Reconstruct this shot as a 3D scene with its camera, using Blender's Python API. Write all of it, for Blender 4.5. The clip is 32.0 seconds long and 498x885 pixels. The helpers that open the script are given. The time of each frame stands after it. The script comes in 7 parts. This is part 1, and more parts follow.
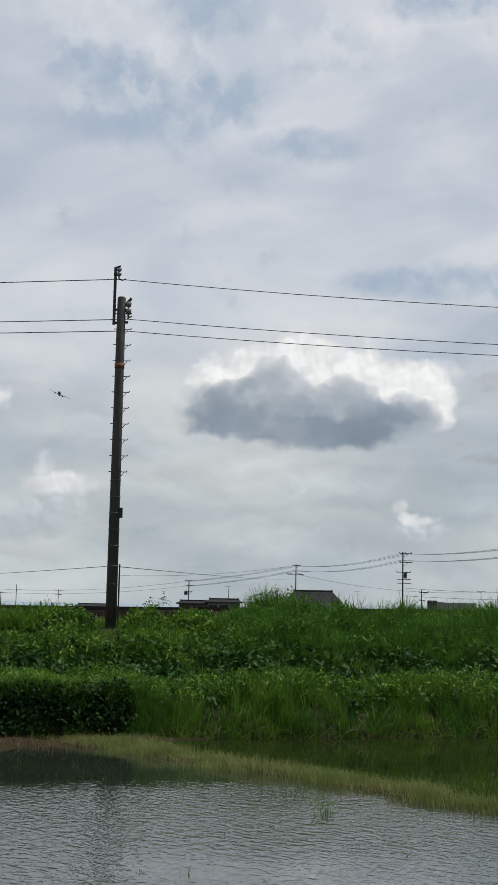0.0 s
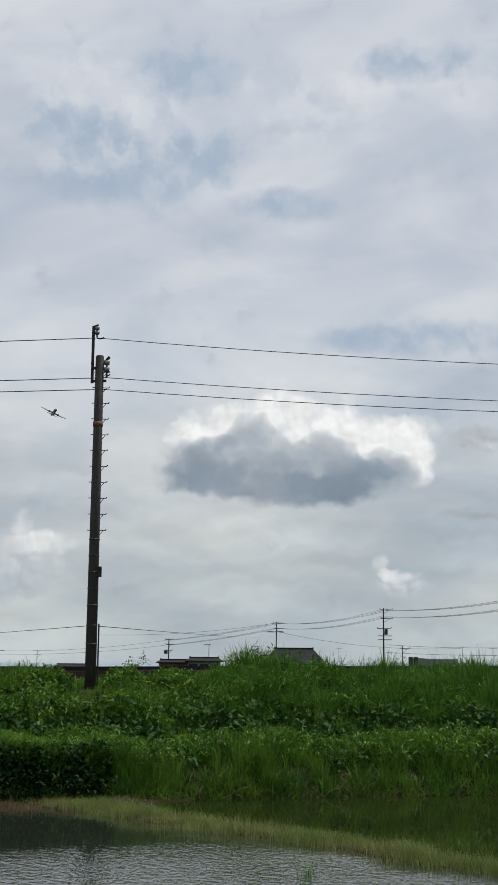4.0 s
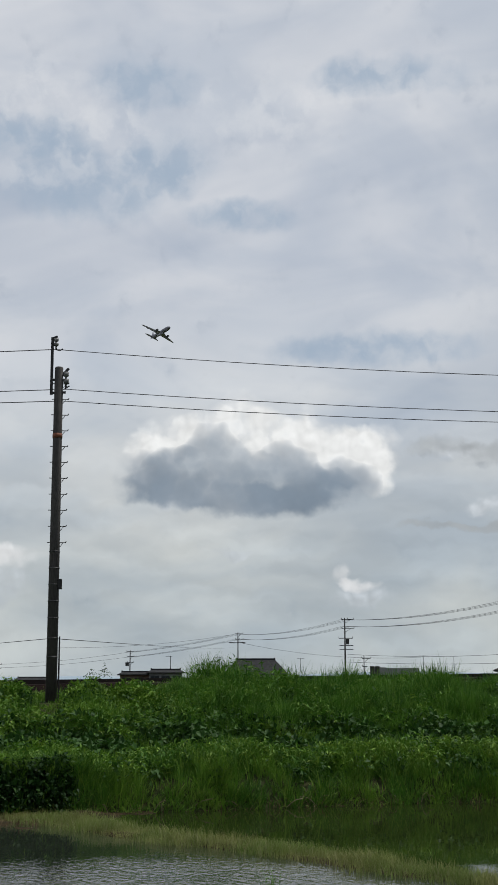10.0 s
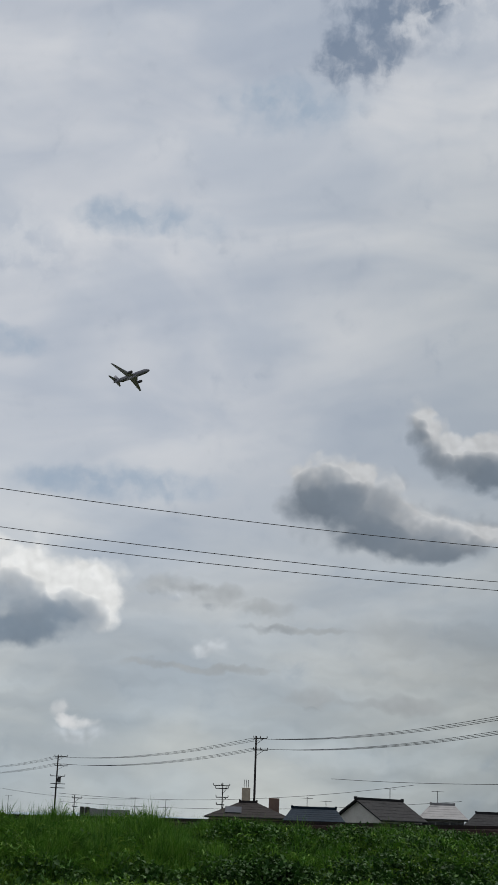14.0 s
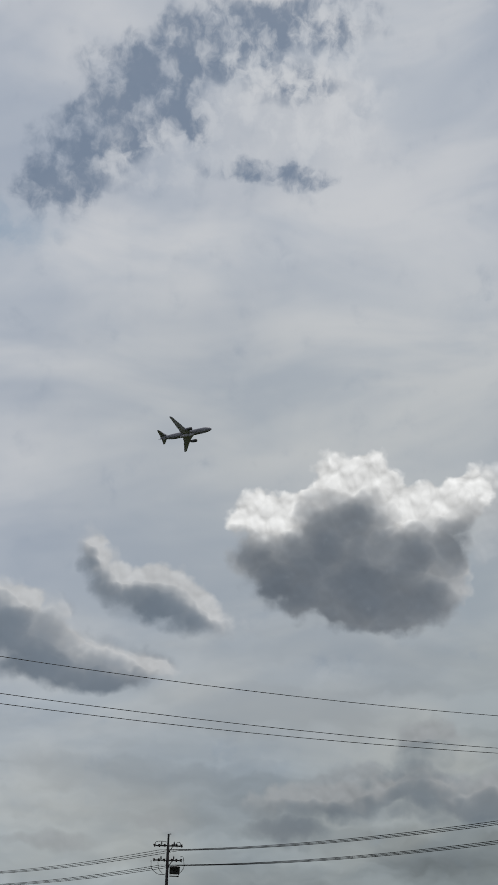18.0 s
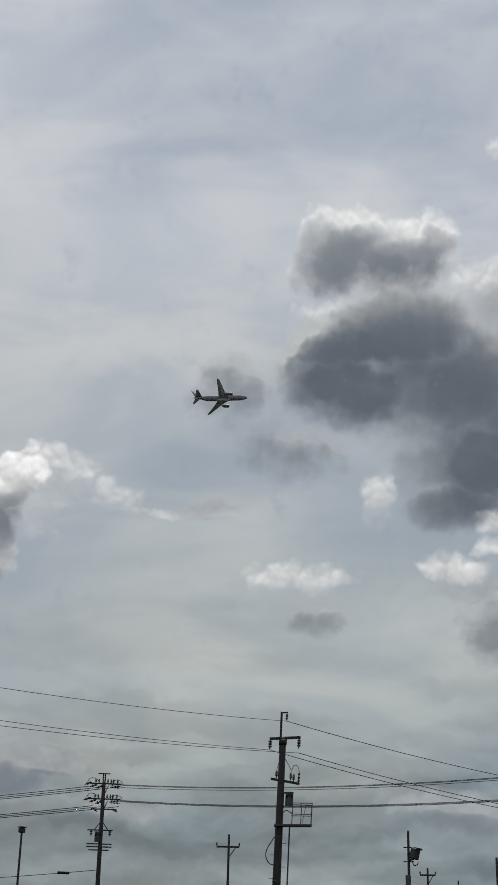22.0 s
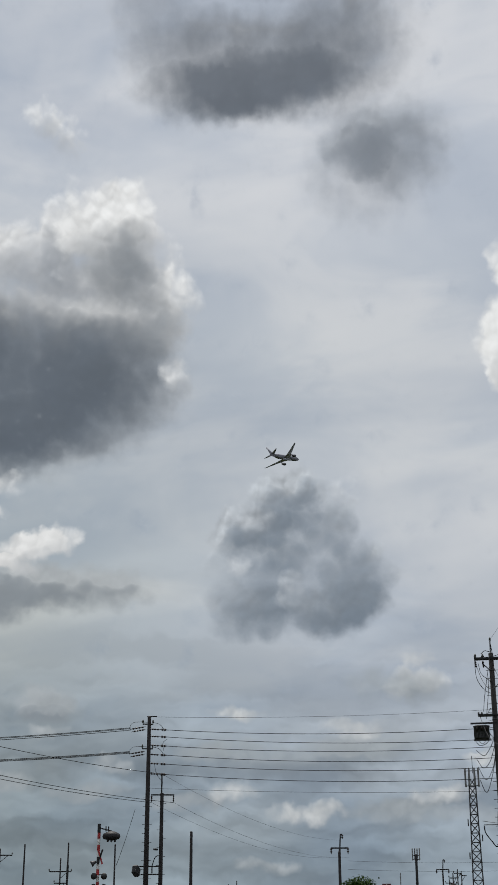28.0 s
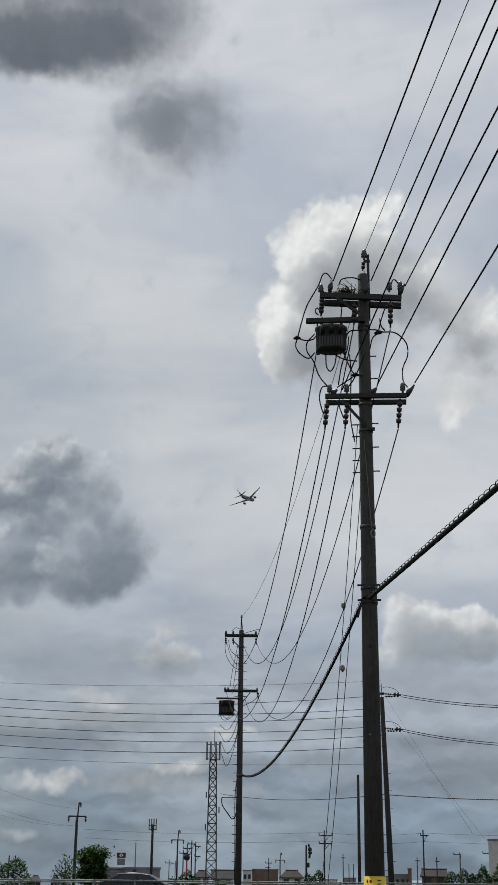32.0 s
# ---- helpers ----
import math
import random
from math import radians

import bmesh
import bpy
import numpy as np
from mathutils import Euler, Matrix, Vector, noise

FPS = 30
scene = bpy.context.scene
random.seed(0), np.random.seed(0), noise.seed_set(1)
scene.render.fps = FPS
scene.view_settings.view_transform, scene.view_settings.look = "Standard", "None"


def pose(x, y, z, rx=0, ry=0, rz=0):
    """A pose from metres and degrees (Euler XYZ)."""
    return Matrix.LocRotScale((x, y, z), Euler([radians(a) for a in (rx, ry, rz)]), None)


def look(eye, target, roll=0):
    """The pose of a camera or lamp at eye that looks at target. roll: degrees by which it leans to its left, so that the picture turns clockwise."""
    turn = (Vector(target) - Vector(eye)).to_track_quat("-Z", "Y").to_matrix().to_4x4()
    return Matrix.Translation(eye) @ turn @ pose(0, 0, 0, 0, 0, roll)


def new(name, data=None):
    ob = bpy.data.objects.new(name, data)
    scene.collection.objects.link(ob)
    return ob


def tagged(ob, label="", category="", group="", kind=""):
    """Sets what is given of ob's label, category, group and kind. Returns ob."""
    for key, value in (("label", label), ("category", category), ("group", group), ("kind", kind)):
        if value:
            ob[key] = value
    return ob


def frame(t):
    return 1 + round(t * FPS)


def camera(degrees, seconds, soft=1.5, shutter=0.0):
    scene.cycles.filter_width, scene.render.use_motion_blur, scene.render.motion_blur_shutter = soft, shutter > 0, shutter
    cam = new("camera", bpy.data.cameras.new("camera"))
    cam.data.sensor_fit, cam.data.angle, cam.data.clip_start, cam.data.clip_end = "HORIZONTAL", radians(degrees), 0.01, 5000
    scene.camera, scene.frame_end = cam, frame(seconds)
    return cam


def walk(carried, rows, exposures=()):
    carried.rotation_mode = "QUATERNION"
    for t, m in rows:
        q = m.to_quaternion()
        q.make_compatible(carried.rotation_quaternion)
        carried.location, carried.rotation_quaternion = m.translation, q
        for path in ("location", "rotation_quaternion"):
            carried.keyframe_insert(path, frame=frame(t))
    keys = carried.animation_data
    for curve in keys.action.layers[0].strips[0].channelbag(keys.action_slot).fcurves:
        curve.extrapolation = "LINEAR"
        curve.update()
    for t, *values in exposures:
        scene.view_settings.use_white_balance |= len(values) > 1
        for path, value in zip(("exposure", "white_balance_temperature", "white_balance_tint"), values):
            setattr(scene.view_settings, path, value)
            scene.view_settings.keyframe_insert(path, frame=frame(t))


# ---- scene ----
EYE = Vector((0.0, 0.0, 2.6))


def bearing(az, el=0.0):
    """The unit vector towards a compass bearing (clockwise from +y) and an elevation, in degrees."""
    a, e = radians(az), radians(el)
    return Vector((math.sin(a) * math.cos(e), math.cos(a) * math.cos(e), math.sin(e)))


def spot(az, el, d):
    """The place d metres away over the ground, at that bearing and elevation from the eye."""
    a = radians(az)
    return Vector((math.sin(a) * d, math.cos(a) * d, EYE.z + d * math.tan(radians(el))))


# ---- camera: held at one spot, panning to the right; time, bearing, elevation, roll ----
cam = camera(21.7, 32.0)
PATH = [
    (0, 0.00, 7.31, 1.21), (0.5, 0.25, 7.53, 1.20), (1, 0.49, 7.78, 0.98), (1.5, 0.60, 8.09, 1.04), (2, 0.70, 8.46, 0.74),
    (2.5, 0.76, 8.85, 0.59), (3, 0.81, 9.19, 0.60), (3.5, 0.91, 9.56, 0.57), (5.5, 0.84, 10.13, 0.57), (6, 0.63, 9.70, 0.31),
    (6.5, 0.41, 9.20, 0.21), (7, 0.24, 8.85, -0.07), (7.5, 0.21, 8.68, -0.11), (8, 0.44, 8.80, -0.30), (8.5, 0.87, 9.06, -0.38),
    (9, 1.41, 9.42, -0.28), (9.5, 2.04, 9.87, -0.31), (10, 2.68, 10.32, -0.12), (10.5, 3.46, 10.75, -0.19), (11, 4.54, 11.13, 0.06),
    (11.5, 6.08, 11.61, 0.24), (12, 7.94, 12.23, 0.81), (12.5, 9.92, 13.01, 1.27), (13, 11.71, 13.89, 1.69), (13.5, 13.19, 15.03, 1.88),
    (15.5, 18.21, 20.50, 2.60), (16, 19.80, 21.21, 2.45), (16.5, 21.82, 21.66, 2.26), (17, 24.28, 22.00, 1.93), (17.5, 26.84, 22.24, 1.66),
    (18, 29.41, 22.43, 1.36), (18.5, 31.77, 22.64, 1.04), (19, 34.03, 22.86, 0.35), (19.5, 36.25, 23.05, 0.38), (20, 38.54, 23.16, 0.61),
    (20.5, 40.89, 23.07, 1.21), (21, 43.52, 22.78, 1.59), (21.5, 46.56, 22.32, 1.72), (22, 50.06, 21.82, 1.40), (22.5, 53.73, 21.52, 0.78),
    (23, 57.31, 21.46, 0.08), (23.5, 60.48, 21.68, -0.20), (24, 63.20, 22.08, -0.13), (24.5, 65.48, 22.30, 0.17), (25, 67.29, 22.23, 0.21),
    (25.5, 68.58, 21.97, -0.03), (27.5, 72.02, 20.83, -0.51), (28, 73.43, 20.49, -0.21), (28.5, 75.10, 20.15, 0.04), (29, 76.85, 19.79, 0.26),
    (29.5, 78.59, 19.52, 0.40), (30, 80.12, 19.33, 0.42), (30.5, 81.45, 19.26, 0.52), (31, 82.52, 19.25, 0.60), (31.5, 83.43, 19.27, 0.65),
    (32, 84.24, 19.29, 0.67),
]
walk(cam, [(t, look(EYE, EYE + bearing(a, e), r)) for t, a, e, r in PATH], ((0, 0.0), (8, 0.0), (11, -0.09), (13, -0.13), (15.8, -0.26), (18, -0.28), (21, -0.24), (24, -0.13), (32, -0.12)))

# ---- sky ----
heap_white = [
    (2.4, 11.54, 1.27, 1.29), (0.76, 10.79, 1.27, 0.95), (-1.14, 10.4, 1.51, 1.29), (3.92, 10.66, 1.39, 1.1), (5.49, 10.8, 1.36, 1.29),
    (8.08, 10.24, 1.5, 1.24), (6.94, 9.76, 1.55, 1.29), (-2, 9.15, 1.56, 1.54), (0.39, 8.8, 2.64, 1.64), (3.41, 8.67, 3.14, 1.59),
    (6.3, 8.65, 2.37, 1.49), (7.93, 9, 1.45, 1.14), (4.16, 7.8, 2.25, 0.85), (-0.87, 8.22, 2.01, 0.89), (1.65, 7.81, 2.76, 0.75),
]
heap_side = [
    (11.32, 10.04, 1.18, 0.64), (12.9, 9.62, 1.27, 0.64), (13.08, 7.54, 1.45, 0.54),
]
small_white = [
    (-8.81, 5.86, 1.13, 0.98), (-7.44, 5.17, 1.23, 0.69), (-9.39, 5.1, 0.97, 0.59), (6.89, 4.34, 0.59, 0.67), (7.68, 3.9, 0.83, 0.34),
    (-11.02, 8.95, 0.63, 0.73),
]
small_grey = [
    (-8.98, 4.06, 2.69, 1.08), (-10.04, 3.17, 1.7, 0.73), (7.61, 3.36, 1.7, 0.64), (-0.78, 7.39, 1.26, 0.35), (2.01, 5.46, 1, 0.3),
]
low_mass = [
    (32.68, 7.03, 2.39, 1.01), (37.31, 9.68, 1.47, 1.06), (36.25, 8.03, 2.91, 1.12), (39.65, 7.26, 2.65, 0.97), (34.08, 7.82, 1.93, 0.88),
]
ragged = [
    (18.45, 15.17, 1.67, 1.06), (17.15, 14.24, 1.65, 1.2), (19.82, 14.32, 2.35, 1.33), (18.99, 13.06, 3.11, 1.27), (22.29, 12.69, 3.14, 1.27),
    (24.44, 12.27, 2.25, 0.97), (21.19, 11.78, 2.8, 0.75), (22.29, 17.46, 0.81, 0.94), (22.88, 16.49, 1.03, 1.16), (24.19, 15.61, 1.76, 1.11),
    (25.67, 16, 1.66, 0.98), (26.43, 15.15, 1.74, 1.15), (27.82, 14.51, 1.73, 1.1),
]
low_shreds = [
    (11.24, 10.1, 1.41, 0.47), (13.36, 9.66, 1.27, 0.57), (15.61, 9.08, 1.42, 0.36), (25.96, 6.08, 1.31, 0.51), (21.42, 5.23, 2.28, 0.41),
    (17.55, 5.46, 1.49, 0.46), (16.89, 8.31, 2.94, 0.19), (12.66, 6.56, 3.84, 0.18), (30.71, 6.77, 0.94, 0.87),
]
tower = [
    (34.08, 21.27, 1.54, 0.99), (35.48, 21.11, 1.21, 0.99), (34.73, 20.28, 1.73, 1.14), (33.15, 20.13, 1.21, 1.09), (29.67, 19.5, 1.32, 0.84),
    (31.17, 19.38, 1.42, 0.99), (32.67, 19.46, 1.58, 1.04), (34.32, 19.14, 1.62, 1.14), (36.15, 19.27, 1.61, 1.14), (37.2, 19.67, 1.09, 0.99),
    (38.77, 19.88, 1.54, 1.13), (39.95, 20.26, 1.18, 1.18), (38.58, 18.41, 1.68, 1.62), (30.02, 18.02, 1.72, 1.44), (31.21, 16.8, 2.22, 1.63),
    (33.66, 16.82, 2.87, 1.88), (36.22, 16.57, 2.84, 1.77), (37.99, 16.3, 1.81, 1.51), (33.65, 15.35, 3.1, 1.32), (35.93, 14.79, 2.63, 0.93),
    (33.92, 18.05, 2.72, 1.19), (36.38, 17.89, 2.18, 1.18), (31.58, 18.14, 1.62, 1.09),
]
tower_side = [
    (39.92, 20.21, 1.64, 1.14), (41.59, 20.49, 1.22, 0.75), (42, 19.46, 1.63, 1.04), (44.1, 19.18, 1.21, 0.69), (40.45, 18.07, 1.57, 1.49),
    (46.19, 18.6, 1.56, 0.3), (48.78, 18.56, 1.54, 0.29),
]
low_bank = [
    (37.46, 9.75, 1.42, 0.76), (32.12, 6.85, 2.72, 1.09), (34.94, 7.18, 2.2, 1.01), (36.87, 7.98, 1.74, 0.84), (40.35, 7.33, 2.71, 0.93),
    (38.81, 6.6, 2.52, 0.69), (42.4, 7.64, 1.26, 0.56), (45.05, 5.85, 2.14, 0.45), (31.51, 5.7, 2.1, 0.54),
]
dark_lobe = [
    (53.82, 31.32, 1.78, 1.15), (55.61, 30.87, 2.12, 1.3), (57.55, 30.4, 1.71, 1.07), (59.33, 30.87, 1.31, 1.01), (53.03, 29.35, 1.75, 1.6),
    (56, 29.22, 2.69, 1.51), (58.4, 29.23, 1.98, 1.12),
]
dark_wisp = [
    (62.91, 34.12, 0.99, 0.8), (64.11, 33.11, 1.15, 1.13),
]
veil_low = [
    (79.75, 32.15, 3.31, 2.35), (81.4, 33.18, 2.62, 2.09), (79, 33.41, 1.69, 1.4),
]
dark_upper = [
    (64.35, 30.03, 1.12, 1.68), (62.89, 28.76, 1.95, 1.46), (65.23, 28.28, 2.19, 1.45), (67.4, 29.59, 1.43, 1.58), (68.65, 28.04, 1.56, 1.97),
    (66.92, 26.71, 1.94, 1.46), (63.1, 26.91, 2.33, 1.47), (54.21, 27.35, 2.37, 0.98), (60.64, 28.21, 1.84, 1.22), (64.43, 26.11, 3.38, 1.47),
    (67.93, 25.66, 2.12, 1.51),
]
dark_body = [
    (53.03, 25.22, 2.19, 1.38), (54.29, 23.77, 2.44, 1.24), (57.41, 27.39, 3.34, 1.72), (56.73, 25.04, 4.38, 2.72), (60.54, 23.77, 5.24, 3.34),
    (64.42, 23.03, 4.87, 3.25), (67.22, 23.13, 3.25, 3.13), (60.07, 20.05, 3.55, 1.79), (62.97, 20.23, 3.26, 1.73), (59.26, 18.69, 2.09, 0.89),
    (54.78, 26.5, 2.49, 0.99),
]
dark_end = [
    (67.41, 30.71, 1.26, 1.12), (65.57, 30.07, 1.99, 1.46), (66.08, 28.25, 2.25, 2.01), (67.58, 27.4, 1.68, 2.26), (69.89, 26.73, 1.66, 1.77),
    (68.69, 25.18, 1.76, 1.29), (66.92, 23.56, 2.99, 2.73),
]
dark_bits = [
    (49.09, 24.11, 2.26, 1.62), (52.14, 21.32, 2.66, 1.44), (53.3, 14.29, 1.37, 1.13), (48.16, 18.71, 2.01, 0.49),
]
rim_bits = [
    (69.86, 23.41, 0.87, 0.9), (61.77, 18.35, 1.55, 0.74), (59.33, 16.29, 1.47, 0.73),
]
crumbs = [
    (59.23, 16.46, 1.42, 0.79), (60.39, 16.08, 1.03, 0.49), (61.45, 17.3, 1.19, 0.49), (63.06, 15.41, 1.27, 0.74), (65, 16.21, 1.06, 0.73),
    (63.97, 15.88, 1.17, 0.64), (62.4, 14.82, 1.42, 0.44), (52.28, 15.98, 3.08, 0.84), (56.1, 19.36, 0.79, 1.44),
]
crumb_base = [
    (60.37, 15.34, 1.79, 0.49), (62.62, 13.96, 2.76, 1.22), (66.01, 13.98, 3.2, 1.12), (61.84, 13, 1.88, 0.88), (64.53, 9, 1.35, 0.73),
    (61.16, 5.77, 2.94, 0.62), (58.27, 6.47, 2.44, 0.51),
]
veil_dark = [
    (68.93, 38.87, 2.81, 2.74), (72.3, 36.39, 4.59, 2.26), (75.93, 37.26, 4.84, 2.67), (79.07, 37.48, 3.42, 2.69), (73.54, 40.79, 4.6, 1.21),
    (71.23, 35.36, 3.1, 1.17), (74.5, 35.71, 4.24, 1.44),
]
blue_grey = [
    (74, 17.47, 1.7, 1.53), (75.92, 18.74, 1.03, 1.08), (75.05, 17.86, 1.44, 1.28), (77.13, 17.29, 1.27, 1.52), (72.84, 16.51, 1.18, 1.08),
    (73.66, 15.07, 2.63, 2.06), (76.74, 14.98, 2.74, 2.19), (78.6, 14.37, 1.48, 1.6), (72.96, 13.01, 2.1, 1.22), (75.32, 12.6, 3.06, 1.26),
    (77.82, 13.01, 1.96, 1.11),
]
blue_patches = [
    (73.49, 17.16, 1.28, 0.79), (77.48, 17.99, 1.11, 1.17), (75.62, 13.81, 1.24, 1.21), (72.91, 15.09, 0.76, 0.59),
]
high_white = [
    (86.33, 27.99, 1.28, 1.26), (88.01, 28.94, 1.67, 1.44), (91.04, 29.58, 1.17, 0.72), (89.1, 27.64, 2.26, 1.98), (85.24, 24.56, 1.25, 1.53),
    (86.6, 25.79, 1.7, 1.71), (87.54, 23.74, 2.48, 2.22), (89.59, 24.69, 3.28, 2.98), (91.95, 26.57, 2.22, 1.98), (85.79, 22.76, 1.13, 0.99),
    (93.68, 24.85, 1.12, 0.88), (95.21, 24.52, 1.57, 1.45), (94.83, 22.51, 1.87, 1.71), (93.7, 20.68, 1.34, 0.98),
]
high_low = [
    (91.33, 11.76, 1.54, 1.05), (93.16, 11, 2.48, 1.28), (94.62, 10.97, 1.5, 1.03), (92.31, 9.95, 3.35, 1.16), (80.84, 9.83, 1.79, 0.99),
]
east_puffs = [
    (73.08, 8.6, 1.16, 0.38), (77.99, 7.97, 1.62, 0.62), (75.83, 4.67, 1.91, 0.56), (81.55, 5.23, 1.6, 0.66), (80.95, 10.97, 1.15, 0.39),
    (72.53, 5.52, 1.42, 0.7), (83.61, 6.62, 1.47, 0.43),
]
east_grey = [
    (79.3, 9.92, 1.64, 0.63), (79.43, 7.33, 2.21, 0.72), (79.99, 4.46, 1.93, 0.56), (74.6, 6.7, 2.17, 0.85), (83.62, 4.27, 1.93, 0.51),
]
far_puffs = [
    (72.62, 8.68, 0.99, 0.33), (77.78, 8.17, 0.98, 0.38), (67.54, 6.54, 1.09, 0.47), (81.26, 5.19, 0.83, 0.51), (76.23, 4.79, 1.44, 0.51),
    (74.29, 2.3, 1.89, 0.36), (64.59, 8.02, 1.2, 0.33),
]
far_banks = [
    (64.77, 9.09, 1.09, 0.38), (80.78, 9.77, 1.46, 0.86), (71.89, 7.14, 1.95, 0.52), (77.74, 7.11, 2.42, 0.61), (79.58, 4.76, 2.13, 0.46),
    (70.7, 5.04, 1.93, 0.42), (66.38, 5.49, 1.91, 0.46),
]
blue_gaps = [
    (22.72, 36.9, 3.0, 2.3), (24.77, 38.35, 2.8, 1.9), (20.48, 34.68, 2.7, 1.9), (27.49, 39.86, 3.2, 1.6), (18.73, 32.77, 2.3, 1.3),
    (29.2, 34.4, 2.6, 0.5), (31.44, 37.85, 2.3, 1.0), (31.6, 34.0, 2.2, 0.5), (32.62, 40.32, 3.6, 1.3), (26.2, 36.0, 1.2, 0.8),
]
fleeces = [
    (29.5, 37.5, 5.0, 3.2), (33.5, 37.5, 3.0, 4.0), (24.0, 34.6, 3.0, 1.3), (-6.5, 24.8, 4.0, 1.6), (-3.0, 23.0, 3.6, 1.2), (-7.0, 21.6, 3.0, 0.9),
    (4.0, 24.5, 4.0, 1.6),
]
thin_blue = [
    (8.3, 14.4, 5.2, 0.75), (-4.8, 21.3, 4.2, 1.5), (-7.4, 23.4, 3.0, 0.9), (-1.0, 22.4, 2.2, 1.2), (-2.2, 25.7, 2.6, 1.0),
    (2.4, 20.2, 2.4, 0.7), (9.0, 26.0, 3.5, 0.8), (16.0, 31.0, 3.5, 1.2),
]

SUN_AZ, SUN_EL = 60.0, 66.0
world = bpy.data.worlds.new("sky")
scene.world = world
world.use_nodes = True
wt = world.node_tree
wt.nodes.clear()


def plug(tree, socket, value):
    if isinstance(value, bpy.types.NodeSocket):
        tree.links.new(value, socket)
    elif isinstance(value, (tuple, list, Vector)) and len(value) == 3 and socket.type == "RGBA":
        socket.default_value = (*value, 1)
    else:
        socket.default_value = value


def calc(tree, op, a, b=0.0, c=0.0, clamp=False):
    n = tree.nodes.new("ShaderNodeMath")
    n.operation, n.use_clamp = op, clamp
    for s, v in zip(n.inputs, (a, b, c)):
        plug(tree, s, v)
    return n.outputs[0]


def vcalc(tree, op, a, b=(0, 0, 0), c=(0, 0, 0)):
    n = tree.nodes.new("ShaderNodeVectorMath")
    n.operation = op
    for s, v in zip(n.inputs, (a, b, c)):
        plug(tree, s, v)
    return n.outputs["Value"] if op == "DOT_PRODUCT" else n.outputs[0]


def vscale(tree, a, k):
    n = tree.nodes.new("ShaderNodeVectorMath")
    n.operation = "SCALE"
    plug(tree, n.inputs[0], a)
    plug(tree, n.inputs["Scale"], k)
    return n.outputs[0]


def cloudy(tree, vec, scale, detail=3.0, rough=0.55, colour=False, distortion=0.0):
    n = tree.nodes.new("ShaderNodeTexNoise")
    plug(tree, n.inputs["Vector"], vec)
    for k, v in (("Scale", scale), ("Detail", detail), ("Roughness", rough), ("Distortion", distortion)):
        n.inputs[k].default_value = v
    return n.outputs["Color" if colour else "Fac"]


def ramp(tree, v, a, b, lo=0.0, hi=1.0):
    n = tree.nodes.new("ShaderNodeMapRange")
    n.interpolation_type = "SMOOTHSTEP"
    for s, x in zip(n.inputs, (v, a, b, lo, hi)):
        plug(tree, s, x)
    return n.outputs[0]


def blend(tree, f, a, b):
    n = tree.nodes.new("ShaderNodeMix")
    n.data_type = "RGBA"
    plug(tree, n.inputs[0], f)
    plug(tree, n.inputs[6], a)
    plug(tree, n.inputs[7], b)
    return n.outputs[2]


way = wt.nodes.new("ShaderNodeTexCoord").outputs["Generated"]
sep = wt.nodes.new("ShaderNodeSeparateXYZ")
plug(wt, sep.inputs[0], way)
azd = calc(wt, "MULTIPLY", calc(wt, "ARCTAN2", sep.outputs[0], sep.outputs[1]), 57.29578)
eld = calc(wt, "MULTIPLY", calc(wt, "ARCSINE", sep.outputs[2]), 57.29578)
com = wt.nodes.new("ShaderNodeCombineXYZ")
plug(wt, com.inputs[0], azd)
plug(wt, com.inputs[1], eld)
flat = com.outputs[0]
# the step from a place in the sky towards the sun: up, and sideways to the sun's bearing
toward = wt.nodes.new("ShaderNodeCombineXYZ")
plug(wt, toward.inputs[0], ramp(wt, azd, -20.0, 120.0, 0.8, -0.8))
toward.inputs[1].default_value = 1.0
toward = toward.outputs[0]


def billow(vec, scale):
    """Rounded heaps, 1 at their middle."""
    n = wt.nodes.new("ShaderNodeTexVoronoi")
    n.feature, n.voronoi_dimensions = "SMOOTH_F1", "2D"
    plug(wt, n.inputs["Vector"], vec)
    n.inputs["Scale"].default_value, n.inputs["Smoothness"].default_value = scale, 0.14
    return calc(wt, "MULTIPLY_ADD", n.outputs["Distance"], -1.25, 1.0)


class Air:
    """The sky's turbulence as seen at a step towards the sun: bent places, heaps and shreds."""

    def __init__(self, step, heaps=True):
        at = vcalc(wt, "ADD", vscale(wt, toward, step), flat) if step else flat
        big = vcalc(wt, "SUBTRACT", cloudy(wt, at, 0.33, 2, 0.5, True), (0.5, 0.5, 0.5))
        small = vcalc(wt, "SUBTRACT", cloudy(wt, at, 1.0, 3 if heaps else 2, 0.5, True), (0.5, 0.5, 0.5))
        self.bent = vcalc(wt, "MULTIPLY_ADD", big, (1.1, 0.9, 0), vcalc(wt, "MULTIPLY_ADD", small, (1.15, 1.0, 0), vcalc(wt, "MULTIPLY", at, (1, 1, 0))))
        self.small = small
        if heaps:
            wavy = vcalc(wt, "MULTIPLY_ADD", small, (0.7, 0.7, 0), at)
            self.heap = calc(wt, "ADD", calc(wt, "SUBTRACT", billow(wavy, 1.0), 0.5), calc(wt, "MULTIPLY", calc(wt, "SUBTRACT", billow(wavy, 2.4), 0.5), 0.35))


here, near_sun, far_sun, high_sun = Air(0.0), Air(0.22), Air(1.0, False), Air(1.9, False)
relief = calc(wt, "SUBTRACT", here.heap, near_sun.heap)
fine = calc(wt, "SUBTRACT", cloudy(wt, flat, 1.6, 3, 0.5), 0.5)
broad = calc(wt, "SUBTRACT", cloudy(wt, flat, 0.5, 3, 0.5), 0.5)


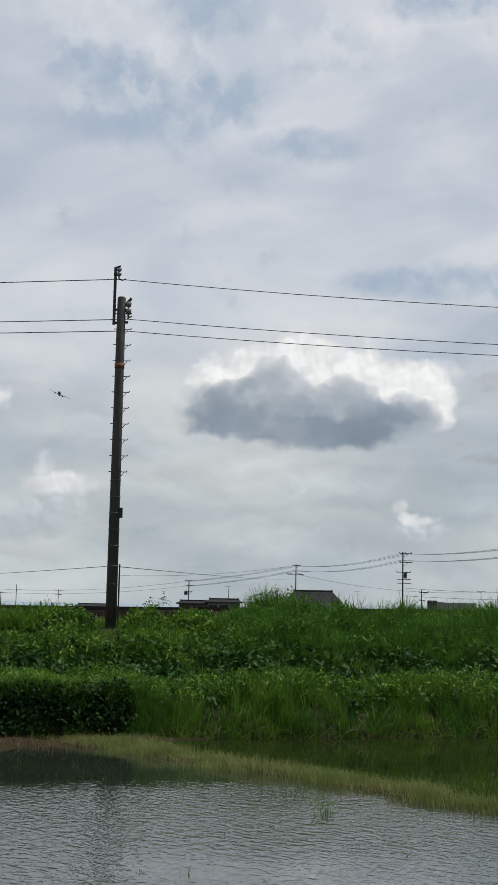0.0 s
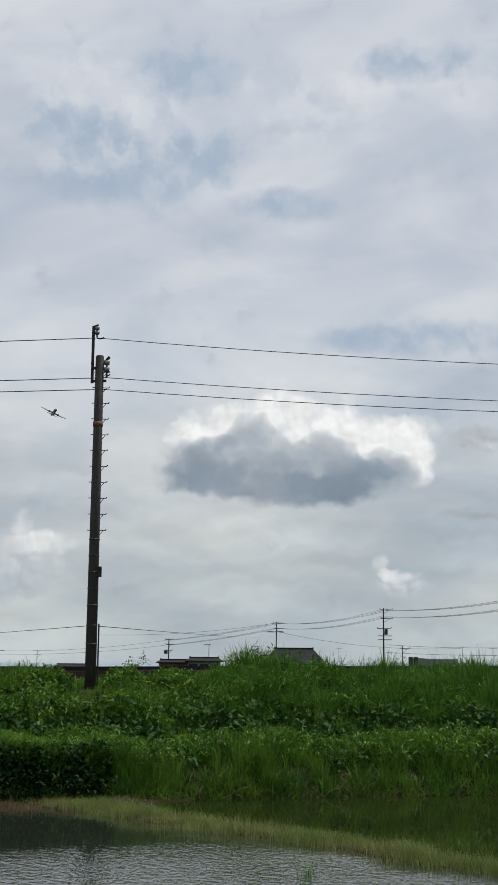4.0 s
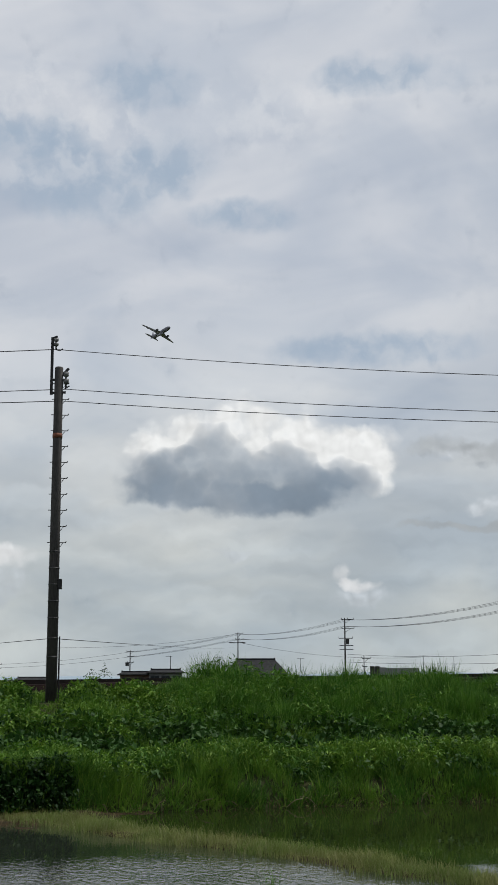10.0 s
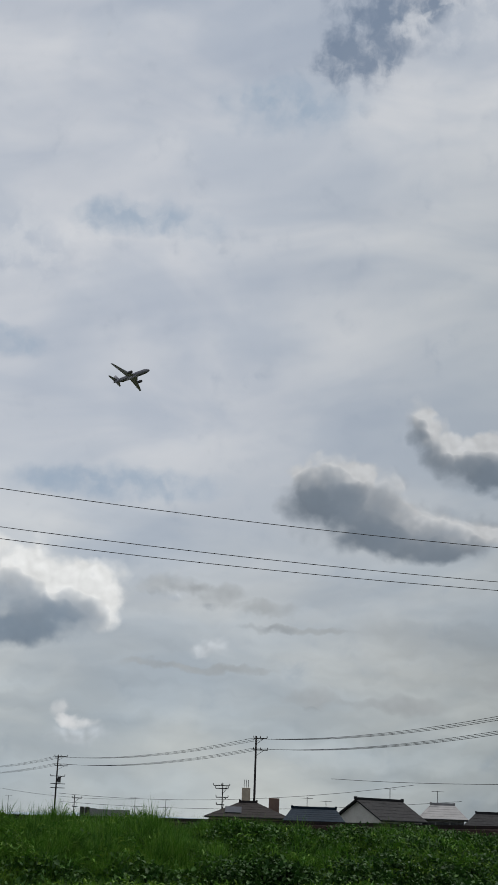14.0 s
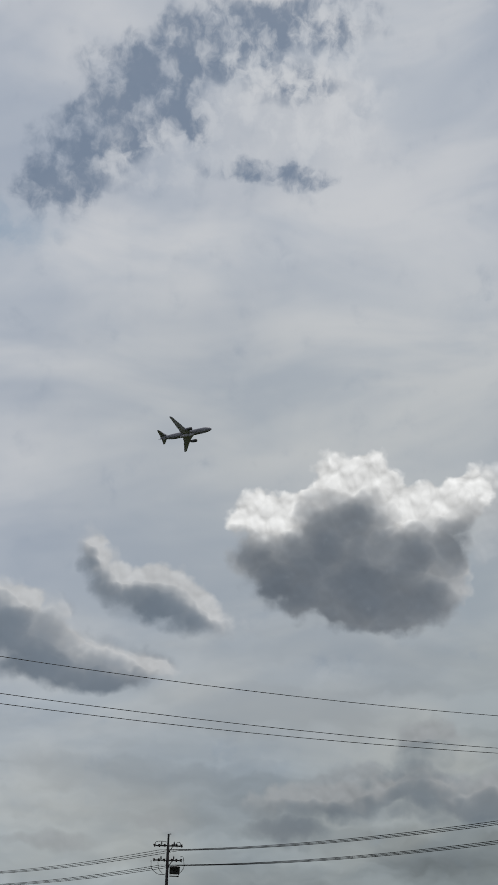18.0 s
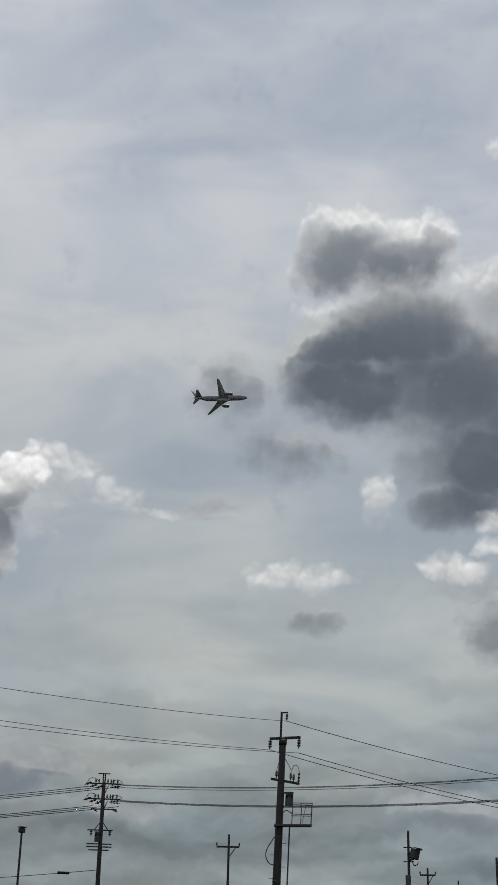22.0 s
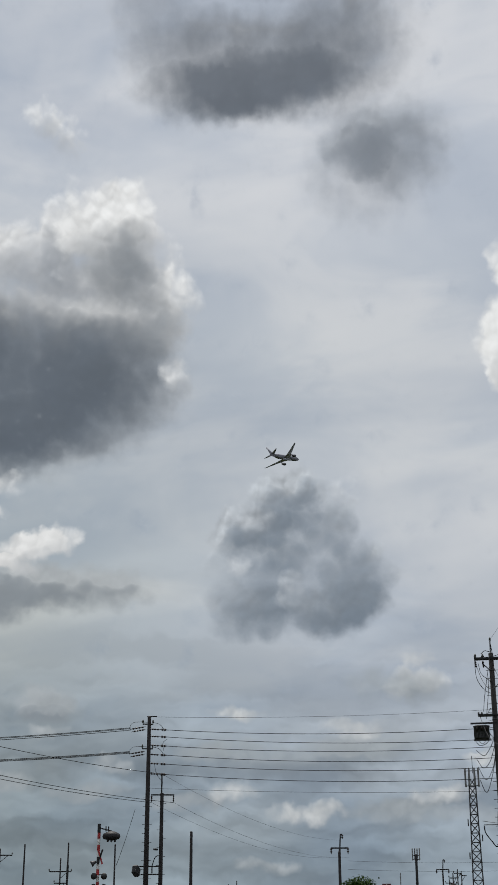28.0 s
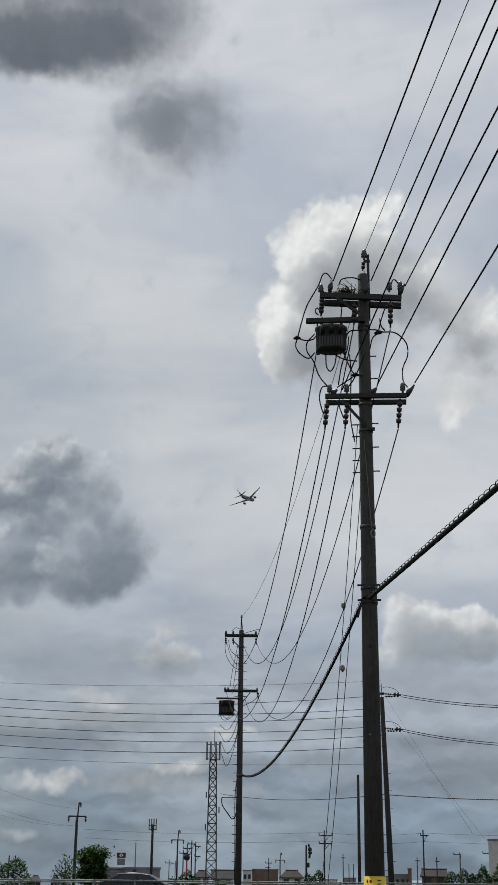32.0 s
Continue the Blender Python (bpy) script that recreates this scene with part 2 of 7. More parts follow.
def depth(rows, at):
    """How deep a place lies in a heap of puffs (bearing, elevation, half width, half height): 0 at its rim, growing inwards."""
    total = len(rows) - 0.4
    for u, v, a, b in rows:
        q = vcalc(wt, "MULTIPLY_ADD", at, (1 / a, 1 / b, 0), (-u / a, -v / b, 0))
        total = calc(wt, "MULTIPLY_ADD", calc(wt, "MINIMUM", vcalc(wt, "DOT_PRODUCT", q, q), 1 / 0.6), -0.6, total)
    return total


def overlay(sky, rows, lit, shaded, rim=0.5, cover=0.95, fall=1.0, lump=0.3, shred=0.3, model=0.3, start=0.0, sun_step=None):
    """A cloud over the sky behind it; fall is how fast the light fails behind the cloud that lies towards the sun."""
    d = calc(wt, "MULTIPLY_ADD", here.heap, lump, calc(wt, "MULTIPLY_ADD", fine, shred, depth(rows, here.bent)))
    up = calc(wt, "MULTIPLY_ADD", broad, 0.7, calc(wt, "MULTIPLY_ADD", here.heap, lump * 0.6, depth(rows, (sun_step or far_sun).bent)))
    light = calc(wt, "POWER", 2.71828, calc(wt, "MULTIPLY", calc(wt, "MAXIMUM", calc(wt, "ADD", up, 0.3), 0.0), -fall))
    tone = blend(wt, light, shaded, lit)
    form = calc(wt, "MULTIPLY_ADD", here.heap, 0.5, relief)
    tone = vscale(wt, tone, calc(wt, "MULTIPLY_ADD", calc(wt, "MULTIPLY", form, model), calc(wt, "MULTIPLY_ADD", light, 0.8, 0.2), calc(wt, "MULTIPLY_ADD", broad, 0.35, 1.0)))
    full = calc(wt, "MULTIPLY_ADD", ramp(wt, up, -0.2, 1.0), rim * 0.7, start + rim)
    return blend(wt, ramp(wt, d, start, full, 0.0, cover), sky, tone)


slant = vcalc(wt, "MULTIPLY_ADD", flat, (0.055, 0.12, 0), vscale(wt, azd, -0.02))
wisp = cloudy(wt, slant, 1.0, 4, 0.52, distortion=0.4)
blotch = cloudy(wt, vcalc(wt, "MULTIPLY", flat, (0.10, 0.22, 1)), 1.0, 4, 0.5, distortion=0.6)
fleece = cloudy(wt, vcalc(wt, "MULTIPLY_ADD", here.small, (0.8, 0.8, 0), flat), 0.8, 4, 0.55)
nishita = wt.nodes.new("ShaderNodeTexSky")
nishita.sky_type, nishita.sun_disc = "NISHITA", False
nishita.sun_elevation, nishita.sun_rotation = radians(SUN_EL), radians(SUN_AZ)
clear = vscale(wt, nishita.outputs[0], 0.10)
# the overcast veil: bright to the west, greyer towards the sun side, grey-blue at the horizon
side = calc(wt, "MULTIPLY", ramp(wt, azd, 9.0, 31.0), ramp(wt, azd, 52.0, 95.0, 1.0, 0.45))
side = calc(wt, "MULTIPLY", side, ramp(wt, eld, 22.0, 34.0, 1.0, 0.2))
veil = blend(wt, side, (0.605, 0.643, 0.705), (0.527, 0.567, 0.602))
low = blend(wt, ramp(wt, azd, 12.0, 38.0), (0.505, 0.565, 0.59), (0.245, 0.276, 0.281))
low = blend(wt, ramp(wt, azd, 47.0, 80.0), low, (0.205, 0.262, 0.318))
veil = blend(wt, ramp(wt, eld, 0.5, ramp(wt, azd, 58.0, 78.0, 19.0, 15.5)), low, veil)
# cream where it is thin, blue-grey where it is thick
veil = vcalc(wt, "MULTIPLY", veil, blend(wt, ramp(wt, wisp, 0.34, 0.64), (0.86, 0.89, 0.935), (1.14, 1.12, 1.095)))
veil = vcalc(wt, "MULTIPLY", veil, blend(wt, ramp(wt, blotch, 0.34, 0.64), (0.88, 0.91, 0.95), (1.08, 1.065, 1.05)))
streak = cloudy(wt, vcalc(wt, "MULTIPLY", here.bent, (0.10, 0.5, 1)), 1.0, 3, 0.5)
banks = calc(wt, "MULTIPLY", ramp(wt, eld, 18.0, 6.0), ramp(wt, streak, 0.40, 0.64))
veil = vscale(wt, veil, calc(wt, "MULTIPLY_ADD", banks, ramp(wt, azd, 10.0, 40.0, 0.10, 0.22), 0.93))
# rows of low heaps, lit on top
rows_low = ramp(wt, eld, 11.0, 6.0)
bank = calc(wt, "SUBTRACT", cloudy(wt, vcalc(wt, "MULTIPLY", here.bent, (0.22, 0.62, 1)), 1.0, 3, 0.5), 0.5)
bank_up = calc(wt, "SUBTRACT", cloudy(wt, vcalc(wt, "MULTIPLY", vcalc(wt, "ADD", here.bent, (0.2, 0.5, 0)), (0.22, 0.62, 1)), 1.0, 3, 0.5), 0.5)
bank_lit = calc(wt, "MULTIPLY_ADD", calc(wt, "SUBTRACT", bank, bank_up), 1.1, calc(wt, "MULTIPLY", bank, -0.5))
veil = vscale(wt, veil, calc(wt, "MULTIPLY_ADD", calc(wt, "MULTIPLY", bank_lit, rows_low), ramp(wt, azd, 8.0, 55.0, 0.3, 1.15), 1.0))
veil = vcalc(wt, "MULTIPLY", veil, blend(wt, calc(wt, "MULTIPLY", ramp(wt, eld, 24.0, 14.0), calc(wt, "MULTIPLY", ramp(wt, azd, 30.0, 50.0), ramp(wt, azd, 62.0, 78.0, 1.0, 0.0))), (1, 1, 1), (0.98, 0.99, 0.955)))
veil = vcalc(wt, "MULTIPLY", veil, blend(wt, calc(wt, "MULTIPLY", ramp(wt, eld, 13.0, 7.0), ramp(wt, azd, 20.0, 32.0, 1.0, 0.0)), (1, 1, 1), (1.03, 1.0, 0.965)))
# rifts of blue with fleecy cloud in them
rift = calc(wt, "MULTIPLY_ADD", broad, 1.3, depth(blue_gaps, here.bent))
hole = calc(wt, "MULTIPLY", ramp(wt, rift, -0.45, 0.5), ramp(wt, calc(wt, "MULTIPLY_ADD", rift, -0.17, fleece), 0.27, 0.62, 1.0, 0.0))
veil = blend(wt, calc(wt, "MULTIPLY", hole, 0.85), veil, vcalc(wt, "MULTIPLY_ADD", clear, (0.12, 0.14, 0.16), (0.15, 0.195, 0.26)))
tuft = calc(wt, "MULTIPLY", ramp(wt, calc(wt, "MULTIPLY_ADD", broad, 1.3, depth(fleeces, here.bent)), -0.4, 0.9), ramp(wt, fleece, 0.40, 0.66))
veil = blend(wt, calc(wt, "MULTIPLY", tuft, 0.5), veil, (0.74, 0.76, 0.79))
thin = calc(wt, "MULTIPLY_ADD", broad, 0.8, depth(thin_blue, here.bent))
veil = blend(wt, calc(wt, "MULTIPLY", ramp(wt, thin, -0.4, 0.7), ramp(wt, fleece, 0.35, 0.68, 0.9, 0.4)), veil, (0.36, 0.45, 0.565))

WHITE, PALE = (0.86, 0.87, 0.865), (0.62, 0.645, 0.66)
skin = veil
skin = overlay(skin, small_grey, (0.54, 0.585, 0.63), (0.38, 0.435, 0.50), 0.8, 0.7, 1.5, 0.2)
skin = overlay(skin, small_white, (0.78, 0.79, 0.80), (0.46, 0.50, 0.545), 1.0, 0.85, 0.9, 0.3, model=0.15)
skin = overlay(skin, heap_side, (0.60, 0.64, 0.68), (0.32, 0.37, 0.435), 0.8, 0.75, 2.5)
skin = overlay(skin, heap_white, WHITE, (0.205, 0.262, 0.33), 1.0, 0.97, 1.9, 0.28, model=0.14, sun_step=high_sun)
skin = overlay(skin, low_shreds, (0.38, 0.405, 0.42), (0.25, 0.275, 0.295), 0.9, 0.7, 3.0, 0.25, model=0.1, start=-0.2)
skin = overlay(skin, low_mass, (0.34, 0.37, 0.395), (0.19, 0.235, 0.275), 1.0, 0.8, 2.6, 0.3, 0.4, 0.15, -0.15)
skin = overlay(skin, ragged, (0.62, 0.635, 0.65), (0.16, 0.20, 0.25), 0.8, 0.95, 2.0, model=0.14, start=-0.08)
skin = overlay(skin, low_bank, (0.38, 0.40, 0.415), (0.165, 0.20, 0.235), 0.8, 0.88, 2.2, model=0.15, start=-0.12)
skin = overlay(skin, tower_side, (0.72, 0.735, 0.745), (0.38, 0.40, 0.43), 0.9, 0.75, 0.5)
skin = overlay(skin, tower, (0.88, 0.885, 0.88), (0.115, 0.142, 0.177), 0.55, 0.97, 1.1, 0.38, model=0.36, sun_step=high_sun)
skin = overlay(skin, dark_bits, (0.44, 0.465, 0.49), (0.185, 0.212, 0.245), 0.9, 0.93, 2.8, 0.3, 0.4, 0.1, -0.2)
skin = overlay(skin, dark_upper, (0.80, 0.81, 0.815), (0.20, 0.225, 0.26), 1.0, 0.88, 0.75, 0.4, 0.5, 0.25, -0.1)
skin = overlay(skin, dark_end, (0.82, 0.83, 0.83), (0.12, 0.145, 0.175), 0.8, 0.96, 0.9, 0.32, model=0.22, start=-0.05, sun_step=high_sun)
skin = overlay(skin, dark_wisp, (0.82, 0.83, 0.83), (0.28, 0.31, 0.35), 0.9, 0.8, 1.4, 0.4, 0.6, 0.2)
skin = overlay(skin, dark_lobe, (0.86, 0.87, 0.87), (0.16, 0.185, 0.22), 0.6, 0.96, 1.5, model=0.2)
skin = overlay(skin, dark_body, (0.56, 0.575, 0.585), (0.112, 0.135, 0.165), 1.12, 0.98, 2.3, 0.18, 0.2, 0.12, -0.28)
skin = overlay(skin, rim_bits, (0.80, 0.81, 0.81), (0.45, 0.48, 0.51), 0.9, 0.8, 0.5)
skin = overlay(skin, crumb_base, (0.42, 0.45, 0.47), (0.215, 0.245, 0.275), 1.0, 0.9, 3.5, 0.3, 0.4, 0.12, -0.3)
skin = overlay(skin, crumbs, (0.84, 0.84, 0.83), (0.40, 0.425, 0.45), 0.8, 0.85, 0.8, 0.35, model=0.2, start=-0.05)
skin = overlay(skin, veil_dark, (0.38, 0.40, 0.43), (0.132, 0.153, 0.184), 1.45, 0.97, 1.8, 0.15, 0.35, 0.1, -0.36)
skin = overlay(skin, veil_low, (0.36, 0.39, 0.43), (0.19, 0.215, 0.25), 1.5, 0.93, 1.8, 0.2, 0.3, 0.1, -0.4)
skin = overlay(skin, blue_grey, (0.50, 0.54, 0.58), (0.155, 0.194, 0.242), 0.95, 0.95, 1.25, 0.38, model=0.42)
skin = overlay(skin, blue_patches, (0.64, 0.67, 0.70), (0.32, 0.36, 0.40), 1.0, 0.6, 1.0, 0.4, 0.6, 0.3)
skin = overlay(skin, high_low, (0.74, 0.755, 0.76), (0.25, 0.29, 0.335), 0.7, 0.88, 1.3, model=0.2)
skin = overlay(skin, high_white, (0.84, 0.85, 0.845), (0.235, 0.26, 0.29), 0.75, 0.95, 1.05, 0.32, model=0.14, start=-0.05, sun_step=high_sun)
skin = overlay(skin, far_banks, (0.34, 0.375, 0.40), (0.18, 0.222, 0.265), 1.0, 0.8, 2.5, model=0.12, start=-0.25)
skin = overlay(skin, far_puffs, (0.54, 0.57, 0.585), (0.34, 0.38, 0.41), 0.9, 0.65, 1.0, model=0.2)
skin = overlay(skin, east_grey, (0.36, 0.40, 0.43), (0.21, 0.25, 0.29), 1.2, 0.75, 2.0, model=0.12, start=-0.25)
skin = overlay(skin, east_puffs, (0.60, 0.615, 0.615), (0.33, 0.365, 0.39), 0.9, 0.8, 1.0, 0.4, model=0.2)
back = wt.nodes.new("ShaderNodeBackground")
plug(wt, back.inputs[0], skin)
back.inputs[1].default_value = 1.0
wout = wt.nodes.new("ShaderNodeOutputWorld")
wt.links.new(back.outputs[0], wout.inputs[0])
world.cycles.sampling_method, world.cycles.sample_map_resolution = "MANUAL", 512

sun = new("sun", bpy.data.lights.new("sun", "SUN"))
sun.data.energy, sun.data.angle, sun.data.color = 3.8, radians(6), (1.0, 0.96, 0.90)
sun.matrix_world = look(bearing(SUN_AZ, SUN_EL) * 100, (0, 0, 0))


# ---- materials ----
def surface(name, col, col2=None, scale=4.0, rough=0.6, metal=0.0, bump=0.0, bscale=40.0, grime=0.0, stretch=(1, 1, 1), pieces=False, spec=0.5):
    """A painted, mineral or metal surface: two tones in patches, fine grain, optional relief and dark grime."""
    m = bpy.data.materials.new(name)
    m.use_nodes = True
    t = m.node_tree
    b = t.nodes["Principled BSDF"]
    co = vcalc(t, "MULTIPLY", t.nodes.new("ShaderNodeTexCoord").outputs["Object"], stretch)
    col2 = col2 or tuple(c * 0.72 for c in col)
    patch = cloudy(t, co, scale, 4, 0.6)
    grain = cloudy(t, co, scale * 9, 3, 0.6)
    mixf = ramp(t, calc(t, "MULTIPLY_ADD", calc(t, "SUBTRACT", grain, 0.5), 0.5, patch), 0.32, 0.68)
    if pieces:
        info = t.nodes.new("ShaderNodeObjectInfo")
        mixf = calc(t, "MULTIPLY_ADD", info.outputs["Random"], 0.5, calc(t, "MULTIPLY", mixf, 0.5))
    c = blend(t, mixf, col, col2)
    if grime:
        c = blend(t, ramp(t, cloudy(t, co, scale * 2.3, 5, 0.7), 0.5, 0.72, 0.0, grime), c, tuple(x * 0.3 for x in col))
    plug(t, b.inputs["Base Color"], c)
    plug(t, b.inputs["Roughness"], ramp(t, grain, 0.2, 0.8, max(rough - 0.1, 0.03), min(rough + 0.1, 1)))
    b.inputs["Metallic"].default_value = metal
    b.inputs["Specular IOR Level"].default_value = spec
    if bump:
        n = t.nodes.new("ShaderNodeBump")
        n.inputs["Strength"].default_value, n.inputs["Distance"].default_value = bump, 0.02
        plug(t, n.inputs["Height"], cloudy(t, co, bscale, 4, 0.6))
        t.links.new(n.outputs[0], b.inputs["Normal"])
    return m


def foliage(name, col, col2, col3, patch=0.35, rough=0.6):
    """Leaves: each leaf its own tone, in larger patches of greener or yellower growth, letting some light through."""
    m = bpy.data.materials.new(name)
    m.use_nodes = True
    t = m.node_tree
    b = t.nodes["Principled BSDF"]
    co = t.nodes.new("ShaderNodeTexCoord").outputs["Object"]
    isl = t.nodes.new("ShaderNodeNewGeometry").outputs["Random Per Island"]
    c = blend(t, ramp(t, cloudy(t, co, patch, 3, 0.6), 0.38, 0.62), col, col2)
    c = blend(t, ramp(t, isl, 0.62, 1.0, 0.0, 0.75), c, col3)
    c = vscale(t, c, ramp(t, cloudy(t, co, 2.4, 3, 0.6), 0.25, 0.75, 0.72, 1.28))
    plug(t, b.inputs["Base Color"], c)
    b.inputs["Roughness"].default_value = rough
    b.inputs["Specular IOR Level"].default_value = 0.12
    tr = t.nodes.new("ShaderNodeBsdfTranslucent")
    plug(t, tr.inputs[0], c)
    mix = t.nodes.new("ShaderNodeMixShader")
    mix.inputs[0].default_value = 0.2
    t.links.new(b.outputs[0], mix.inputs[1])
    t.links.new(tr.outputs[0], mix.inputs[2])
    t.links.new(mix.outputs[0], t.nodes["Material Output"].inputs[0])
    return m


def watery(name, col, ripple, scale, stretch, murk=0.5, lee=False):
    m = bpy.data.materials.new(name)
    m.use_nodes = True
    t = m.node_tree
    b = t.nodes["Principled BSDF"]
    co = t.nodes.new("ShaderNodeTexCoord").outputs["Object"]
    plug(t, b.inputs["Base Color"], blend(t, cloudy(t, co, 0.5, 4), col, tuple(x * murk for x in col)))
    b.inputs["Roughness"].default_value, b.inputs["IOR"].default_value = 0.03, 2.1 if lee else 1.35
    n = t.nodes.new("ShaderNodeBump")
    n.inputs["Strength"].default_value, n.inputs["Distance"].default_value = 1.0, ripple
    st = vcalc(t, "MULTIPLY", co, stretch)
    wave = calc(t, "ADD", cloudy(t, st, scale, 2, 0.5, distortion=0.3), calc(t, "MULTIPLY", cloudy(t, st, scale * 2.7, 2, 0.5), 0.35))
    calm = ramp(t, cloudy(t, co, 0.22, 2, 0.5), 0.3, 0.6, 0.35, 1.0)
    if lee:
        # the bank shelters the water under it
        pos = t.nodes.new("ShaderNodeSeparateXYZ")
        plug(t, pos.inputs[0], t.nodes.new("ShaderNodeNewGeometry").outputs["Position"])
        off = calc(t, "MULTIPLY_ADD", pos.outputs[0], -0.28, pos.outputs[1])
        off = calc(t, "MULTIPLY_ADD", cloudy(t, co, 0.4, 3), 2.0, off)
        calm = calc(t, "MULTIPLY", calm, ramp(t, off, 19.2, 22.6, 1.0, 0.045))
    plug(t, n.inputs["Height"], calc(t, "MULTIPLY", wave, calm))
    t.links.new(n.outputs[0], b.inputs["Normal"])
    return m


M_SOIL = surface("soil", (0.030, 0.032, 0.014), (0.018, 0.026, 0.009), 0.8, 0.95, bump=0.5, bscale=9, spec=0.04)
M_MUD = surface("mud", (0.036, 0.027, 0.015), (0.020, 0.017, 0.009), 2.0, 0.95, bump=0.8, bscale=12, spec=0.03)
M_ASPHALT = surface("asphalt", (0.06, 0.06, 0.06), (0.045, 0.045, 0.047), 1.2, 0.85, bump=0.3, bscale=90)
M_BALLAST = surface("rusty_ballast", (0.015, 0.0095, 0.008), (0.009, 0.0065, 0.006), 3.5, 0.95, bump=1.0, bscale=22, spec=0.03)
# both concretes lie far below their real tone: backlit darkness put into the colour
M_CONCRETE = surface("backlit_pole_concrete", (0.031, 0.0255, 0.026), (0.021, 0.018, 0.019), 2.2, 0.85, bump=0.15, bscale=60, grime=0.4, stretch=(1, 1, 0.25))
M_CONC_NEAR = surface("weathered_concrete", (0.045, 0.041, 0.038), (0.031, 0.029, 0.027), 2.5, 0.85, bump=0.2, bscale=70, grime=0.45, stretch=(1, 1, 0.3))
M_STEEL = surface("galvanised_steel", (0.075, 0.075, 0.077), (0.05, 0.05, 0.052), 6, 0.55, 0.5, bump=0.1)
M_GUARD = surface("guard_rail_paint", (0.16, 0.18, 0.16), (0.11, 0.125, 0.11), 3, 0.5, 0.2, grime=0.3)
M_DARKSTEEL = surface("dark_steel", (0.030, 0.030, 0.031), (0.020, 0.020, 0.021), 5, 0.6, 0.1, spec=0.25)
M_WIRE = surface("wire_sheath", (0.014, 0.014, 0.016), (0.010, 0.010, 0.011), 3, 0.7, spec=0.15)
M_PORCELAIN = surface("grey_porcelain", (0.20, 0.20, 0.20), (0.13, 0.13, 0.13), 12, 0.5)
M_BROWNPORC = surface("brown_porcelain", (0.028, 0.018, 0.017), (0.018, 0.012, 0.012), 12, 0.45)
M_TRAFO = surface("transformer_paint", (0.026, 0.028, 0.029), (0.017, 0.018, 0.019), 5, 0.5, grime=0.4)
M_RAIL = surface("rail_steel", (0.03, 0.022, 0.02), (0.02, 0.016, 0.015), 4, 0.85, 0.0, spec=0.1)
M_RUSTBAND = surface("rust_band", (0.20, 0.065, 0.03), (0.14, 0.045, 0.024), 9, 0.8)
M_YELLOW = surface("yellow_plate", (0.72, 0.50, 0.02), (0.62, 0.42, 0.02), 6, 0.5)
M_BLACK = surface("black_print", (0.02, 0.02, 0.02), (0.015, 0.015, 0.015), 6, 0.6)
M_REDPRINT = surface("red_print", (0.35, 0.03, 0.03), (0.28, 0.02, 0.02), 6, 0.6)
M_WHITE = surface("white_paint", (0.75, 0.74, 0.72), (0.62, 0.61, 0.58), 2, 0.6)
M_REDPAINT = surface("red_paint", (0.42, 0.03, 0.03), (0.32, 0.025, 0.03), 3, 0.5)
M_TILE = surface("grey_roof_tile", (0.028, 0.029, 0.031), (0.019, 0.019, 0.021), 2, 0.8, bump=0.3, bscale=6, spec=0.08)
M_TILEBROWN = surface("brown_roof", (0.030, 0.0265, 0.0265), (0.022, 0.0195, 0.0195), 1.5, 0.8, bump=0.3, bscale=6, spec=0.08)
M_TILEBLUE = surface("blue_roof_tile", (0.010, 0.019, 0.031), (0.007, 0.014, 0.023), 1.5, 0.7, bump=0.3, bscale=6, spec=0.08)
M_TOWNROOF = surface("weathered_town_roof", (0.062, 0.052, 0.05), (0.048, 0.041, 0.04), 0.6, 0.85, spec=0.1)
M_GREYROOF = surface("grey_town_roof", (0.06, 0.06, 0.062), (0.046, 0.046, 0.048), 0.6, 0.85, spec=0.1)
M_MAROON = surface("maroon_paint", (0.085, 0.010, 0.020), (0.065, 0.008, 0.016), 3, 0.5)
M_STUCCO = surface("stucco", (0.55, 0.54, 0.51), (0.46, 0.45, 0.42), 1.0, 0.9, grime=0.25)
M_BEIGE = surface("beige_wall", (0.42, 0.36, 0.27), (0.36, 0.30, 0.23), 1.0, 0.9, grime=0.25)
M_BROWNWALL = surface("brown_wall", (0.17, 0.11, 0.085), (0.13, 0.085, 0.068), 1.0, 0.85)
M_GREYWALL = surface("grey_wall", (0.20, 0.20, 0.205), (0.16, 0.16, 0.165), 1.0, 0.8)
M_GLASS = surface("window_glass", (0.02, 0.024, 0.028), (0.014, 0.018, 0.022), 1, 0.12, spec=0.35)
M_SOLAR = surface("solar_panel", (0.03, 0.034, 0.045), (0.02, 0.024, 0.032), 2, 0.4, spec=0.2)
M_CARPAINT = surface("dark_car_paint", (0.010, 0.013, 0.015), (0.007, 0.010, 0.012), 1, 0.25, spec=0.3)
M_RUBBER = surface("rubber", (0.02, 0.02, 0.02), (0.015, 0.015, 0.015), 6, 0.8)
M_LAMPGLASS = surface("lamp_glass", (0.6, 0.6, 0.57), (0.5, 0.5, 0.48), 4, 0.2)
M_FUSELAGE = surface("aircraft_grey", (0.23, 0.23, 0.26), (0.20, 0.20, 0.228), 0.12, 0.65, spec=0.12)
# raised far above wing grey: haze over the underside is put in the colour
M_WING = surface("wing_grey", (0.48, 0.47, 0.55), (0.42, 0.41, 0.48), 0.15, 0.6, spec=0.2)
M_ENGINE = surface("engine_grey", (0.085, 0.086, 0.10), (0.065, 0.066, 0.078), 0.4, 0.6, 0.1)
M_BARK = surface("bark", (0.09, 0.07, 0.05), (0.06, 0.045, 0.035), 5, 0.9, bump=0.6, bscale=14)
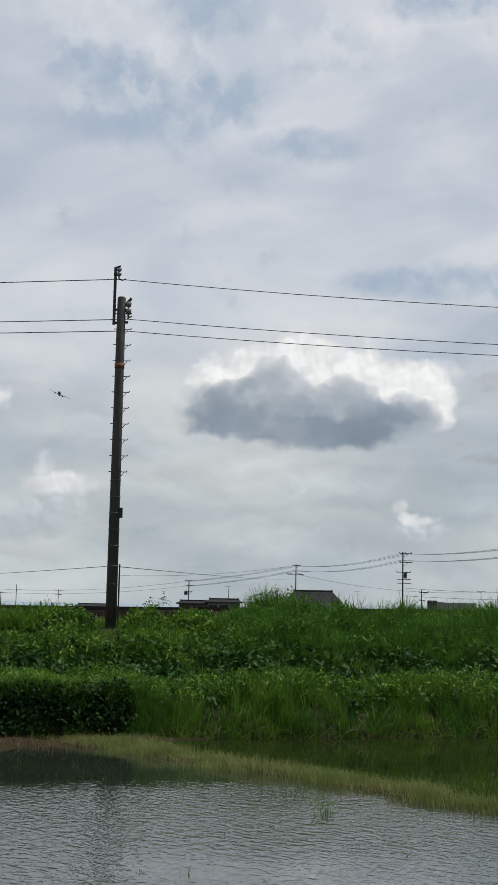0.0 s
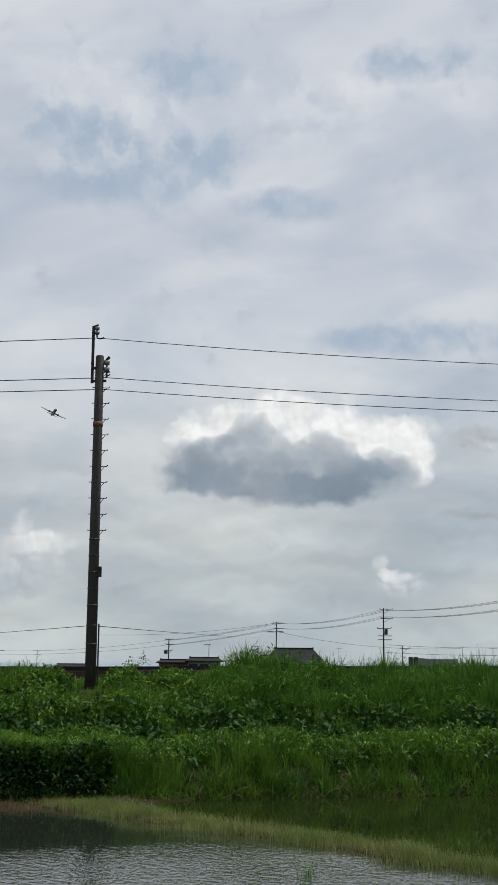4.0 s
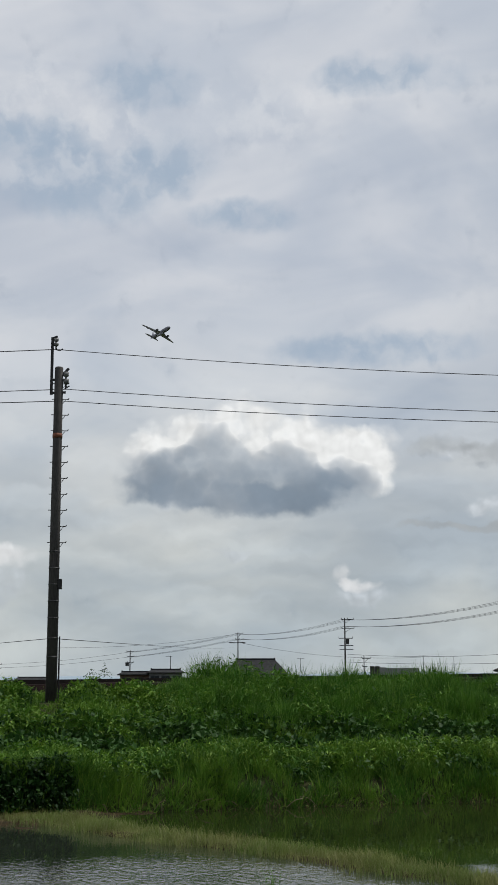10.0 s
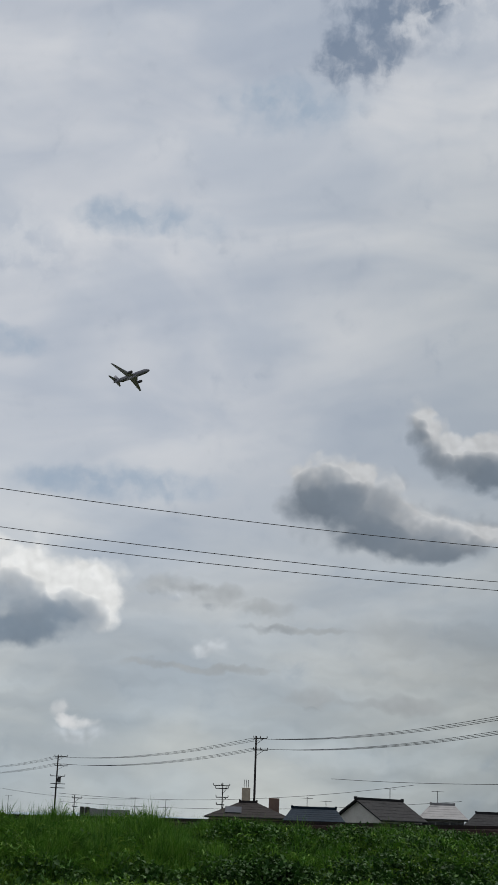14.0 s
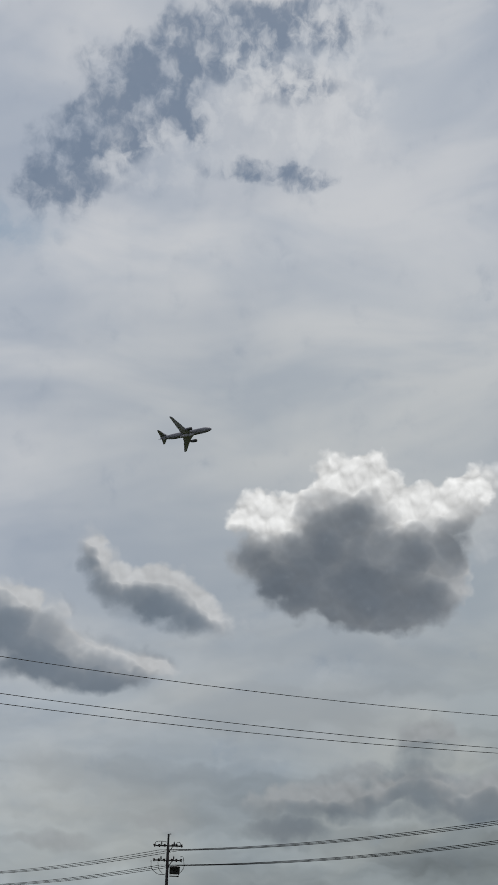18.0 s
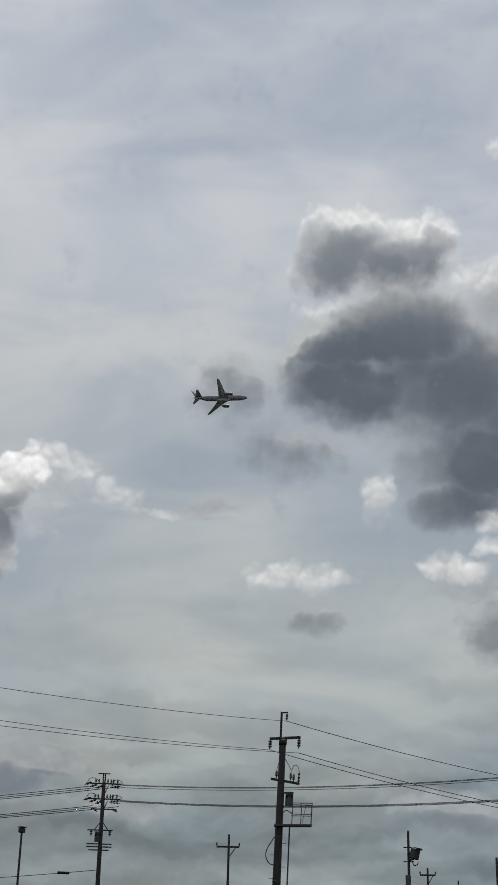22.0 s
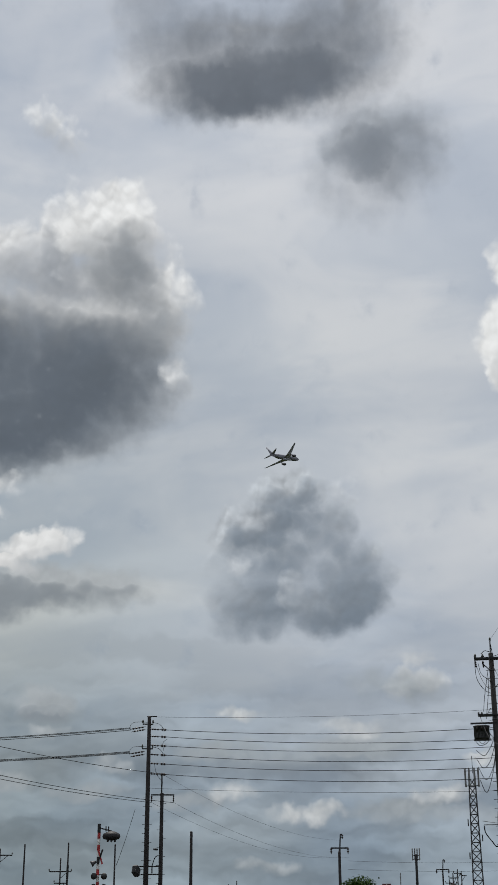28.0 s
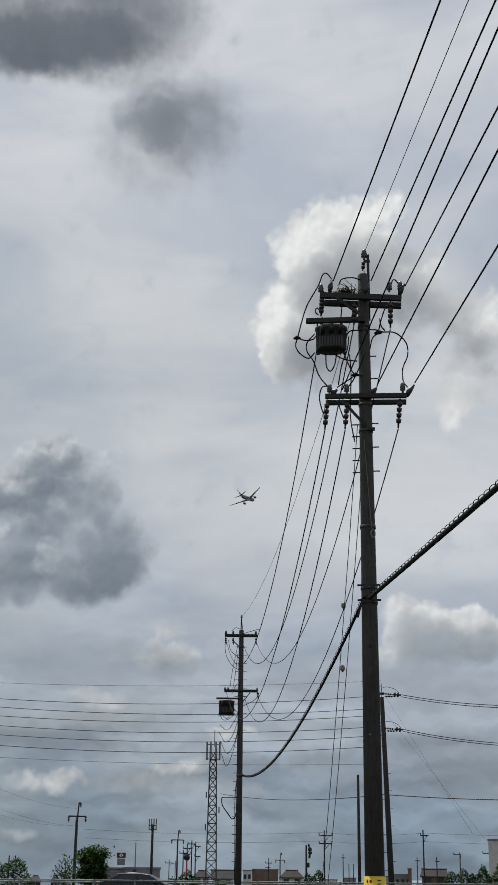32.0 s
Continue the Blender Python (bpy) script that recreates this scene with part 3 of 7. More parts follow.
M_TWIG = surface("dry_twig", (0.20, 0.155, 0.10), (0.14, 0.105, 0.07), 6, 0.9)
M_GRASS = foliage("bank_grass", (0.040, 0.110, 0.012), (0.086, 0.178, 0.018), (0.18, 0.28, 0.045), 0.9)
M_TALL = foliage("tall_grass", (0.030, 0.096, 0.010), (0.064, 0.158, 0.016), (0.17, 0.29, 0.055), 1.1)
M_BROAD = foliage("broad_leaves", (0.014, 0.046, 0.008), (0.022, 0.064, 0.010), (0.060, 0.128, 0.028))
# a darker copy of the broad leaves, with shade put into the colour
M_BROAD_SHADED = foliage("shaded_broad_leaves", (0.007, 0.026, 0.006), (0.011, 0.034, 0.007), (0.028, 0.07, 0.013))
M_DIKE = foliage("dike_grass", (0.135, 0.195, 0.045), (0.185, 0.205, 0.065), (0.30, 0.29, 0.14), 0.6)
M_STRAW = foliage("dead_grass", (0.12, 0.085, 0.048), (0.09, 0.065, 0.036), (0.20, 0.15, 0.09), 0.8, 0.8)
M_TREE = foliage("tree_leaves", (0.026, 0.055, 0.011), (0.036, 0.072, 0.013), (0.060, 0.105, 0.022), 0.5)
M_WATER = watery("rippled_water", (0.022, 0.029, 0.021), 0.0160, 6.6, (0.75, 1.25, 1), lee=True)
M_CALM = watery("calm_water", (0.017, 0.025, 0.007), 0.0025, 1.3, (1, 1, 1))


# ---- mesh tools ----
def link(name, bm, material, parent=None, label="", smooth=False):
    me = bpy.data.meshes.new(name)
    bm.to_mesh(me)
    bm.free()
    if smooth:
        me.polygons.foreach_set("use_smooth", [True] * len(me.polygons))
    me.materials.append(material)
    ob = new(name, me)
    ob.parent = parent
    if label:
        ob["label"] = label
    return ob


def part(name, bm, material, parent, label="", smooth=False):
    return link(name, bm, material, parent, label, smooth)


def thing(name, at, label, category, group="", kind=""):
    ob = new(name)
    ob.location = at
    ob.empty_display_size = 0.2
    return tagged(ob, label, category, group, kind)


def box(bm, at, size, turn=None, bevel=0.0):
    m = Matrix.Translation(at) @ (turn.to_4x4() if turn else Matrix.Identity(4)) @ Matrix.Diagonal((*size, 1))
    r = bmesh.ops.create_cube(bm, size=1.0, matrix=m)
    if bevel:
        es = list({e for v in r["verts"] for e in v.link_edges})
        bmesh.ops.bevel(bm, geom=es, offset=bevel, segments=1, affect="EDGES")
    return bm


def basis(axis):
    w = Vector(axis).normalized()
    u = w.cross(Vector((0, 0, 1)))
    if u.length < 1e-4:
        u = Vector((1, 0, 0))
    u.normalize()
    return u, w.cross(u)


def tube(bm, pts, radii, n=8, caps=True):
    """A round bar through points, with a radius at each."""
    rings = []
    for i, p in enumerate(pts):
        a = Vector(pts[max(i - 1, 0)])
        b = Vector(pts[min(i + 1, len(pts) - 1)])
        u, v = basis(b - a) if (b - a).length > 1e-6 else basis((0, 0, 1))
        r = radii[i] if isinstance(radii, (list, tuple)) else radii
        rings.append([bm.verts.new(Vector(p) + (u * math.cos(2 * math.pi * k / n) + v * math.sin(2 * math.pi * k / n)) * r) for k in range(n)])
    for a, b in zip(rings, rings[1:]):
        for k in range(n):
            bm.faces.new((a[k], a[(k + 1) % n], b[(k + 1) % n], b[k]))
    if caps:
        bm.faces.new(rings[0][::-1])
        bm.faces.new(rings[-1])
    return bm


def rod(p, q, r, n=8, r2=None):
    return tube(bmesh.new(), [p, q], [r, r if r2 is None else r2], n)


def beam(p, q, w, h):
    """A square bar from p to q, w wide and h high."""
    p, q = Vector(p), Vector(q)
    d = q - p
    u, v = basis(d)
    bm = bmesh.new()
    m = Matrix((u * w, v * h, d)).transposed().to_4x4()
    bmesh.ops.create_cube(bm, size=1.0, matrix=Matrix.Translation((p + q) / 2) @ m)
    bmesh.ops.recalc_face_normals(bm, faces=bm.faces)
    return bm


def curvy(pts, steps=6):
    """A smooth line through the points."""
    pts = [Vector(p) for p in pts]
    ext = [pts[0] * 2 - pts[1]] + pts + [pts[-1] * 2 - pts[-2]]
    out = []
    for i in range(1, len(ext) - 2):
        a, b, c, d = ext[i - 1:i + 3]
        for k in range(steps):
            s = k / steps
            out.append(0.5 * ((2 * b) + (c - a) * s + (2 * a - 5 * b + 4 * c - d) * s * s + (3 * b - a - 3 * c + d) * s ** 3))
    return out + [pts[-1]]


def soup(name, verts, tris, material, label, category, kind="stuff"):
    """One mesh from arrays of corners and triangles."""
    me = bpy.data.meshes.new(name)
    n = len(tris)
    me.vertices.add(len(verts))
    me.vertices.foreach_set("co", np.asarray(verts, np.float32).ravel())
    me.loops.add(n * 3)
    me.loops.foreach_set("vertex_index", np.asarray(tris, np.int32).ravel())
    me.polygons.add(n)
    me.polygons.foreach_set("loop_start", np.arange(0, n * 3, 3, dtype=np.int32))
    me.update(calc_edges=True)
    me.materials.append(material)
    return tagged(new(name, me), label, category, "", kind)


rng = np.random.default_rng(7)


# ---- the lie of the land ----
def shore(x):
    """Where the bank meets the water."""
    return 26.9 + 0.28 * np.clip(x, -9.0, 5.0) + 0.04 * np.maximum(x - 5.0, 0.0)


def land(x, y):
    x, y = np.asarray(x, float), np.asarray(y, float)
    s = y - shore(x)
    wob = 0.08 * np.sin(x * 1.3 + 0.5) + 0.06 * np.sin(x * 2.9 + y) + 0.05 * np.sin(y * 2.1 - x * 0.7)
    bank = np.interp(s, [-30, -0.6, -0.05, 0.4, 1.4, 2.9, 3.5, 6.5, 8.6, 10.2, 12.5, 15, 40], [-0.25, -0.22, -0.03, 0.42, 0.58, 0.55, 0.42, 1.40, 2.05, 2.20, 1.7, 1.5, 1.2])
    bank = bank + wob * np.interp(s, [-0.3, 0.6, 10, 30], [0, 1, 1, 0])
    bank = bank - 0.30 * np.exp(-((x + 3.62) / 0.75) ** 2) * np.interp(s, [6, 7.5, 10.2, 11.2], [0, 1, 1, 0])
    near = np.interp(y, [1.9, 3.4], [1.05, -0.25])
    z = np.where(y > 12, bank, np.where(y > 1.9, near, 1.05))
    z = np.where((y <= 12) & (y > 3.4), -0.25, z)
    side_on = np.interp(x, [24, 30], [0, 1])
    z = z * (1 - side_on) + side_on * np.where(y > 20, np.maximum(z, 1.2), 1.2)
    road_rise = np.interp(x, [62, 65.5, 75.5, 80], [0, 1, 1, 0]) * np.interp(y, [-200, -150, 200, 240], [0, 1, 1, 0])
    return z * (1 - road_rise) + 2.2 * road_rise


def sheet(name, xs, ys, height, material, label, category):
    X, Y = np.meshgrid(xs, ys)
    V = np.stack([X.ravel(), Y.ravel(), height(X, Y).ravel()], 1)
    nx = len(xs)
    i = np.arange((len(ys) - 1) * (nx - 1))
    a = i // (nx - 1) * nx + i % (nx - 1)
    T = np.concatenate([np.stack([a, a + 1, a + nx + 1], 1), np.stack([a, a + nx + 1, a + nx], 1)])
    return soup(name, V, T, material, label, category, "structure")


far_line = [4, 9, 18, 35, 70, 140, 300, 700, 1600, 3500]
xs = np.concatenate([[-20 - d for d in far_line[::-1]], np.arange(-20, 30, 0.4), np.arange(30, 85, 1.5), [85 + d for d in far_line]])
ys = np.concatenate([[-10 - d for d in far_line[::-1]], np.arange(-10, 22, 1.0), np.arange(22, 45, 0.25), np.arange(45, 60, 1.5), [60 + d for d in far_line]])
sheet("ground", xs, ys, land, M_SOIL, "dark damp soil of the fields and the bank", "ground")

# ---- water: the flooded paddy drifts in ripples, the pool behind the dike lies calm ----
DIKE_A, DIKE_B = Vector((-2.7, 25.1, 0)), Vector((12.0, 8.0, 0))
ALONG = (DIKE_B - DIKE_A).normalized()
ACROSS = Vector((-ALONG.y, ALONG.x, 0))
bm = bmesh.new()
for p in ((-60, -30), (70, -30), (70, 0.3), (-60, 0.3)):
    bm.verts.new((p[0], p[1], 0))
bm.faces.new(bm.verts)
paddy_water = tagged(link("water", bm, M_WATER), "grey rippled water of a flooded paddy field", "water", "", "structure")
PADDY_TURN = math.degrees(math.atan2(ALONG.y, ALONG.x))
paddy_water.matrix_world = pose(DIKE_A.x, DIKE_A.y, 0, 0, 0, PADDY_TURN)
bm = bmesh.new()
p0, p1 = DIKE_A + ACROSS * 0.28 - ALONG * 3, DIKE_B + ACROSS * 0.28
for p in (p0, p1, p1 + ACROSS * 40, p0 + ACROSS * 40):
    bm.verts.new((p.x, p.y, 0.004))
bm.faces.new(bm.verts)
tagged(link("calm_water", bm, M_CALM), "still dark green water behind a grassy dike", "water", "", "structure")


# ---- grasses ----
def blades(root, height, width, lean, seg=3, a=None):
    """Tapering, bending blades on the given roots."""
    n = len(root)
    a = rng.uniform(0, 2 * np.pi, n) if a is None else a
    out = np.stack([np.cos(a), np.sin(a), np.zeros(n)], 1)
    b = rng.uniform(0, 2 * np.pi, n)
    sid = np.stack([np.cos(b), np.sin(b), np.zeros(n)], 1)
    vs = []
    for k in range(seg + 1):
        s = k / seg
        c = root + out * (height * lean * s ** 1.8)[:, None] + np.array([0, 0, 1.0]) * (height * (s - 0.35 * np.minimum(lean, 1.2) * s ** 3))[:, None]
        w = width * (1 - 0.75 * s ** 1.5) if k < seg else 0
        if k < seg:
            vs += [c - sid * np.asarray(w)[:, None] / 2, c + sid * np.asarray(w)[:, None] / 2]
        else:
            vs.append(c)
    V = np.stack(vs, 1)
    m = V.shape[1]
    tr = []
    for k in range(seg - 1):
        tr += [(2 * k, 2 * k + 1, 2 * k + 3), (2 * k, 2 * k + 3, 2 * k + 2)]
    tr.append((2 * seg - 2, 2 * seg - 1, 2 * seg))
    T = (np.arange(n) * m)[:, None, None] + np.array(tr)[None]
    return V.reshape(-1, 3), T.reshape(-1, 3)


def leaves(root, size, droop=0.5, broad=0.34):
    """Small pointed leaves, each folded along its middle."""
    n = len(root)
    a, tilt = rng.uniform(0, 2 * np.pi, n), rng.normal(-0.1, droop, n)
    d = np.stack([np.cos(a) * np.cos(tilt), np.sin(a) * np.cos(tilt), np.sin(tilt)], 1)
    s = np.stack([-np.sin(a), np.cos(a), rng.normal(0, 0.3, n)], 1)
    up = np.cross(d, s)
    L = size[:, None]
    V = np.stack([root, root + d * L * 0.45 + s * L * broad + up * L * 0.10, root + d * L - up * L * 0.12, root + d * L * 0.45 - s * L * broad + up * L * 0.10], 1)
    T = (np.arange(n) * 4)[:, None, None] + np.array([(0, 1, 2), (0, 2, 3)])[None]
    return V.reshape(-1, 3), T.reshape(-1, 3)


def clumpy(x, y, k=1.0):
    """How lush the growth is, 0 to 1, in patches."""
    return 0.5 + 0.25 * np.sin(x * 1.7 * k + 1.3 * np.sin(y * 1.1 * k)) + 0.25 * np.sin(y * 2.3 * k + x * 0.6 * k + 2 * np.sin(x * 0.9 * k))


def strip(n, s0, s1, x0=-15.0, x1=27.0):
    x = rng.uniform(x0, x1, n)
    s = rng.uniform(s0, s1, n)
    y = shore(x) + s
    return x, y, s


def grass(name, x, y, h, w, lean, material, label, seg=3):
    r = np.stack([x, y, land(x, y) - 0.03], 1)
    V, T = blades(r, h, w, lean, seg)
    return soup(name, V, T, material, label, "grass")


def tufts(name, x, y, h, each, radius, w, lean, material, label, lift=0.0):
    """Grass in fanning tufts: each tuft a height, its blades leaning outwards."""
    k = len(x)
    a = rng.uniform(0, 2 * np.pi, (k, each))
    q = rng.random((k, each)) ** 0.7
    X, Y = x[:, None] + np.cos(a) * q * radius, y[:, None] + np.sin(a) * q * radius
    hh = h[:, None] * rng.uniform(0.55, 1.05, (k, each)) * (1.08 - 0.25 * q)
    ln = rng.uniform(lean[0], lean[1], (k, each)) * (0.35 + 0.9 * q)
    X, Y, hh, ln, a = X.ravel(), Y.ravel(), hh.ravel(), ln.ravel(), (a + rng.normal(0, 0.5, a.shape)).ravel()
    r = np.stack([X, Y, land(X, Y) - 0.03 + lift], 1)
    V, T = blades(r, np.maximum(hh, 0.08), rng.uniform(w[0], w[1], len(X)), ln, 3, a)
    return soup(name, V, T, material, label, "grass")


def plants(name, x, y, h, each, size, material, label, category, wide=0.16, broad=0.34):
    """Leafy weeds: domes of leaves on short stems."""
    k = len(x)
    a, q = rng.uniform(0, 2 * np.pi, (k, each)), rng.random((k, each)) ** 0.6
    X, Y = (x[:, None] + np.cos(a) * q * wide).ravel(), (y[:, None] + np.sin(a) * q * wide).ravel()
    up = (h[:, None] * np.sqrt(np.maximum(1 - 0.8 * q ** 2, 0)) * rng.uniform(0.35, 1.0, (k, each)) ** 0.6).ravel()
    r = np.stack([X, Y, land(X, Y) + up], 1)
    V, T = leaves(r, rng.uniform(size[0], size[1], len(X)), 0.75, broad)
    return soup(name, V, T, material, label, category)


def cleared(x, s):
    """Trodden grass in front of the railway pole."""
    return np.where((np.abs(x + 3.62) < 0.5) & (s > 6.6) & (s < 10.3), 0.4, 1.0)


x, y, s = strip(3600, 0.05, 3.0)
keep = ((rng.random(len(x)) < np.interp(x, [-3.4, -2.2], [0.15, 1.0])) | (s > 0.45)) & (rng.random(len(x)) < np.clip(2.0 * clumpy(x, y, 1.3) - 0.1, 0.55, 1))
x, y, s = x[keep], y[keep], s[keep]
h = (0.50 + 0.44 * clumpy(x, y) + 0.12 * rng.normal(size=len(x))) * np.interp(s, [0, 0.4, 1.2, 2.9], [0.55, 0.85, 1.05, 0.95])
tufts("waterside_grass", x, y, np.maximum(h, 0.2), 34, 0.17, (0.009, 0.021), (0.12, 0.85), M_GRASS, "lush green weeds and grass along the water's edge")
x, y, s = strip(3900, 5.2, 9.4)
keep = rng.random(len(x)) < np.interp(x, [6, 10, 27], [1.0, 0.75, 0.75])
x, y, s = x[keep], y[keep], s[keep]
h = (0.26 + 0.34 * clumpy(x, y, 0.8) + 0.08 * rng.normal(size=len(x))) * cleared(x, s)
tufts("bank_grass", x, y, np.maximum(h, 0.1), 24, 0.17, (0.012, 0.026), (0.25, 1.1), M_GRASS, "green grass and weeds on the sloping bank")
x, y, s = strip(2350, 5.6, 10.6, -0.35, 24.0)
keep = rng.random(len(x)) < np.interp(x, [-0.3, 0.6, 9, 11.5, 18], [0.7, 1, 1, 0.35, 0.15]) * np.clip(2.1 * clumpy(x, y, 1.1) - 0.1, 0.3, 1)
x, y, s = x[keep], y[keep], s[keep]
h = (0.40 + 0.40 * clumpy(x, y, 1.1) + 0.42 * clumpy(y, x, 1.9) + 0.13 * rng.normal(size=len(x))) * np.interp(x, [-0.3, 0.3, 1.9, 2.8, 7, 10, 27], [0.80, 1.0, 1.12, 0.98, 1.04, 0.85, 0.5]) * np.interp(s, [5.6, 8, 10.8], [0.70, 1, 0.98])
tufts("tall_grass", x, y, np.maximum(h, 0.2), 64, 0.26, (0.009, 0.020), (0.10, 0.80), M_TALL, "tall feathery grass along the top of the bank")
x, y, s = strip(300, 5.8, 9.6, -0.3, 24.0)
plants("tall_weeds", x, y, (0.62 + 0.40 * clumpy(x, y, 0.6)) * np.interp(x, [-0.3, 0.4, 2, 3, 7, 10, 24], [0.9, 1.1, 1.1, 0.8, 0.8, 0.6, 0.5]), 30, (0.12, 0.26), M_TALL, "tall dense green weeds on the bank", "weeds", 0.28, 0.10)
x, y, s = strip(2000, 8.4, 11.6)
h = rng.uniform(0.44, 0.64, len(x)) * (0.75 + 0.4 * clumpy(x, y, 1.1)) * cleared(x, s) * np.interp(x, [-5.6, -4.7], [1.4, 1.0])
tufts("crest_grass", x, y, h, 16, 0.16, (0.014, 0.03), (0.3, 1.1), M_GRASS, "short green grass along the bank's crest")

x, y, s = strip(4200, 3.3, 6.4)
keep = rng.random(len(x)) < np.clip(0.35 + 0.9 * clumpy(x, y, 0.7) - 0.2 * np.abs(s - 4.4), 0.05, 1)
x, y = x[keep], y[keep]
plants("creeper_leaves", x, y, 0.20 + 0.36 * clumpy(x, y, 1.3), 15, (0.11, 0.22), M_BROAD, "dark broad-leaved creepers on the lower slope", "weeds", 0.24)
# the weeds' shaded front over the water, its shade painted in the leaves
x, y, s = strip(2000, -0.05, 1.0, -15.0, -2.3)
plants("waterside_leaves", x, y, np.interp(s, [0, 0.3, 1.0], [0.45, 0.65, 0.5]) * (0.75 + 0.35 * clumpy(x, y)), 16, (0.06, 0.14), M_BROAD_SHADED, "leafy weeds overhanging the water, darkened as in shade", "weeds", 0.2)
x, y, s = strip(620, 0.35, 1.1, -15.0, -2.0)
tufts("overhanging_grass", x, y, rng.uniform(0.2, 0.42, len(x)), 20, 0.2, (0.010, 0.022), (0.4, 1.4), M_GRASS, "bright green grass growing over the waterside weeds", 0.42)
x, y, s = strip(380, 0.3, 2.8, -2.3, 27.0)
plants("waterside_weeds", x, y, 0.35 + 0.35 * clumpy(x, y, 1.4), 16, (0.07, 0.15), M_BROAD, "dark leafy weeds among the waterside grass", "weeds", 0.2)
x, y, s = strip(2600, 5.0, 10.6, 8.0, 27.0)
plants("hedge_leaves", x, y, 0.26 + 0.42 * clumpy(x, y, 0.9), 17, (0.07, 0.15), M_BROAD, "low dark green bushes along the bank's top", "bushes", 0.25)
x, y, s = strip(900, 5.8, 9.2, -15, 8)
keep = (clumpy(x, y, 0.6) > 0.5) & (cleared(x, s) == 1)
x, y = x[keep], y[keep]
plants("slope_leaves", x, y, 0.22 + 0.26 * clumpy(x, y, 0.9), 15, (0.09, 0.17), M_BROAD, "leafy weeds scattered over the slope", "weeds", 0.2)

x, y, s = strip(2500, 5.6, 9.8)
keep = (cleared(x, s) == 1) & (rng.random(len(x)) < np.interp(x, [-0.2, 0.8, 10, 12], [1.0, 0.12, 0.12, 0.35]))
x, y = x[keep], y[keep]
plants("slope_weeds", x, y, 0.26 + 0.30 * clumpy(x, y, 0.9), 24, (0.10, 0.20), M_GRASS, "green narrow-leaved weeds all over the slope", "weeds", 0.24, 0.14)
x, y, s = strip(2300, 0.7, 3.0)
plants("waterside_lances", x, y, (0.50 + 0.34 * clumpy(x, y)) * np.interp(s, [0.7, 1.3, 2.9], [0.8, 1.0, 0.95]), 26, (0.09, 0.19), M_GRASS, "green narrow-leaved weeds crowding the waterside", "weeds", 0.22, 0.14)

x, y, s = strip(1500, -0.12, 0.3)
tufts("fringe_grass", x, y, rng.uniform(0.16, 0.42, len(x)), 12, 0.13, (0.012, 0.028), (0.3, 1.6), M_GRASS, "short green grass hanging over the water's edge")
# dead stalks and mud at the water line
x, y, s = strip(3200, -0.2, 0.25)
keep = rng.random(len(x)) < np.clip(clumpy(x, y, 1.9) * 1.1, 0.1, 1)
x, y = x[keep], y[keep]
V, T = blades(np.stack([x, y, np.maximum(land(x, y), 0.0)], 1), rng.uniform(0.08, 0.30, len(x)), rng.uniform(0.006, 0.014, len(x)), rng.uniform(0.3, 2.2, len(x)))
soup("dead_stalks", V, T, M_STRAW, "dry brown stalks lying along the water's edge", "dead grass")
V, T = [], []
for i in range(60):
    px = rng.uniform(-14, 26)
    n = 14
    a = np.linspace(0, 2 * np.pi, n, endpoint=False)
    rad = rng.uniform(0.2, 0.5) * (1 + 0.25 * rng.normal(size=n))
    base = sum(len(v) for v in V)
    ring = np.stack([px + np.cos(a) * rad, shore(px) + 0.05 + np.sin(a) * rad * 0.32, np.full(n, -0.02)], 1)
    V.append(np.vstack([ring, [[px, shore(px) + 0.05, rng.uniform(0.02, 0.06)]]]))
    T += [(base + k, base + (k + 1) % n, base + n) for k in range(n)]
soup("mud_bank", np.vstack(V), np.array(T), M_MUD, "brown mud lumps at the foot of the bank", "mud")

# the grassy dike between the two waters
n = 30
bm = bmesh.new()
prof = ((-0.50, -0.1), (-0.34, 0.0), (-0.12, 0.04), (0.12, 0.04), (0.32, 0.0), (0.48, -0.1))
rings = []
for i in range(n + 1):
    p = DIKE_A - ALONG * 1.2 + (DIKE_B - DIKE_A + ALONG * 1.2) * (i / n)
    p = p + ACROSS * (0.10 * math.sin(i * 0.9) + 0.06 * math.sin(i * 2.3))
    rings.append([bm.verts.new((p.x + ACROSS.x * a * 0.8, p.y + ACROSS.y * a * 0.8, z + 0.015 * math.sin(i * 1.7))) for a, z in prof])
for a, b in zip(rings, rings[1:]):
    for k in range(len(prof) - 1):
        bm.faces.new((a[k], a[k + 1], b[k + 1], b[k]))
bmesh.ops.recalc_face_normals(bm, faces=bm.faces)
tagged(link("dike", bm, M_MUD), "low muddy dike between two flooded fields", "dike", "", "structure")
m = 46000
u, v = rng.uniform(-1.0, 25, m), rng.normal(0, 0.24, m)
u[:1800] = rng.uniform(-1.4, 1.5, 1800)
v[:1800] = rng.normal(0.1, 0.3, 1800)
wv = 0.10 * np.sin(u * 1.08 + 0.9) + 0.06 * np.sin(u * 2.76)
P = np.array(DIKE_A)[None] + u[:, None] * np.array(ALONG)[None] + (v + wv)[:, None] * np.array(ACROSS)[None]
P[:, 2] = 0.0
hh = rng.uniform(0.08, 0.28, m) * (0.55 + 0.65 * clumpy(P[:, 0], P[:, 1], 1.6))
soup("dike_grass", *blades(P, hh, rng.uniform(0.004, 0.009, m), rng.uniform(0.1, 0.7, m)), M_DIKE, "short yellow-green grass on the dike", "grass")
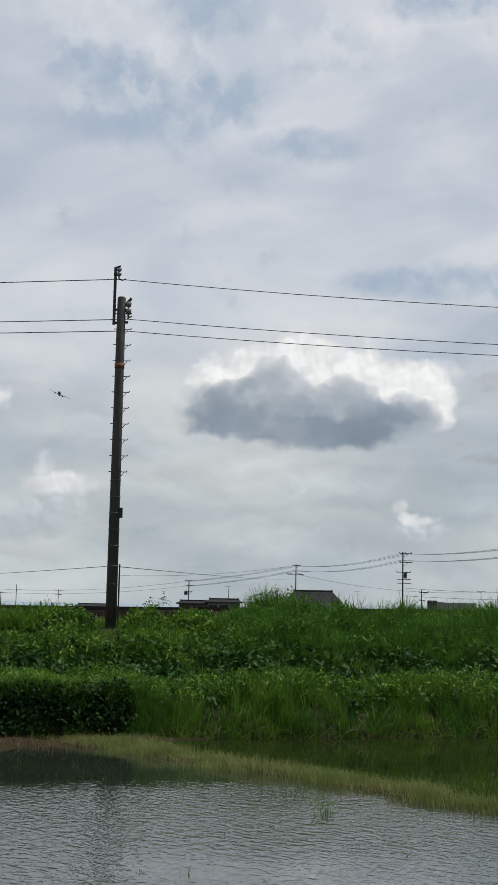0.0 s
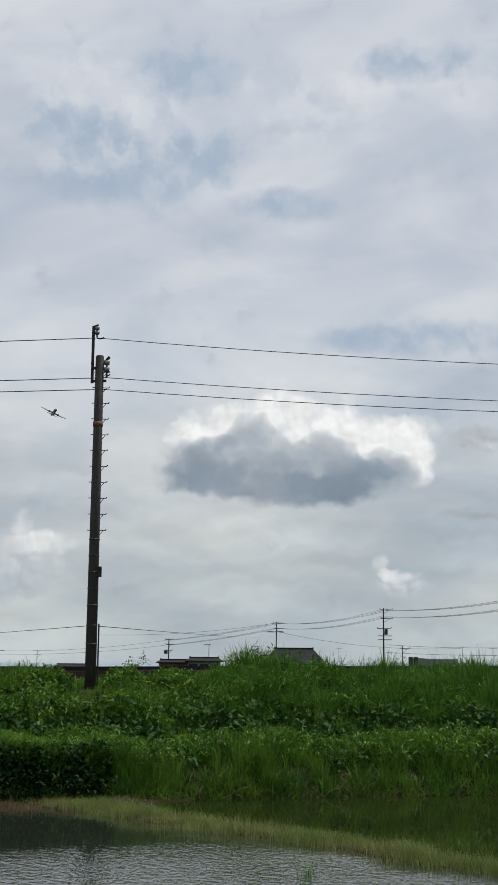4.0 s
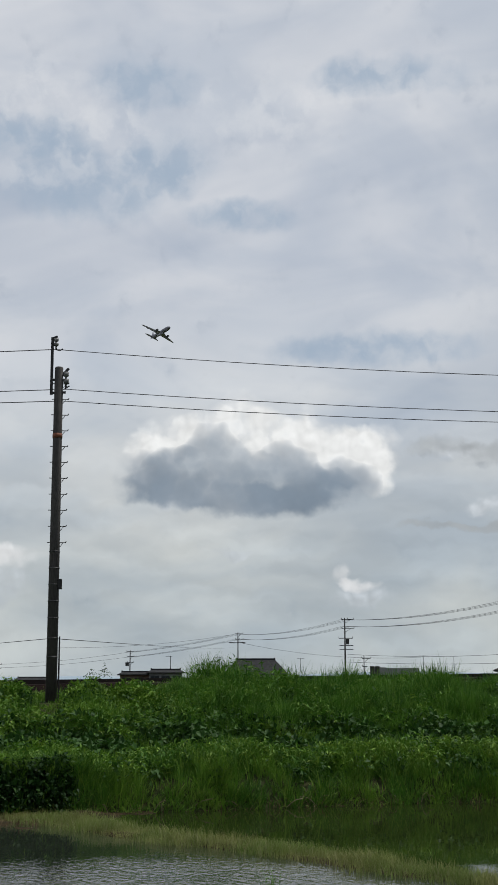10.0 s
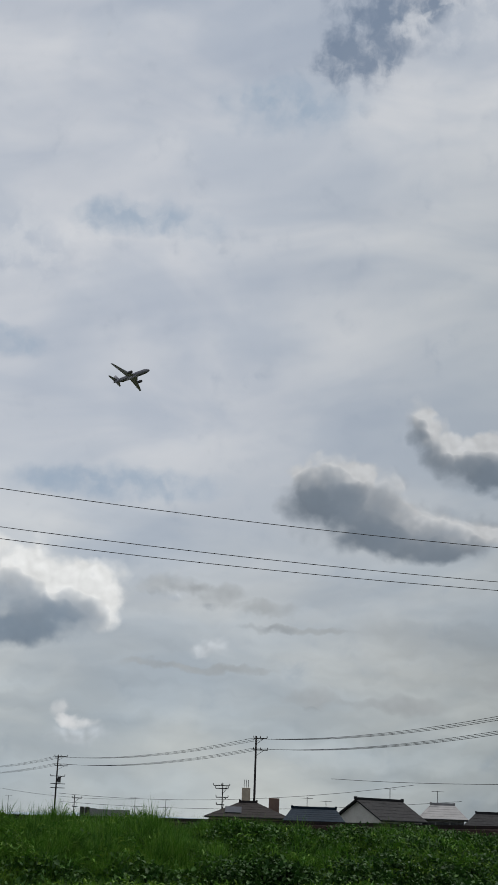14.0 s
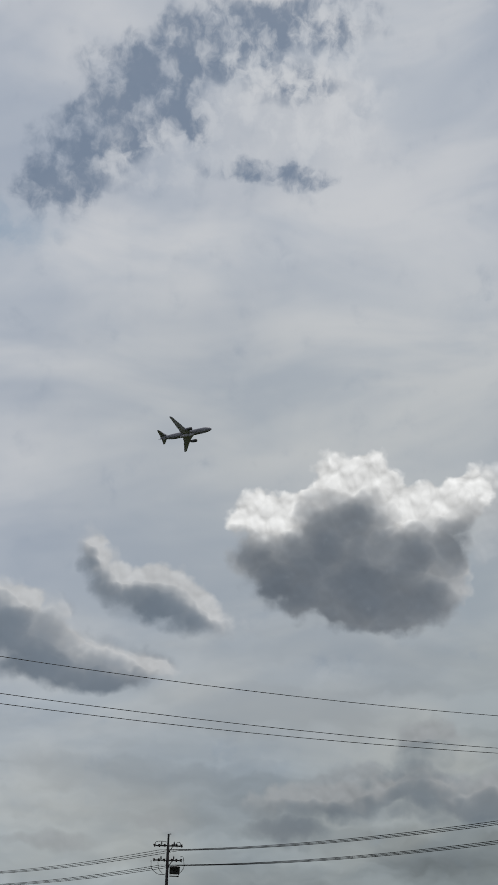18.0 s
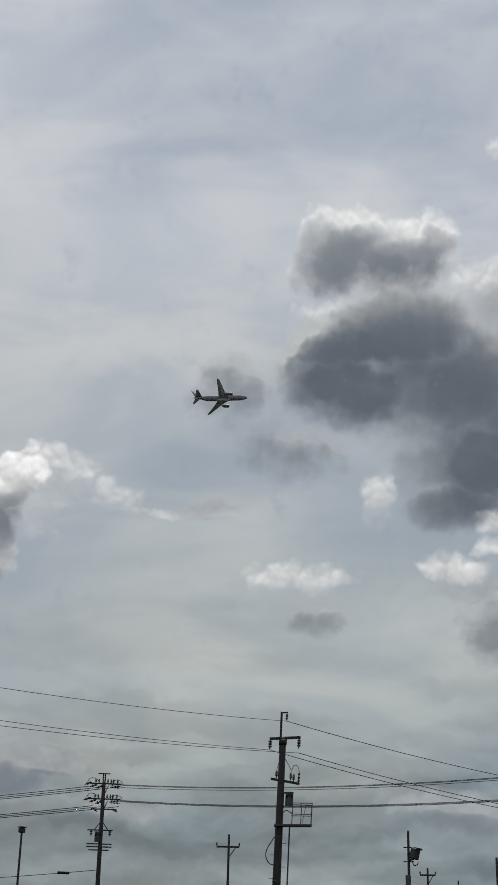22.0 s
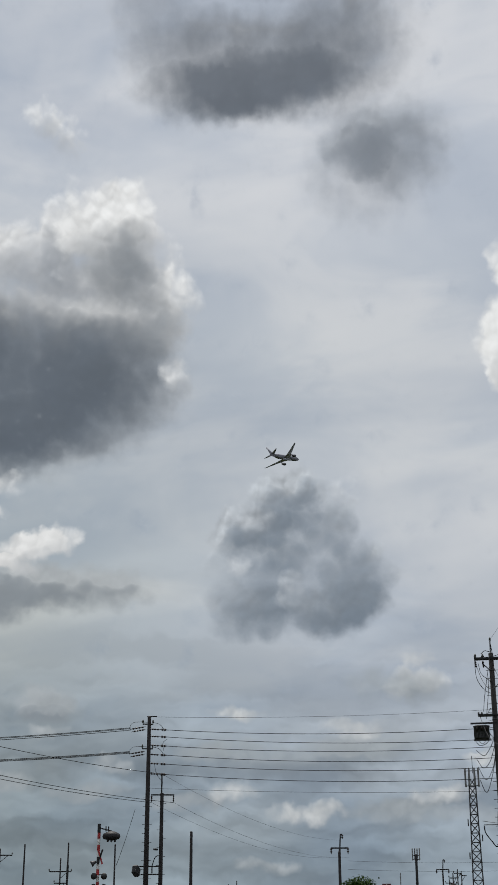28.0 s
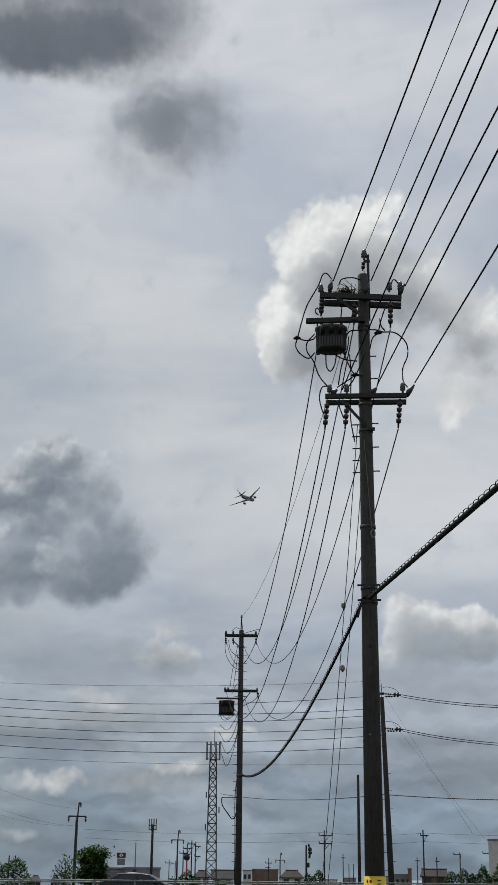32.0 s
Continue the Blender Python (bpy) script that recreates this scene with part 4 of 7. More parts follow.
# a low flat of drying mud where the dike meets the bank
xs, ys = np.linspace(-14, -0.6, 110), np.linspace(-2.6, 0.5, 32)
X, S = np.meshgrid(xs, ys)
Z = np.interp(S, [-2.6, -1.5, 0.5], [-0.07, 0.012, 0.06]) + 0.03 * np.sin(X * 2.1 + 2 * np.sin(S * 1.7)) + 0.02 * np.sin(X * 5.3 + S * 4.1) + 0.008 * rng.normal(size=X.shape) - 0.12 * np.clip((X + 3.0) / 2.4, 0, 1) * np.clip(-S, 0, 1)
i = np.arange(31 * 109)
a = i // 109 * 110 + i % 109
soup("mud_flat", np.stack([X.ravel(), (shore(X) + S).ravel(), Z.ravel()], 1), np.concatenate([np.stack([a, a + 1, a + 111], 1), np.stack([a, a + 111, a + 110], 1)]), M_MUD, "low flat of brown mud at the waterside", "mud")
m = 9000
xx = rng.uniform(-13, -2.0, m)
P = np.stack([xx, shore(xx) + rng.uniform(-1.75, 0.15, m), np.full(m, -0.01)], 1)
P = P[clumpy(P[:, 0], P[:, 1], 1.5) > rng.uniform(0.2, 0.9, m)]
m = len(P)
soup("shore_grass", *blades(P, rng.uniform(0.06, 0.2, m), rng.uniform(0.008, 0.016, m), rng.uniform(0.2, 1.2, m)), M_STRAW, "withered brown grass on the shore", "grass")


def sprout(at, count, height, label, dead=False):
    base = np.array([at[0], at[1], -0.02])[None] + np.concatenate([rng.normal(0, height * 0.22, (count, 2)), np.zeros((count, 1))], 1)
    V, T = blades(base, rng.uniform(0.5, 1.0, count) * height, np.full(count, 0.007), rng.uniform(0.05, 0.7, count))
    me = bpy.data.meshes.new("water_sprout")
    me.from_pydata(V.tolist(), [], T.tolist())
    me.materials.append(M_STRAW if dead else M_TALL)
    tagged(new("water_sprout", me), label, "reed", "sprouts in the water", "stuff")


sprout((1.05, 17.1), 26, 0.34, "thin reed tuft standing in the water")
for az, d, h in ((-0.8, 15.6, 0.12), (-2.2, 13.3, 0.16), (-4.3, 13.3, 0.10), (1.1, 13.0, 0.08), (7.1, 14.5, 0.08), (10.1, 14.3, 0.10), (-2.2, 12.5, 0.08), (-1.6, 17.5, 0.06), (-7.2, 18.9, 0.08), (-5.9, 20.3, 0.10), (-8.4, 17.0, 0.08), (10.3, 20.5, 0.16), (9.6, 22.0, 0.12), (6.4, 23.0, 0.10), (5.0, 14.9, 0.06), (3.4, 12.6, 0.06), (-9.5, 22.5, 0.12)):
    p = spot(az, 0, d)
    sprout((p.x, p.y), 5, h, "small green sprout standing in the water")
for i in range(16):
    p = Vector((rng.uniform(-2, 9), 0, 0))
    q = Vector((p.x, float(shore(p.x)) - rng.uniform(-0.15, 0.15), 0.03))
    d = Vector((rng.uniform(-0.5, 0.5), rng.uniform(-0.2, 0.1), rng.uniform(0.05, 0.3)))
    tagged(link("dry_twig", tube(bmesh.new(), curvy([q, q + d * 0.5 + Vector((0, 0, 0.05)), q + d]), 0.008, 5), M_TWIG), "bleached dry twig at the water's edge", "twig", "dry twigs")

# ---- poles and overhead lines ----
class Post:
    """A pole with a plan of its own: u metres across the line of sight, z metres up, w metres away from the viewer."""

    def __init__(self, name, az, d, zb, zt, r0, r1, label, material, category="utility pole", group="utility poles", lean=0.0, turn=0.0, n=16):
        p = spot(az, 0, d)
        self.base = Vector((p.x, p.y, zb))
        a = radians(az + turn)
        self.rt, self.dp = Vector((math.cos(a), -math.sin(a), 0)), Vector((math.sin(a), math.cos(a), 0))
        self.zb, self.lean = zb, lean
        self.ob = thing(name, self.base, label, category, group)
        self.r = lambda z: r0 + (r1 - r0) * (z - zb) / (zt - zb)
        part("pole", tube(bmesh.new(), [self.at(0, zb - 0.4), self.at(0, (zb + zt) / 2), self.at(0, zt - 0.03), self.at(0, zt)], [r0, (r0 + r1) / 2, r1, r1 * 0.8], n), material, self.ob, "", True)

    def at(self, u, z, w=0.0):
        """In the pole's own space."""
        return self.rt * (u + self.lean * (z - self.zb)) + self.dp * w + Vector((0, 0, z - self.zb))

    def abs(self, u, z, w=0.0):
        return self.base + self.at(u, z, w)

    def arm(self, u0, u1, z, size=0.08, w=0.0, rise=0.0, material=None, h=None):
        part("crossarm", beam(self.at(u0, z, w), self.at(u1, z + rise, w), size, h or size), material or M_DARKSTEEL, self.ob, "steel crossarm")

    def bar(self, u0, z0, u1, z1, size=0.04, w=0.0, name="brace", w1=None, material=None):
        part(name, beam(self.at(u0, z0, w), self.at(u1, z1, w if w1 is None else w1), size, size), material or M_DARKSTEEL, self.ob)

    def pin(self, u, z, w=0.0, h=0.22, r=0.055, material=None):
        """A pin insulator standing on an arm: stem, bell sheds and cap."""
        bm = tube(bmesh.new(), [self.at(u, z + h * k, w) for k in (0, 0.25, 0.26, 0.5, 0.52, 0.75, 0.77, 1)], [r * 0.4, r * 0.4, r, r * 0.75, r, r * 0.7, r * 0.8, r * 0.5], 10)
        part("insulator", bm, material or M_PORCELAIN, self.ob, "porcelain pin insulator", True)

    def string(self, u0, z0, u1, z1, w=0.0, w1=0.0, r=0.06, sheds=3, material=None):
        """A string of insulator sheds between two places."""
        a, b = self.at(u0, z0, w), self.at(u1, z1, w1)
        ks, rs = [0], [r * 0.3]
        for i in range(sheds):
            s = 0.12 + 0.76 * i / sheds
            ks += [s, s + 0.02, s + 0.5 / sheds, s + 0.52 / sheds]
            rs += [r * 0.35, r, r * 0.85, r * 0.35]
        ks.append(1)
        rs.append(r * 0.3)
        part("insulator", tube(bmesh.new(), [a.lerp(b, k) for k in ks], rs, 10), material or M_BROWNPORC, self.ob, "string of insulator sheds", True)

    def loop(self, pts, r=0.012, name="jumper_cable", material=None):
        part(name, tube(bmesh.new(), curvy([self.at(*p) for p in pts], 5), r, 6), material or M_WIRE, self.ob, "", True)

    def steps(self, z0, z1, gap, reach=0.17, both=False, hook=False):
        z, k = z0, 0
        while z < z1:
            for s in ((1, -1) if both else ((1,) if k % 2 else (-1,))):
                r = self.r(z)
                bm = rod(self.at(s * (r - 0.02), z), self.at(s * (r + reach * (0.45 if (hook and s < 0) else 1)), z), 0.012, 6)
                if hook and s > 0:
                    tube(bm, [self.at(r + reach, z), self.at(r + reach + 0.02, z + 0.04)], 0.014, 6)
                    tube(bm, [self.at(r, z - 0.12), self.at(r + reach * 0.6, z)], 0.009, 5)
                part("step_bolt", bm, M_DARKSTEEL, self.ob)
            z += gap
            k += 1

    def band(self, z, h=0.06, material=None, label="", grow=0.012):
        part("band", rod(self.at(0, z - h / 2), self.at(0, z + h / 2), self.r(z) + grow, 16), material or M_STEEL, self.ob, label, True)

    def transformer(self, u, z, wid, hei, w=0.0, label="dark ribbed pole transformer", round_can=False, material=None):
        bm = bmesh.new()
        if round_can:
            tube(bm, [self.at(u, z - hei / 2, w), self.at(u, z + hei / 2 - 0.03, w), self.at(u, z + hei / 2 - 0.03, w), self.at(u, z + hei / 2, w)], [wid / 2, wid / 2, wid / 2 + 0.02, wid / 2 + 0.02], 14)
        else:
            n, rows = 20, ((-0.5, 0.9), (-0.42, 1.0), (0.38, 1.0), (0.40, 1.06), (0.5, 1.06), (0.53, 0.8))
            rings = [[bm.verts.new(self.at(u + math.cos(2 * math.pi * k / n) * wid / 2 * s, z + hei * q, w + math.sin(2 * math.pi * k / n) * wid * 0.36 * s)) for k in range(n)] for q, s in rows]
            for a, b in zip(rings, rings[1:]):
                for k in range(n):
                    bm.faces.new((a[k], a[(k + 1) % n], b[(k + 1) % n], b[k]))
            bm.faces.new(rings[0][::-1])
            bm.faces.new(rings[-1])
        can = part("transformer", bm, material or M_TRAFO, self.ob, label, not round_can)
        for k in (-0.3, 0.0, 0.3):
            part("bushing", tube(bmesh.new(), [self.at(u + k * wid, z + hei * 0.1, w - wid * 0.34), self.at(u + k * wid + 0.02, z + hei * 0.30, w - wid * 0.50), self.at(u + k * wid + 0.02, z + hei * 0.42, w - wid * 0.50)], [0.03, 0.05, 0.025], 8), M_BROWNPORC, can, "", True)
        if not round_can:
            for k in range(-4, 5):
                part("cooling_fin", beam(self.at(u + k * wid * 0.09, z - hei * 0.45, w - wid * 0.37), self.at(u + k * wid * 0.09, z - hei * 0.02, w - wid * 0.37), 0.012, 0.03), M_TRAFO, can)
            part("lug", beam(self.at(u - wid * 0.42, z - hei * 0.62, w), self.at(u - wid * 0.42, z - hei * 0.45, w), 0.05, 0.05), M_DARKSTEEL, can)
            part("lug", beam(self.at(u + wid * 0.42, z - hei * 0.62, w), self.at(u + wid * 0.42, z - hei * 0.45, w), 0.05, 0.05), M_DARKSTEEL, can)


def wire(a, b, sag=0.3, r=0.012, label="black overhead power wire between poles", name="power_line", steps=28, material=None, group="overhead wires"):
    """A cable hanging between two places."""
    a, b = Vector(a), Vector(b)
    pts = [a.lerp(b, k / steps) - Vector((0, 0, 4 * sag * (k / steps) * (1 - k / steps))) for k in range(steps + 1)]
    return tagged(link(name, tube(bmesh.new(), pts, r, 6), material or M_WIRE, None, "", True), label, "wire", group)


def hanger(pts_a, pts_b, sag, r, coil=0.035, label="thick black telephone cable wound with a support wire"):
    ob = wire(pts_a, pts_b, sag, r, label, "telephone_cable", 40)
    a, b = Vector(pts_a), Vector(pts_b)
    n = int((b - a).length * 4.0)
    pts = []
    for i in range(n * 7):
        k = i / (n * 7 - 1)
        c = a.lerp(b, k) - Vector((0, 0, 4 * sag * k * (1 - k) - r * 1.1))
        ang = k * n * 2 * math.pi
        pts.append(c + Vector((0, 0, math.sin(ang) * coil)) + (b - a).normalized().cross(Vector((0, 0, 1))) * math.cos(ang) * coil)
    part("support_coil", tube(bmesh.new(), pts, 0.006, 4), M_DARKSTEEL, ob, "spiral steel support wire")
    return ob


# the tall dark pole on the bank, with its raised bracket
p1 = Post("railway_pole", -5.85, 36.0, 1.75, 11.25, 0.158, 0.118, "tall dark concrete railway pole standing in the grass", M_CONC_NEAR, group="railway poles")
for i in range(11):
    z = 11.05 - 0.28 - i * 0.447
    p1.steps(z, z + 0.01, 1, 0.15, True, True)
for z in (9.30, 6.05, 5.6, 5.15, 4.7, 4.25, 3.7, 3.2):
    p1.band(z, 0.025, M_STEEL)
p1.band(9.28, 0.13, M_RUSTBAND, "rust-orange painted band")
p1.bar(-0.20, 10.45, -0.20, 12.10, 0.075, 0.0, "bracket_post")
p1.bar(-0.20, 10.88, 0.02, 10.88, 0.06, 0.0, "bracket_arm")
p1.bar(-0.20, 10.50, 0.20, 10.53, 0.06, 0.0, "bracket_arm")
p1.bar(-0.20, 12.08, -0.06, 12.14, 0.05, 0.0, "bracket_arm")
p1.string(-0.10, 12.12, -0.10, 11.78, r=0.075, sheds=2, material=M_PORCELAIN)
p1.bar(0.10, 11.02, 0.27, 11.22, 0.07, 0.0, "bracket_arm")
p1.string(0.20, 11.18, 0.20, 10.66, r=0.085, sheds=2, material=M_PORCELAIN)
p1.bar(0.16, 10.62, 0.30, 10.72, 0.03, 0.0, "bracket_arm")
part("junction_box", box(bmesh.new(), p1.at(0.16, 5.16, -0.05), (0.12, 0.12, 0.28), None, 0.01), M_DARKSTEEL, p1.ob, "small dark steel box")
part("conduit", rod(p1.at(0.19, 1.9, 0.02), p1.at(0.19, 3.75, 0.02), 0.022, 8), M_DARKSTEEL, p1.ob)

# its neighbour along the railway, with a platform
p7 = Post("railway_pole", 51.507, 54.0, 1.2, 11.2, 0.19, 0.13, "dark railway pole with arms, transformer and maintenance platform", M_CONCRETE, group="railway poles", lean=0.033)
p7.bar(-0.10, 10.6, -0.10, 12.25, 0.09, 0.0, "bracket_post")
p7.bar(-0.10, 12.22, 0.16, 12.24, 0.05, 0.0, "bracket_arm")
p7.string(0.12, 12.2, 0.12, 11.9, r=0.06, sheds=3)
p7.arm(-0.55, 0.72, 11.15, 0.10, rise=0.08)
p7.band(11.02, 0.22, M_DARKSTEEL, "steel clamp band", 0.03)
p7.string(-0.52, 11.12, -0.52, 10.72, r=0.08, sheds=3)
p7.string(0.66, 11.18, 0.66, 10.78, r=0.08, sheds=3)
p7.arm(-0.42, 0.75, 9.55, 0.09, rise=-0.18)
for u, z in ((-0.2, 9.58), (0.38, 9.5), (0.5, 9.45)):
    p7.pin(u, z, 0.0, 0.32, 0.06)
p7.string(0.72, 9.85, 0.70, 9.35, r=0.05, sheds=3)
p7.loop([(-0.2, 9.9), (-0.1, 10.25), (0.05, 10.3)])
p7.loop([(0.4, 9.85), (0.5, 10.1), (0.66, 10.05), (0.72, 9.85)])
p7.loop([(0.1, 10.4), (0.25, 10.15), (0.4, 9.9)])
p7.transformer(0.36, 8.75, 0.32, 0.55, -0.05, "grey pole transformer can", True, M_STEEL)
p7.bar(0.1, 9.0, 0.3, 9.0, 0.05)
p7.loop([(0.1, 8.2), (0.25, 8.32), (0.42, 8.25), (0.5, 8.2)], 0.02)
part("platform", beam(p7.at(-0.2, 7.72), p7.at(1.30, 7.75), 0.7, 0.06), M_STEEL, p7.ob, "steel grating platform")
for u, w in ((0.50, -0.33), (0.85, -0.33), (1.27, -0.33), (1.27, 0.33), (0.50, 0.33)):
    p7.bar(u, 7.75, u + 0.02, 8.6, 0.03, w, "rail_post", material=M_STEEL)
for z in (8.15, 8.58):
    p7.bar(0.48, z, 1.28, z, 0.028, -0.33, "guard_rail", material=M_STEEL)
    p7.bar(0.48, z, 1.28, z, 0.028, 0.33, "guard_rail", material=M_STEEL)
p7.bar(0.9, 7.75, 1.05, 8.55, 0.02, -0.33, "rail_post", material=M_STEEL)
part("downpipe", rod(p7.at(0.42, 1.2), p7.at(0.42, 7.7), 0.03, 8), M_STEEL, p7.ob)
p7.loop([(-0.15, 7.3), (-0.4, 6.9), (-0.48, 6.6), (-0.35, 6.3), (-0.1, 6.2)], 0.02)
part("control_box", box(bmesh.new(), p7.at(-0.22, 5.2), (0.25, 0.25, 0.5), None, 0.01), M_DARKSTEEL, p7.ob)
p7.steps(3.0, 7.5, 0.45, 0.15)
p7.band(5.6, 0.05)
p7.band(7.3, 0.05)
# its partner before the next pole pair
p0 = Post("railway_pole", -44.0, 56.0, 1.4, 11.25, 0.18, 0.125, "dark concrete railway pole further along the line", M_CONCRETE, group="railway poles")
RAILWIRE = "dark overhead wire along the railway"
w7 = [p7.abs(0.12, 11.88), p7.abs(-0.52, 10.70), p7.abs(0.66, 10.60)]
w1 = [p1.abs(-0.10, 11.76), p1.abs(0.20, 10.62), p1.abs(0.10, 10.28)]
w0 = [p0.abs(0, 11.7), p0.abs(-0.4, 10.6), p0.abs(0.4, 10.5)]
for a, b, s in zip(w1, w7, (1.06, 0.88, 0.98)):
    wire(a, b, s, 0.010, RAILWIRE)
for a, b in zip(w1, w0):
    wire(a, b, 0.15, 0.012, RAILWIRE)
p1.loop([(-0.10, 11.76), (0.0, 11.74), (0.1, 11.78)], 0.02)
wire(p1.abs(-0.18, 3.68), spot(-15, 1.02, 150), 0.1, 0.009, "thin black telephone wire", "telephone_line")
wire(p1.abs(0.19, 3.68), spot(2.1, 1.38, 313), 0.3, 0.010, "thin black telephone wire", "telephone_line")

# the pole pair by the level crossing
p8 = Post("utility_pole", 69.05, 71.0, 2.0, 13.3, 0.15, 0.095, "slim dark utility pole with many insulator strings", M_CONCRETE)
c8 = lambda px, py: ((px - 450) * 0.01123, 13.33 - (py / 2.78 - 28) * 0.02887)
p8.arm(-0.12, 0.42, 13.3, 0.05)
for py in (146, 182, 228, 274, 319, 371):
    u, z = c8(500, py)
    p8.string(0.08, z + 0.01, 0.62, z - 0.02, r=0.05, sheds=3)
    p8.string(0.62, z - 0.02, 0.98, z - 0.03, r=0.075, sheds=2)
for py in (120, 245):
    u, z = c8(0, py)
    p8.arm(-0.36, 0.22, z, 0.06)
    for u in (-0.34, -0.05, 0.2):
        p8.pin(u, z, 0.0, 0.24, 0.05)
    p8.string(-0.2, z - 0.28, -0.95, z - 0.42, r=0.05, sheds=4)
    p8.string(-0.2, z - 0.1, -1.05, z - 0.26, w=0.25, w1=0.2, r=0.05, sheds=4)
    p8.loop([(-1.05, z - 0.2), (-0.9, z + 0.05), (-0.5, z + 0.12), (-0.1, z + 0.10)])
    p8.loop([(0.2, z + 0.1), (0.55, z), (0.78, z - 0.25), (0.9, z - 0.35)])
p8.loop([(0.3, 10.9), (0.45, 10.3), (0.8, 9.8)])
p8.loop([(0.98, 12.1), (0.75, 11.9), (0.8, 11.5)])
for k in range(14):
    p8.steps(3.2 + k * 0.45, 3.21 + k * 0.45, 1, 0.13, k % 2 == 0)
p8.band(7.5, 0.06)
p8b = Post("railway_pole", 69.66, 72.0, 2.0, 9.4, 0.13, 0.09, "dark railway pole with a T-shaped arm and floodlight bracket", M_CONCRETE, group="railway poles")
p8b.bar(-0.02, 9.3, -0.02, 10.45, 0.06, 0.0, "bracket_post")
p8b.arm(-0.58, 0.66, 9.3, 0.07)
p8b.string(-0.55, 9.28, -0.55, 8.92, r=0.05, sheds=3)
p8b.string(0.62, 9.28, 0.62, 8.92, r=0.05, sheds=3)
p8b.arm(-1.35, 0.1, 5.65, 0.06)
p8b.arm(-1.05, 0.1, 5.25, 0.06)
p8b.bar(-0.45, 5.3, -0.45, 5.68, 0.05)
p8b.loop([(-0.45, 5.68), (-0.3, 6.1), (-0.12, 6.2)], 0.025)
part("floodlight", box(bmesh.new(), p8b.at(-1.28, 5.42, -0.1), (0.5, 0.35, 0.5), Matrix.Rotation(0.4, 3, "Y"), 0.08), M_DARKSTEEL, p8b.ob, "dark square floodlight")
part("lens", box(bmesh.new(), p8b.at(-1.30, 5.42, -0.29), (0.16, 0.02, 0.16), None, 0.01), M_LAMPGLASS, p8b.ob)
part("street_light_head", box(bmesh.new(), p8b.at(-0.28, 6.5, -0.1), (0.34, 0.16, 0.09), None, 0.02), M_DARKSTEEL, p8b.ob)
p8b.steps(3.0, 9.0, 0.45, 0.13)
for a, (u, z) in zip(w7, ((-0.02, 10.4), (-0.55, 8.9), (0.62, 8.9))):
    wire(a, p8b.abs(u, z), 0.5, 0.014, RAILWIRE)
for u, z in ((-0.02, 10.4), (-0.55, 8.9), (0.62, 8.9)):
    wire(p8b.abs(u, z), spot(77.18 + u * 0.6, 3.45 if z > 10 else 2.75, 120), 0.8, 0.006, RAILWIRE)

# the next pole to the right, and the lines between
p12 = Post("utility_pole", 90.42, 72.0, 2.0, 13.0, 0.165, 0.115, "leaning dark utility pole with a ladder of step bolts", M_CONCRETE, lean=-0.030)
c12 = lambda px, py: ((px - 292 - 0.0442 * (py - 98)) * 0.01303, 13.76 - (py - 98) * 0.01202)
p12.bar(0.0, 12.9, 0.0, 13.75, 0.04, 0.0, "bracket_post")
for py in (145, 300):
    u, z = c12(292, py)
    p12.arm(-0.12, 0.15, z, 0.12)
    p12.string(0.15, z, 0.62, z - 0.05, r=0.06, sheds=3, material=M_BROWNPORC)
    p12.string(0.6, z - 0.05, 1.05, z - 0.08, r=0.14, sheds=2, material=M_BROWNPORC)
    p12.string(0.15, z - 0.12, 0.7, z - 0.12, w=0.2, w1=0.2, r=0.06, sheds=3, material=M_BROWNPORC)
    p12.loop([(0.05, z + 0.32), (0.3, z + 0.36), (0.7, z + 0.25), (0.95, z + 0.02)])
    for dz, dw in ((-0.06, 0.0), (-0.12, 0.35)):
        wire(p12.abs(1.05, z + dz, dw), spot(103, (8.3 if py < 200 else 6.55) - dw * 0.3, 66), 0.7, 0.02)
for k in range(8):
    p12.bar(-0.26, 12.9 - k * 0.42, 0.1, 12.9 - k * 0.42, 0.025, 0.0, "step_bolt")
p12.bar(-0.26, 12.95, -0.26, 9.8, 0.02, 0.0, "side_rod")
p12.steps(4.0, 9.5, 0.45, 0.15)
wire(p12.abs(0.1, 13.2), spot(93.8, 2.6, 60), 0.0, 0.005, "thin dark steel stay wire", "stay_wire", 6)
wire(p12.abs(0.1, 12.2), spot(94.6, 2.0, 60), 0.0, 0.005, "thin dark steel stay wire", "stay_wire", 6)
LINES = ((146, 155), (182, 212), (228, 242), (274, 293), (319, 333), (371, 380))
for a, b in LINES:
    u, z = c8(540, a)
    v, y = c12(285, b)
    wire(p8.abs(0.95, z - 0.03), p12.abs(-0.1, y + 0.02), 0.55, 0.016)
wire(p8.abs(0.4, 13.28), p12.abs(0, 13.9), 0.35, 0.008, "thin grey lightning wire", "lightning_wire")
wire(p8.abs(0.1, 9.55), p12.abs(-0.1, 9.45), 0.3, 0.008, "thin grey telephone wire", "telephone_line")
p12b = p12.abs(-0.1, 7.85)
wire(spot(83.2, 4.15, 120), p12b, 0.4, 0.022, "black telephone cable between the poles", "telephone_cable")
wire(p12b, spot(105, 4.3, 70), 0.4, 0.022, "black telephone cable between the poles", "telephone_cable")

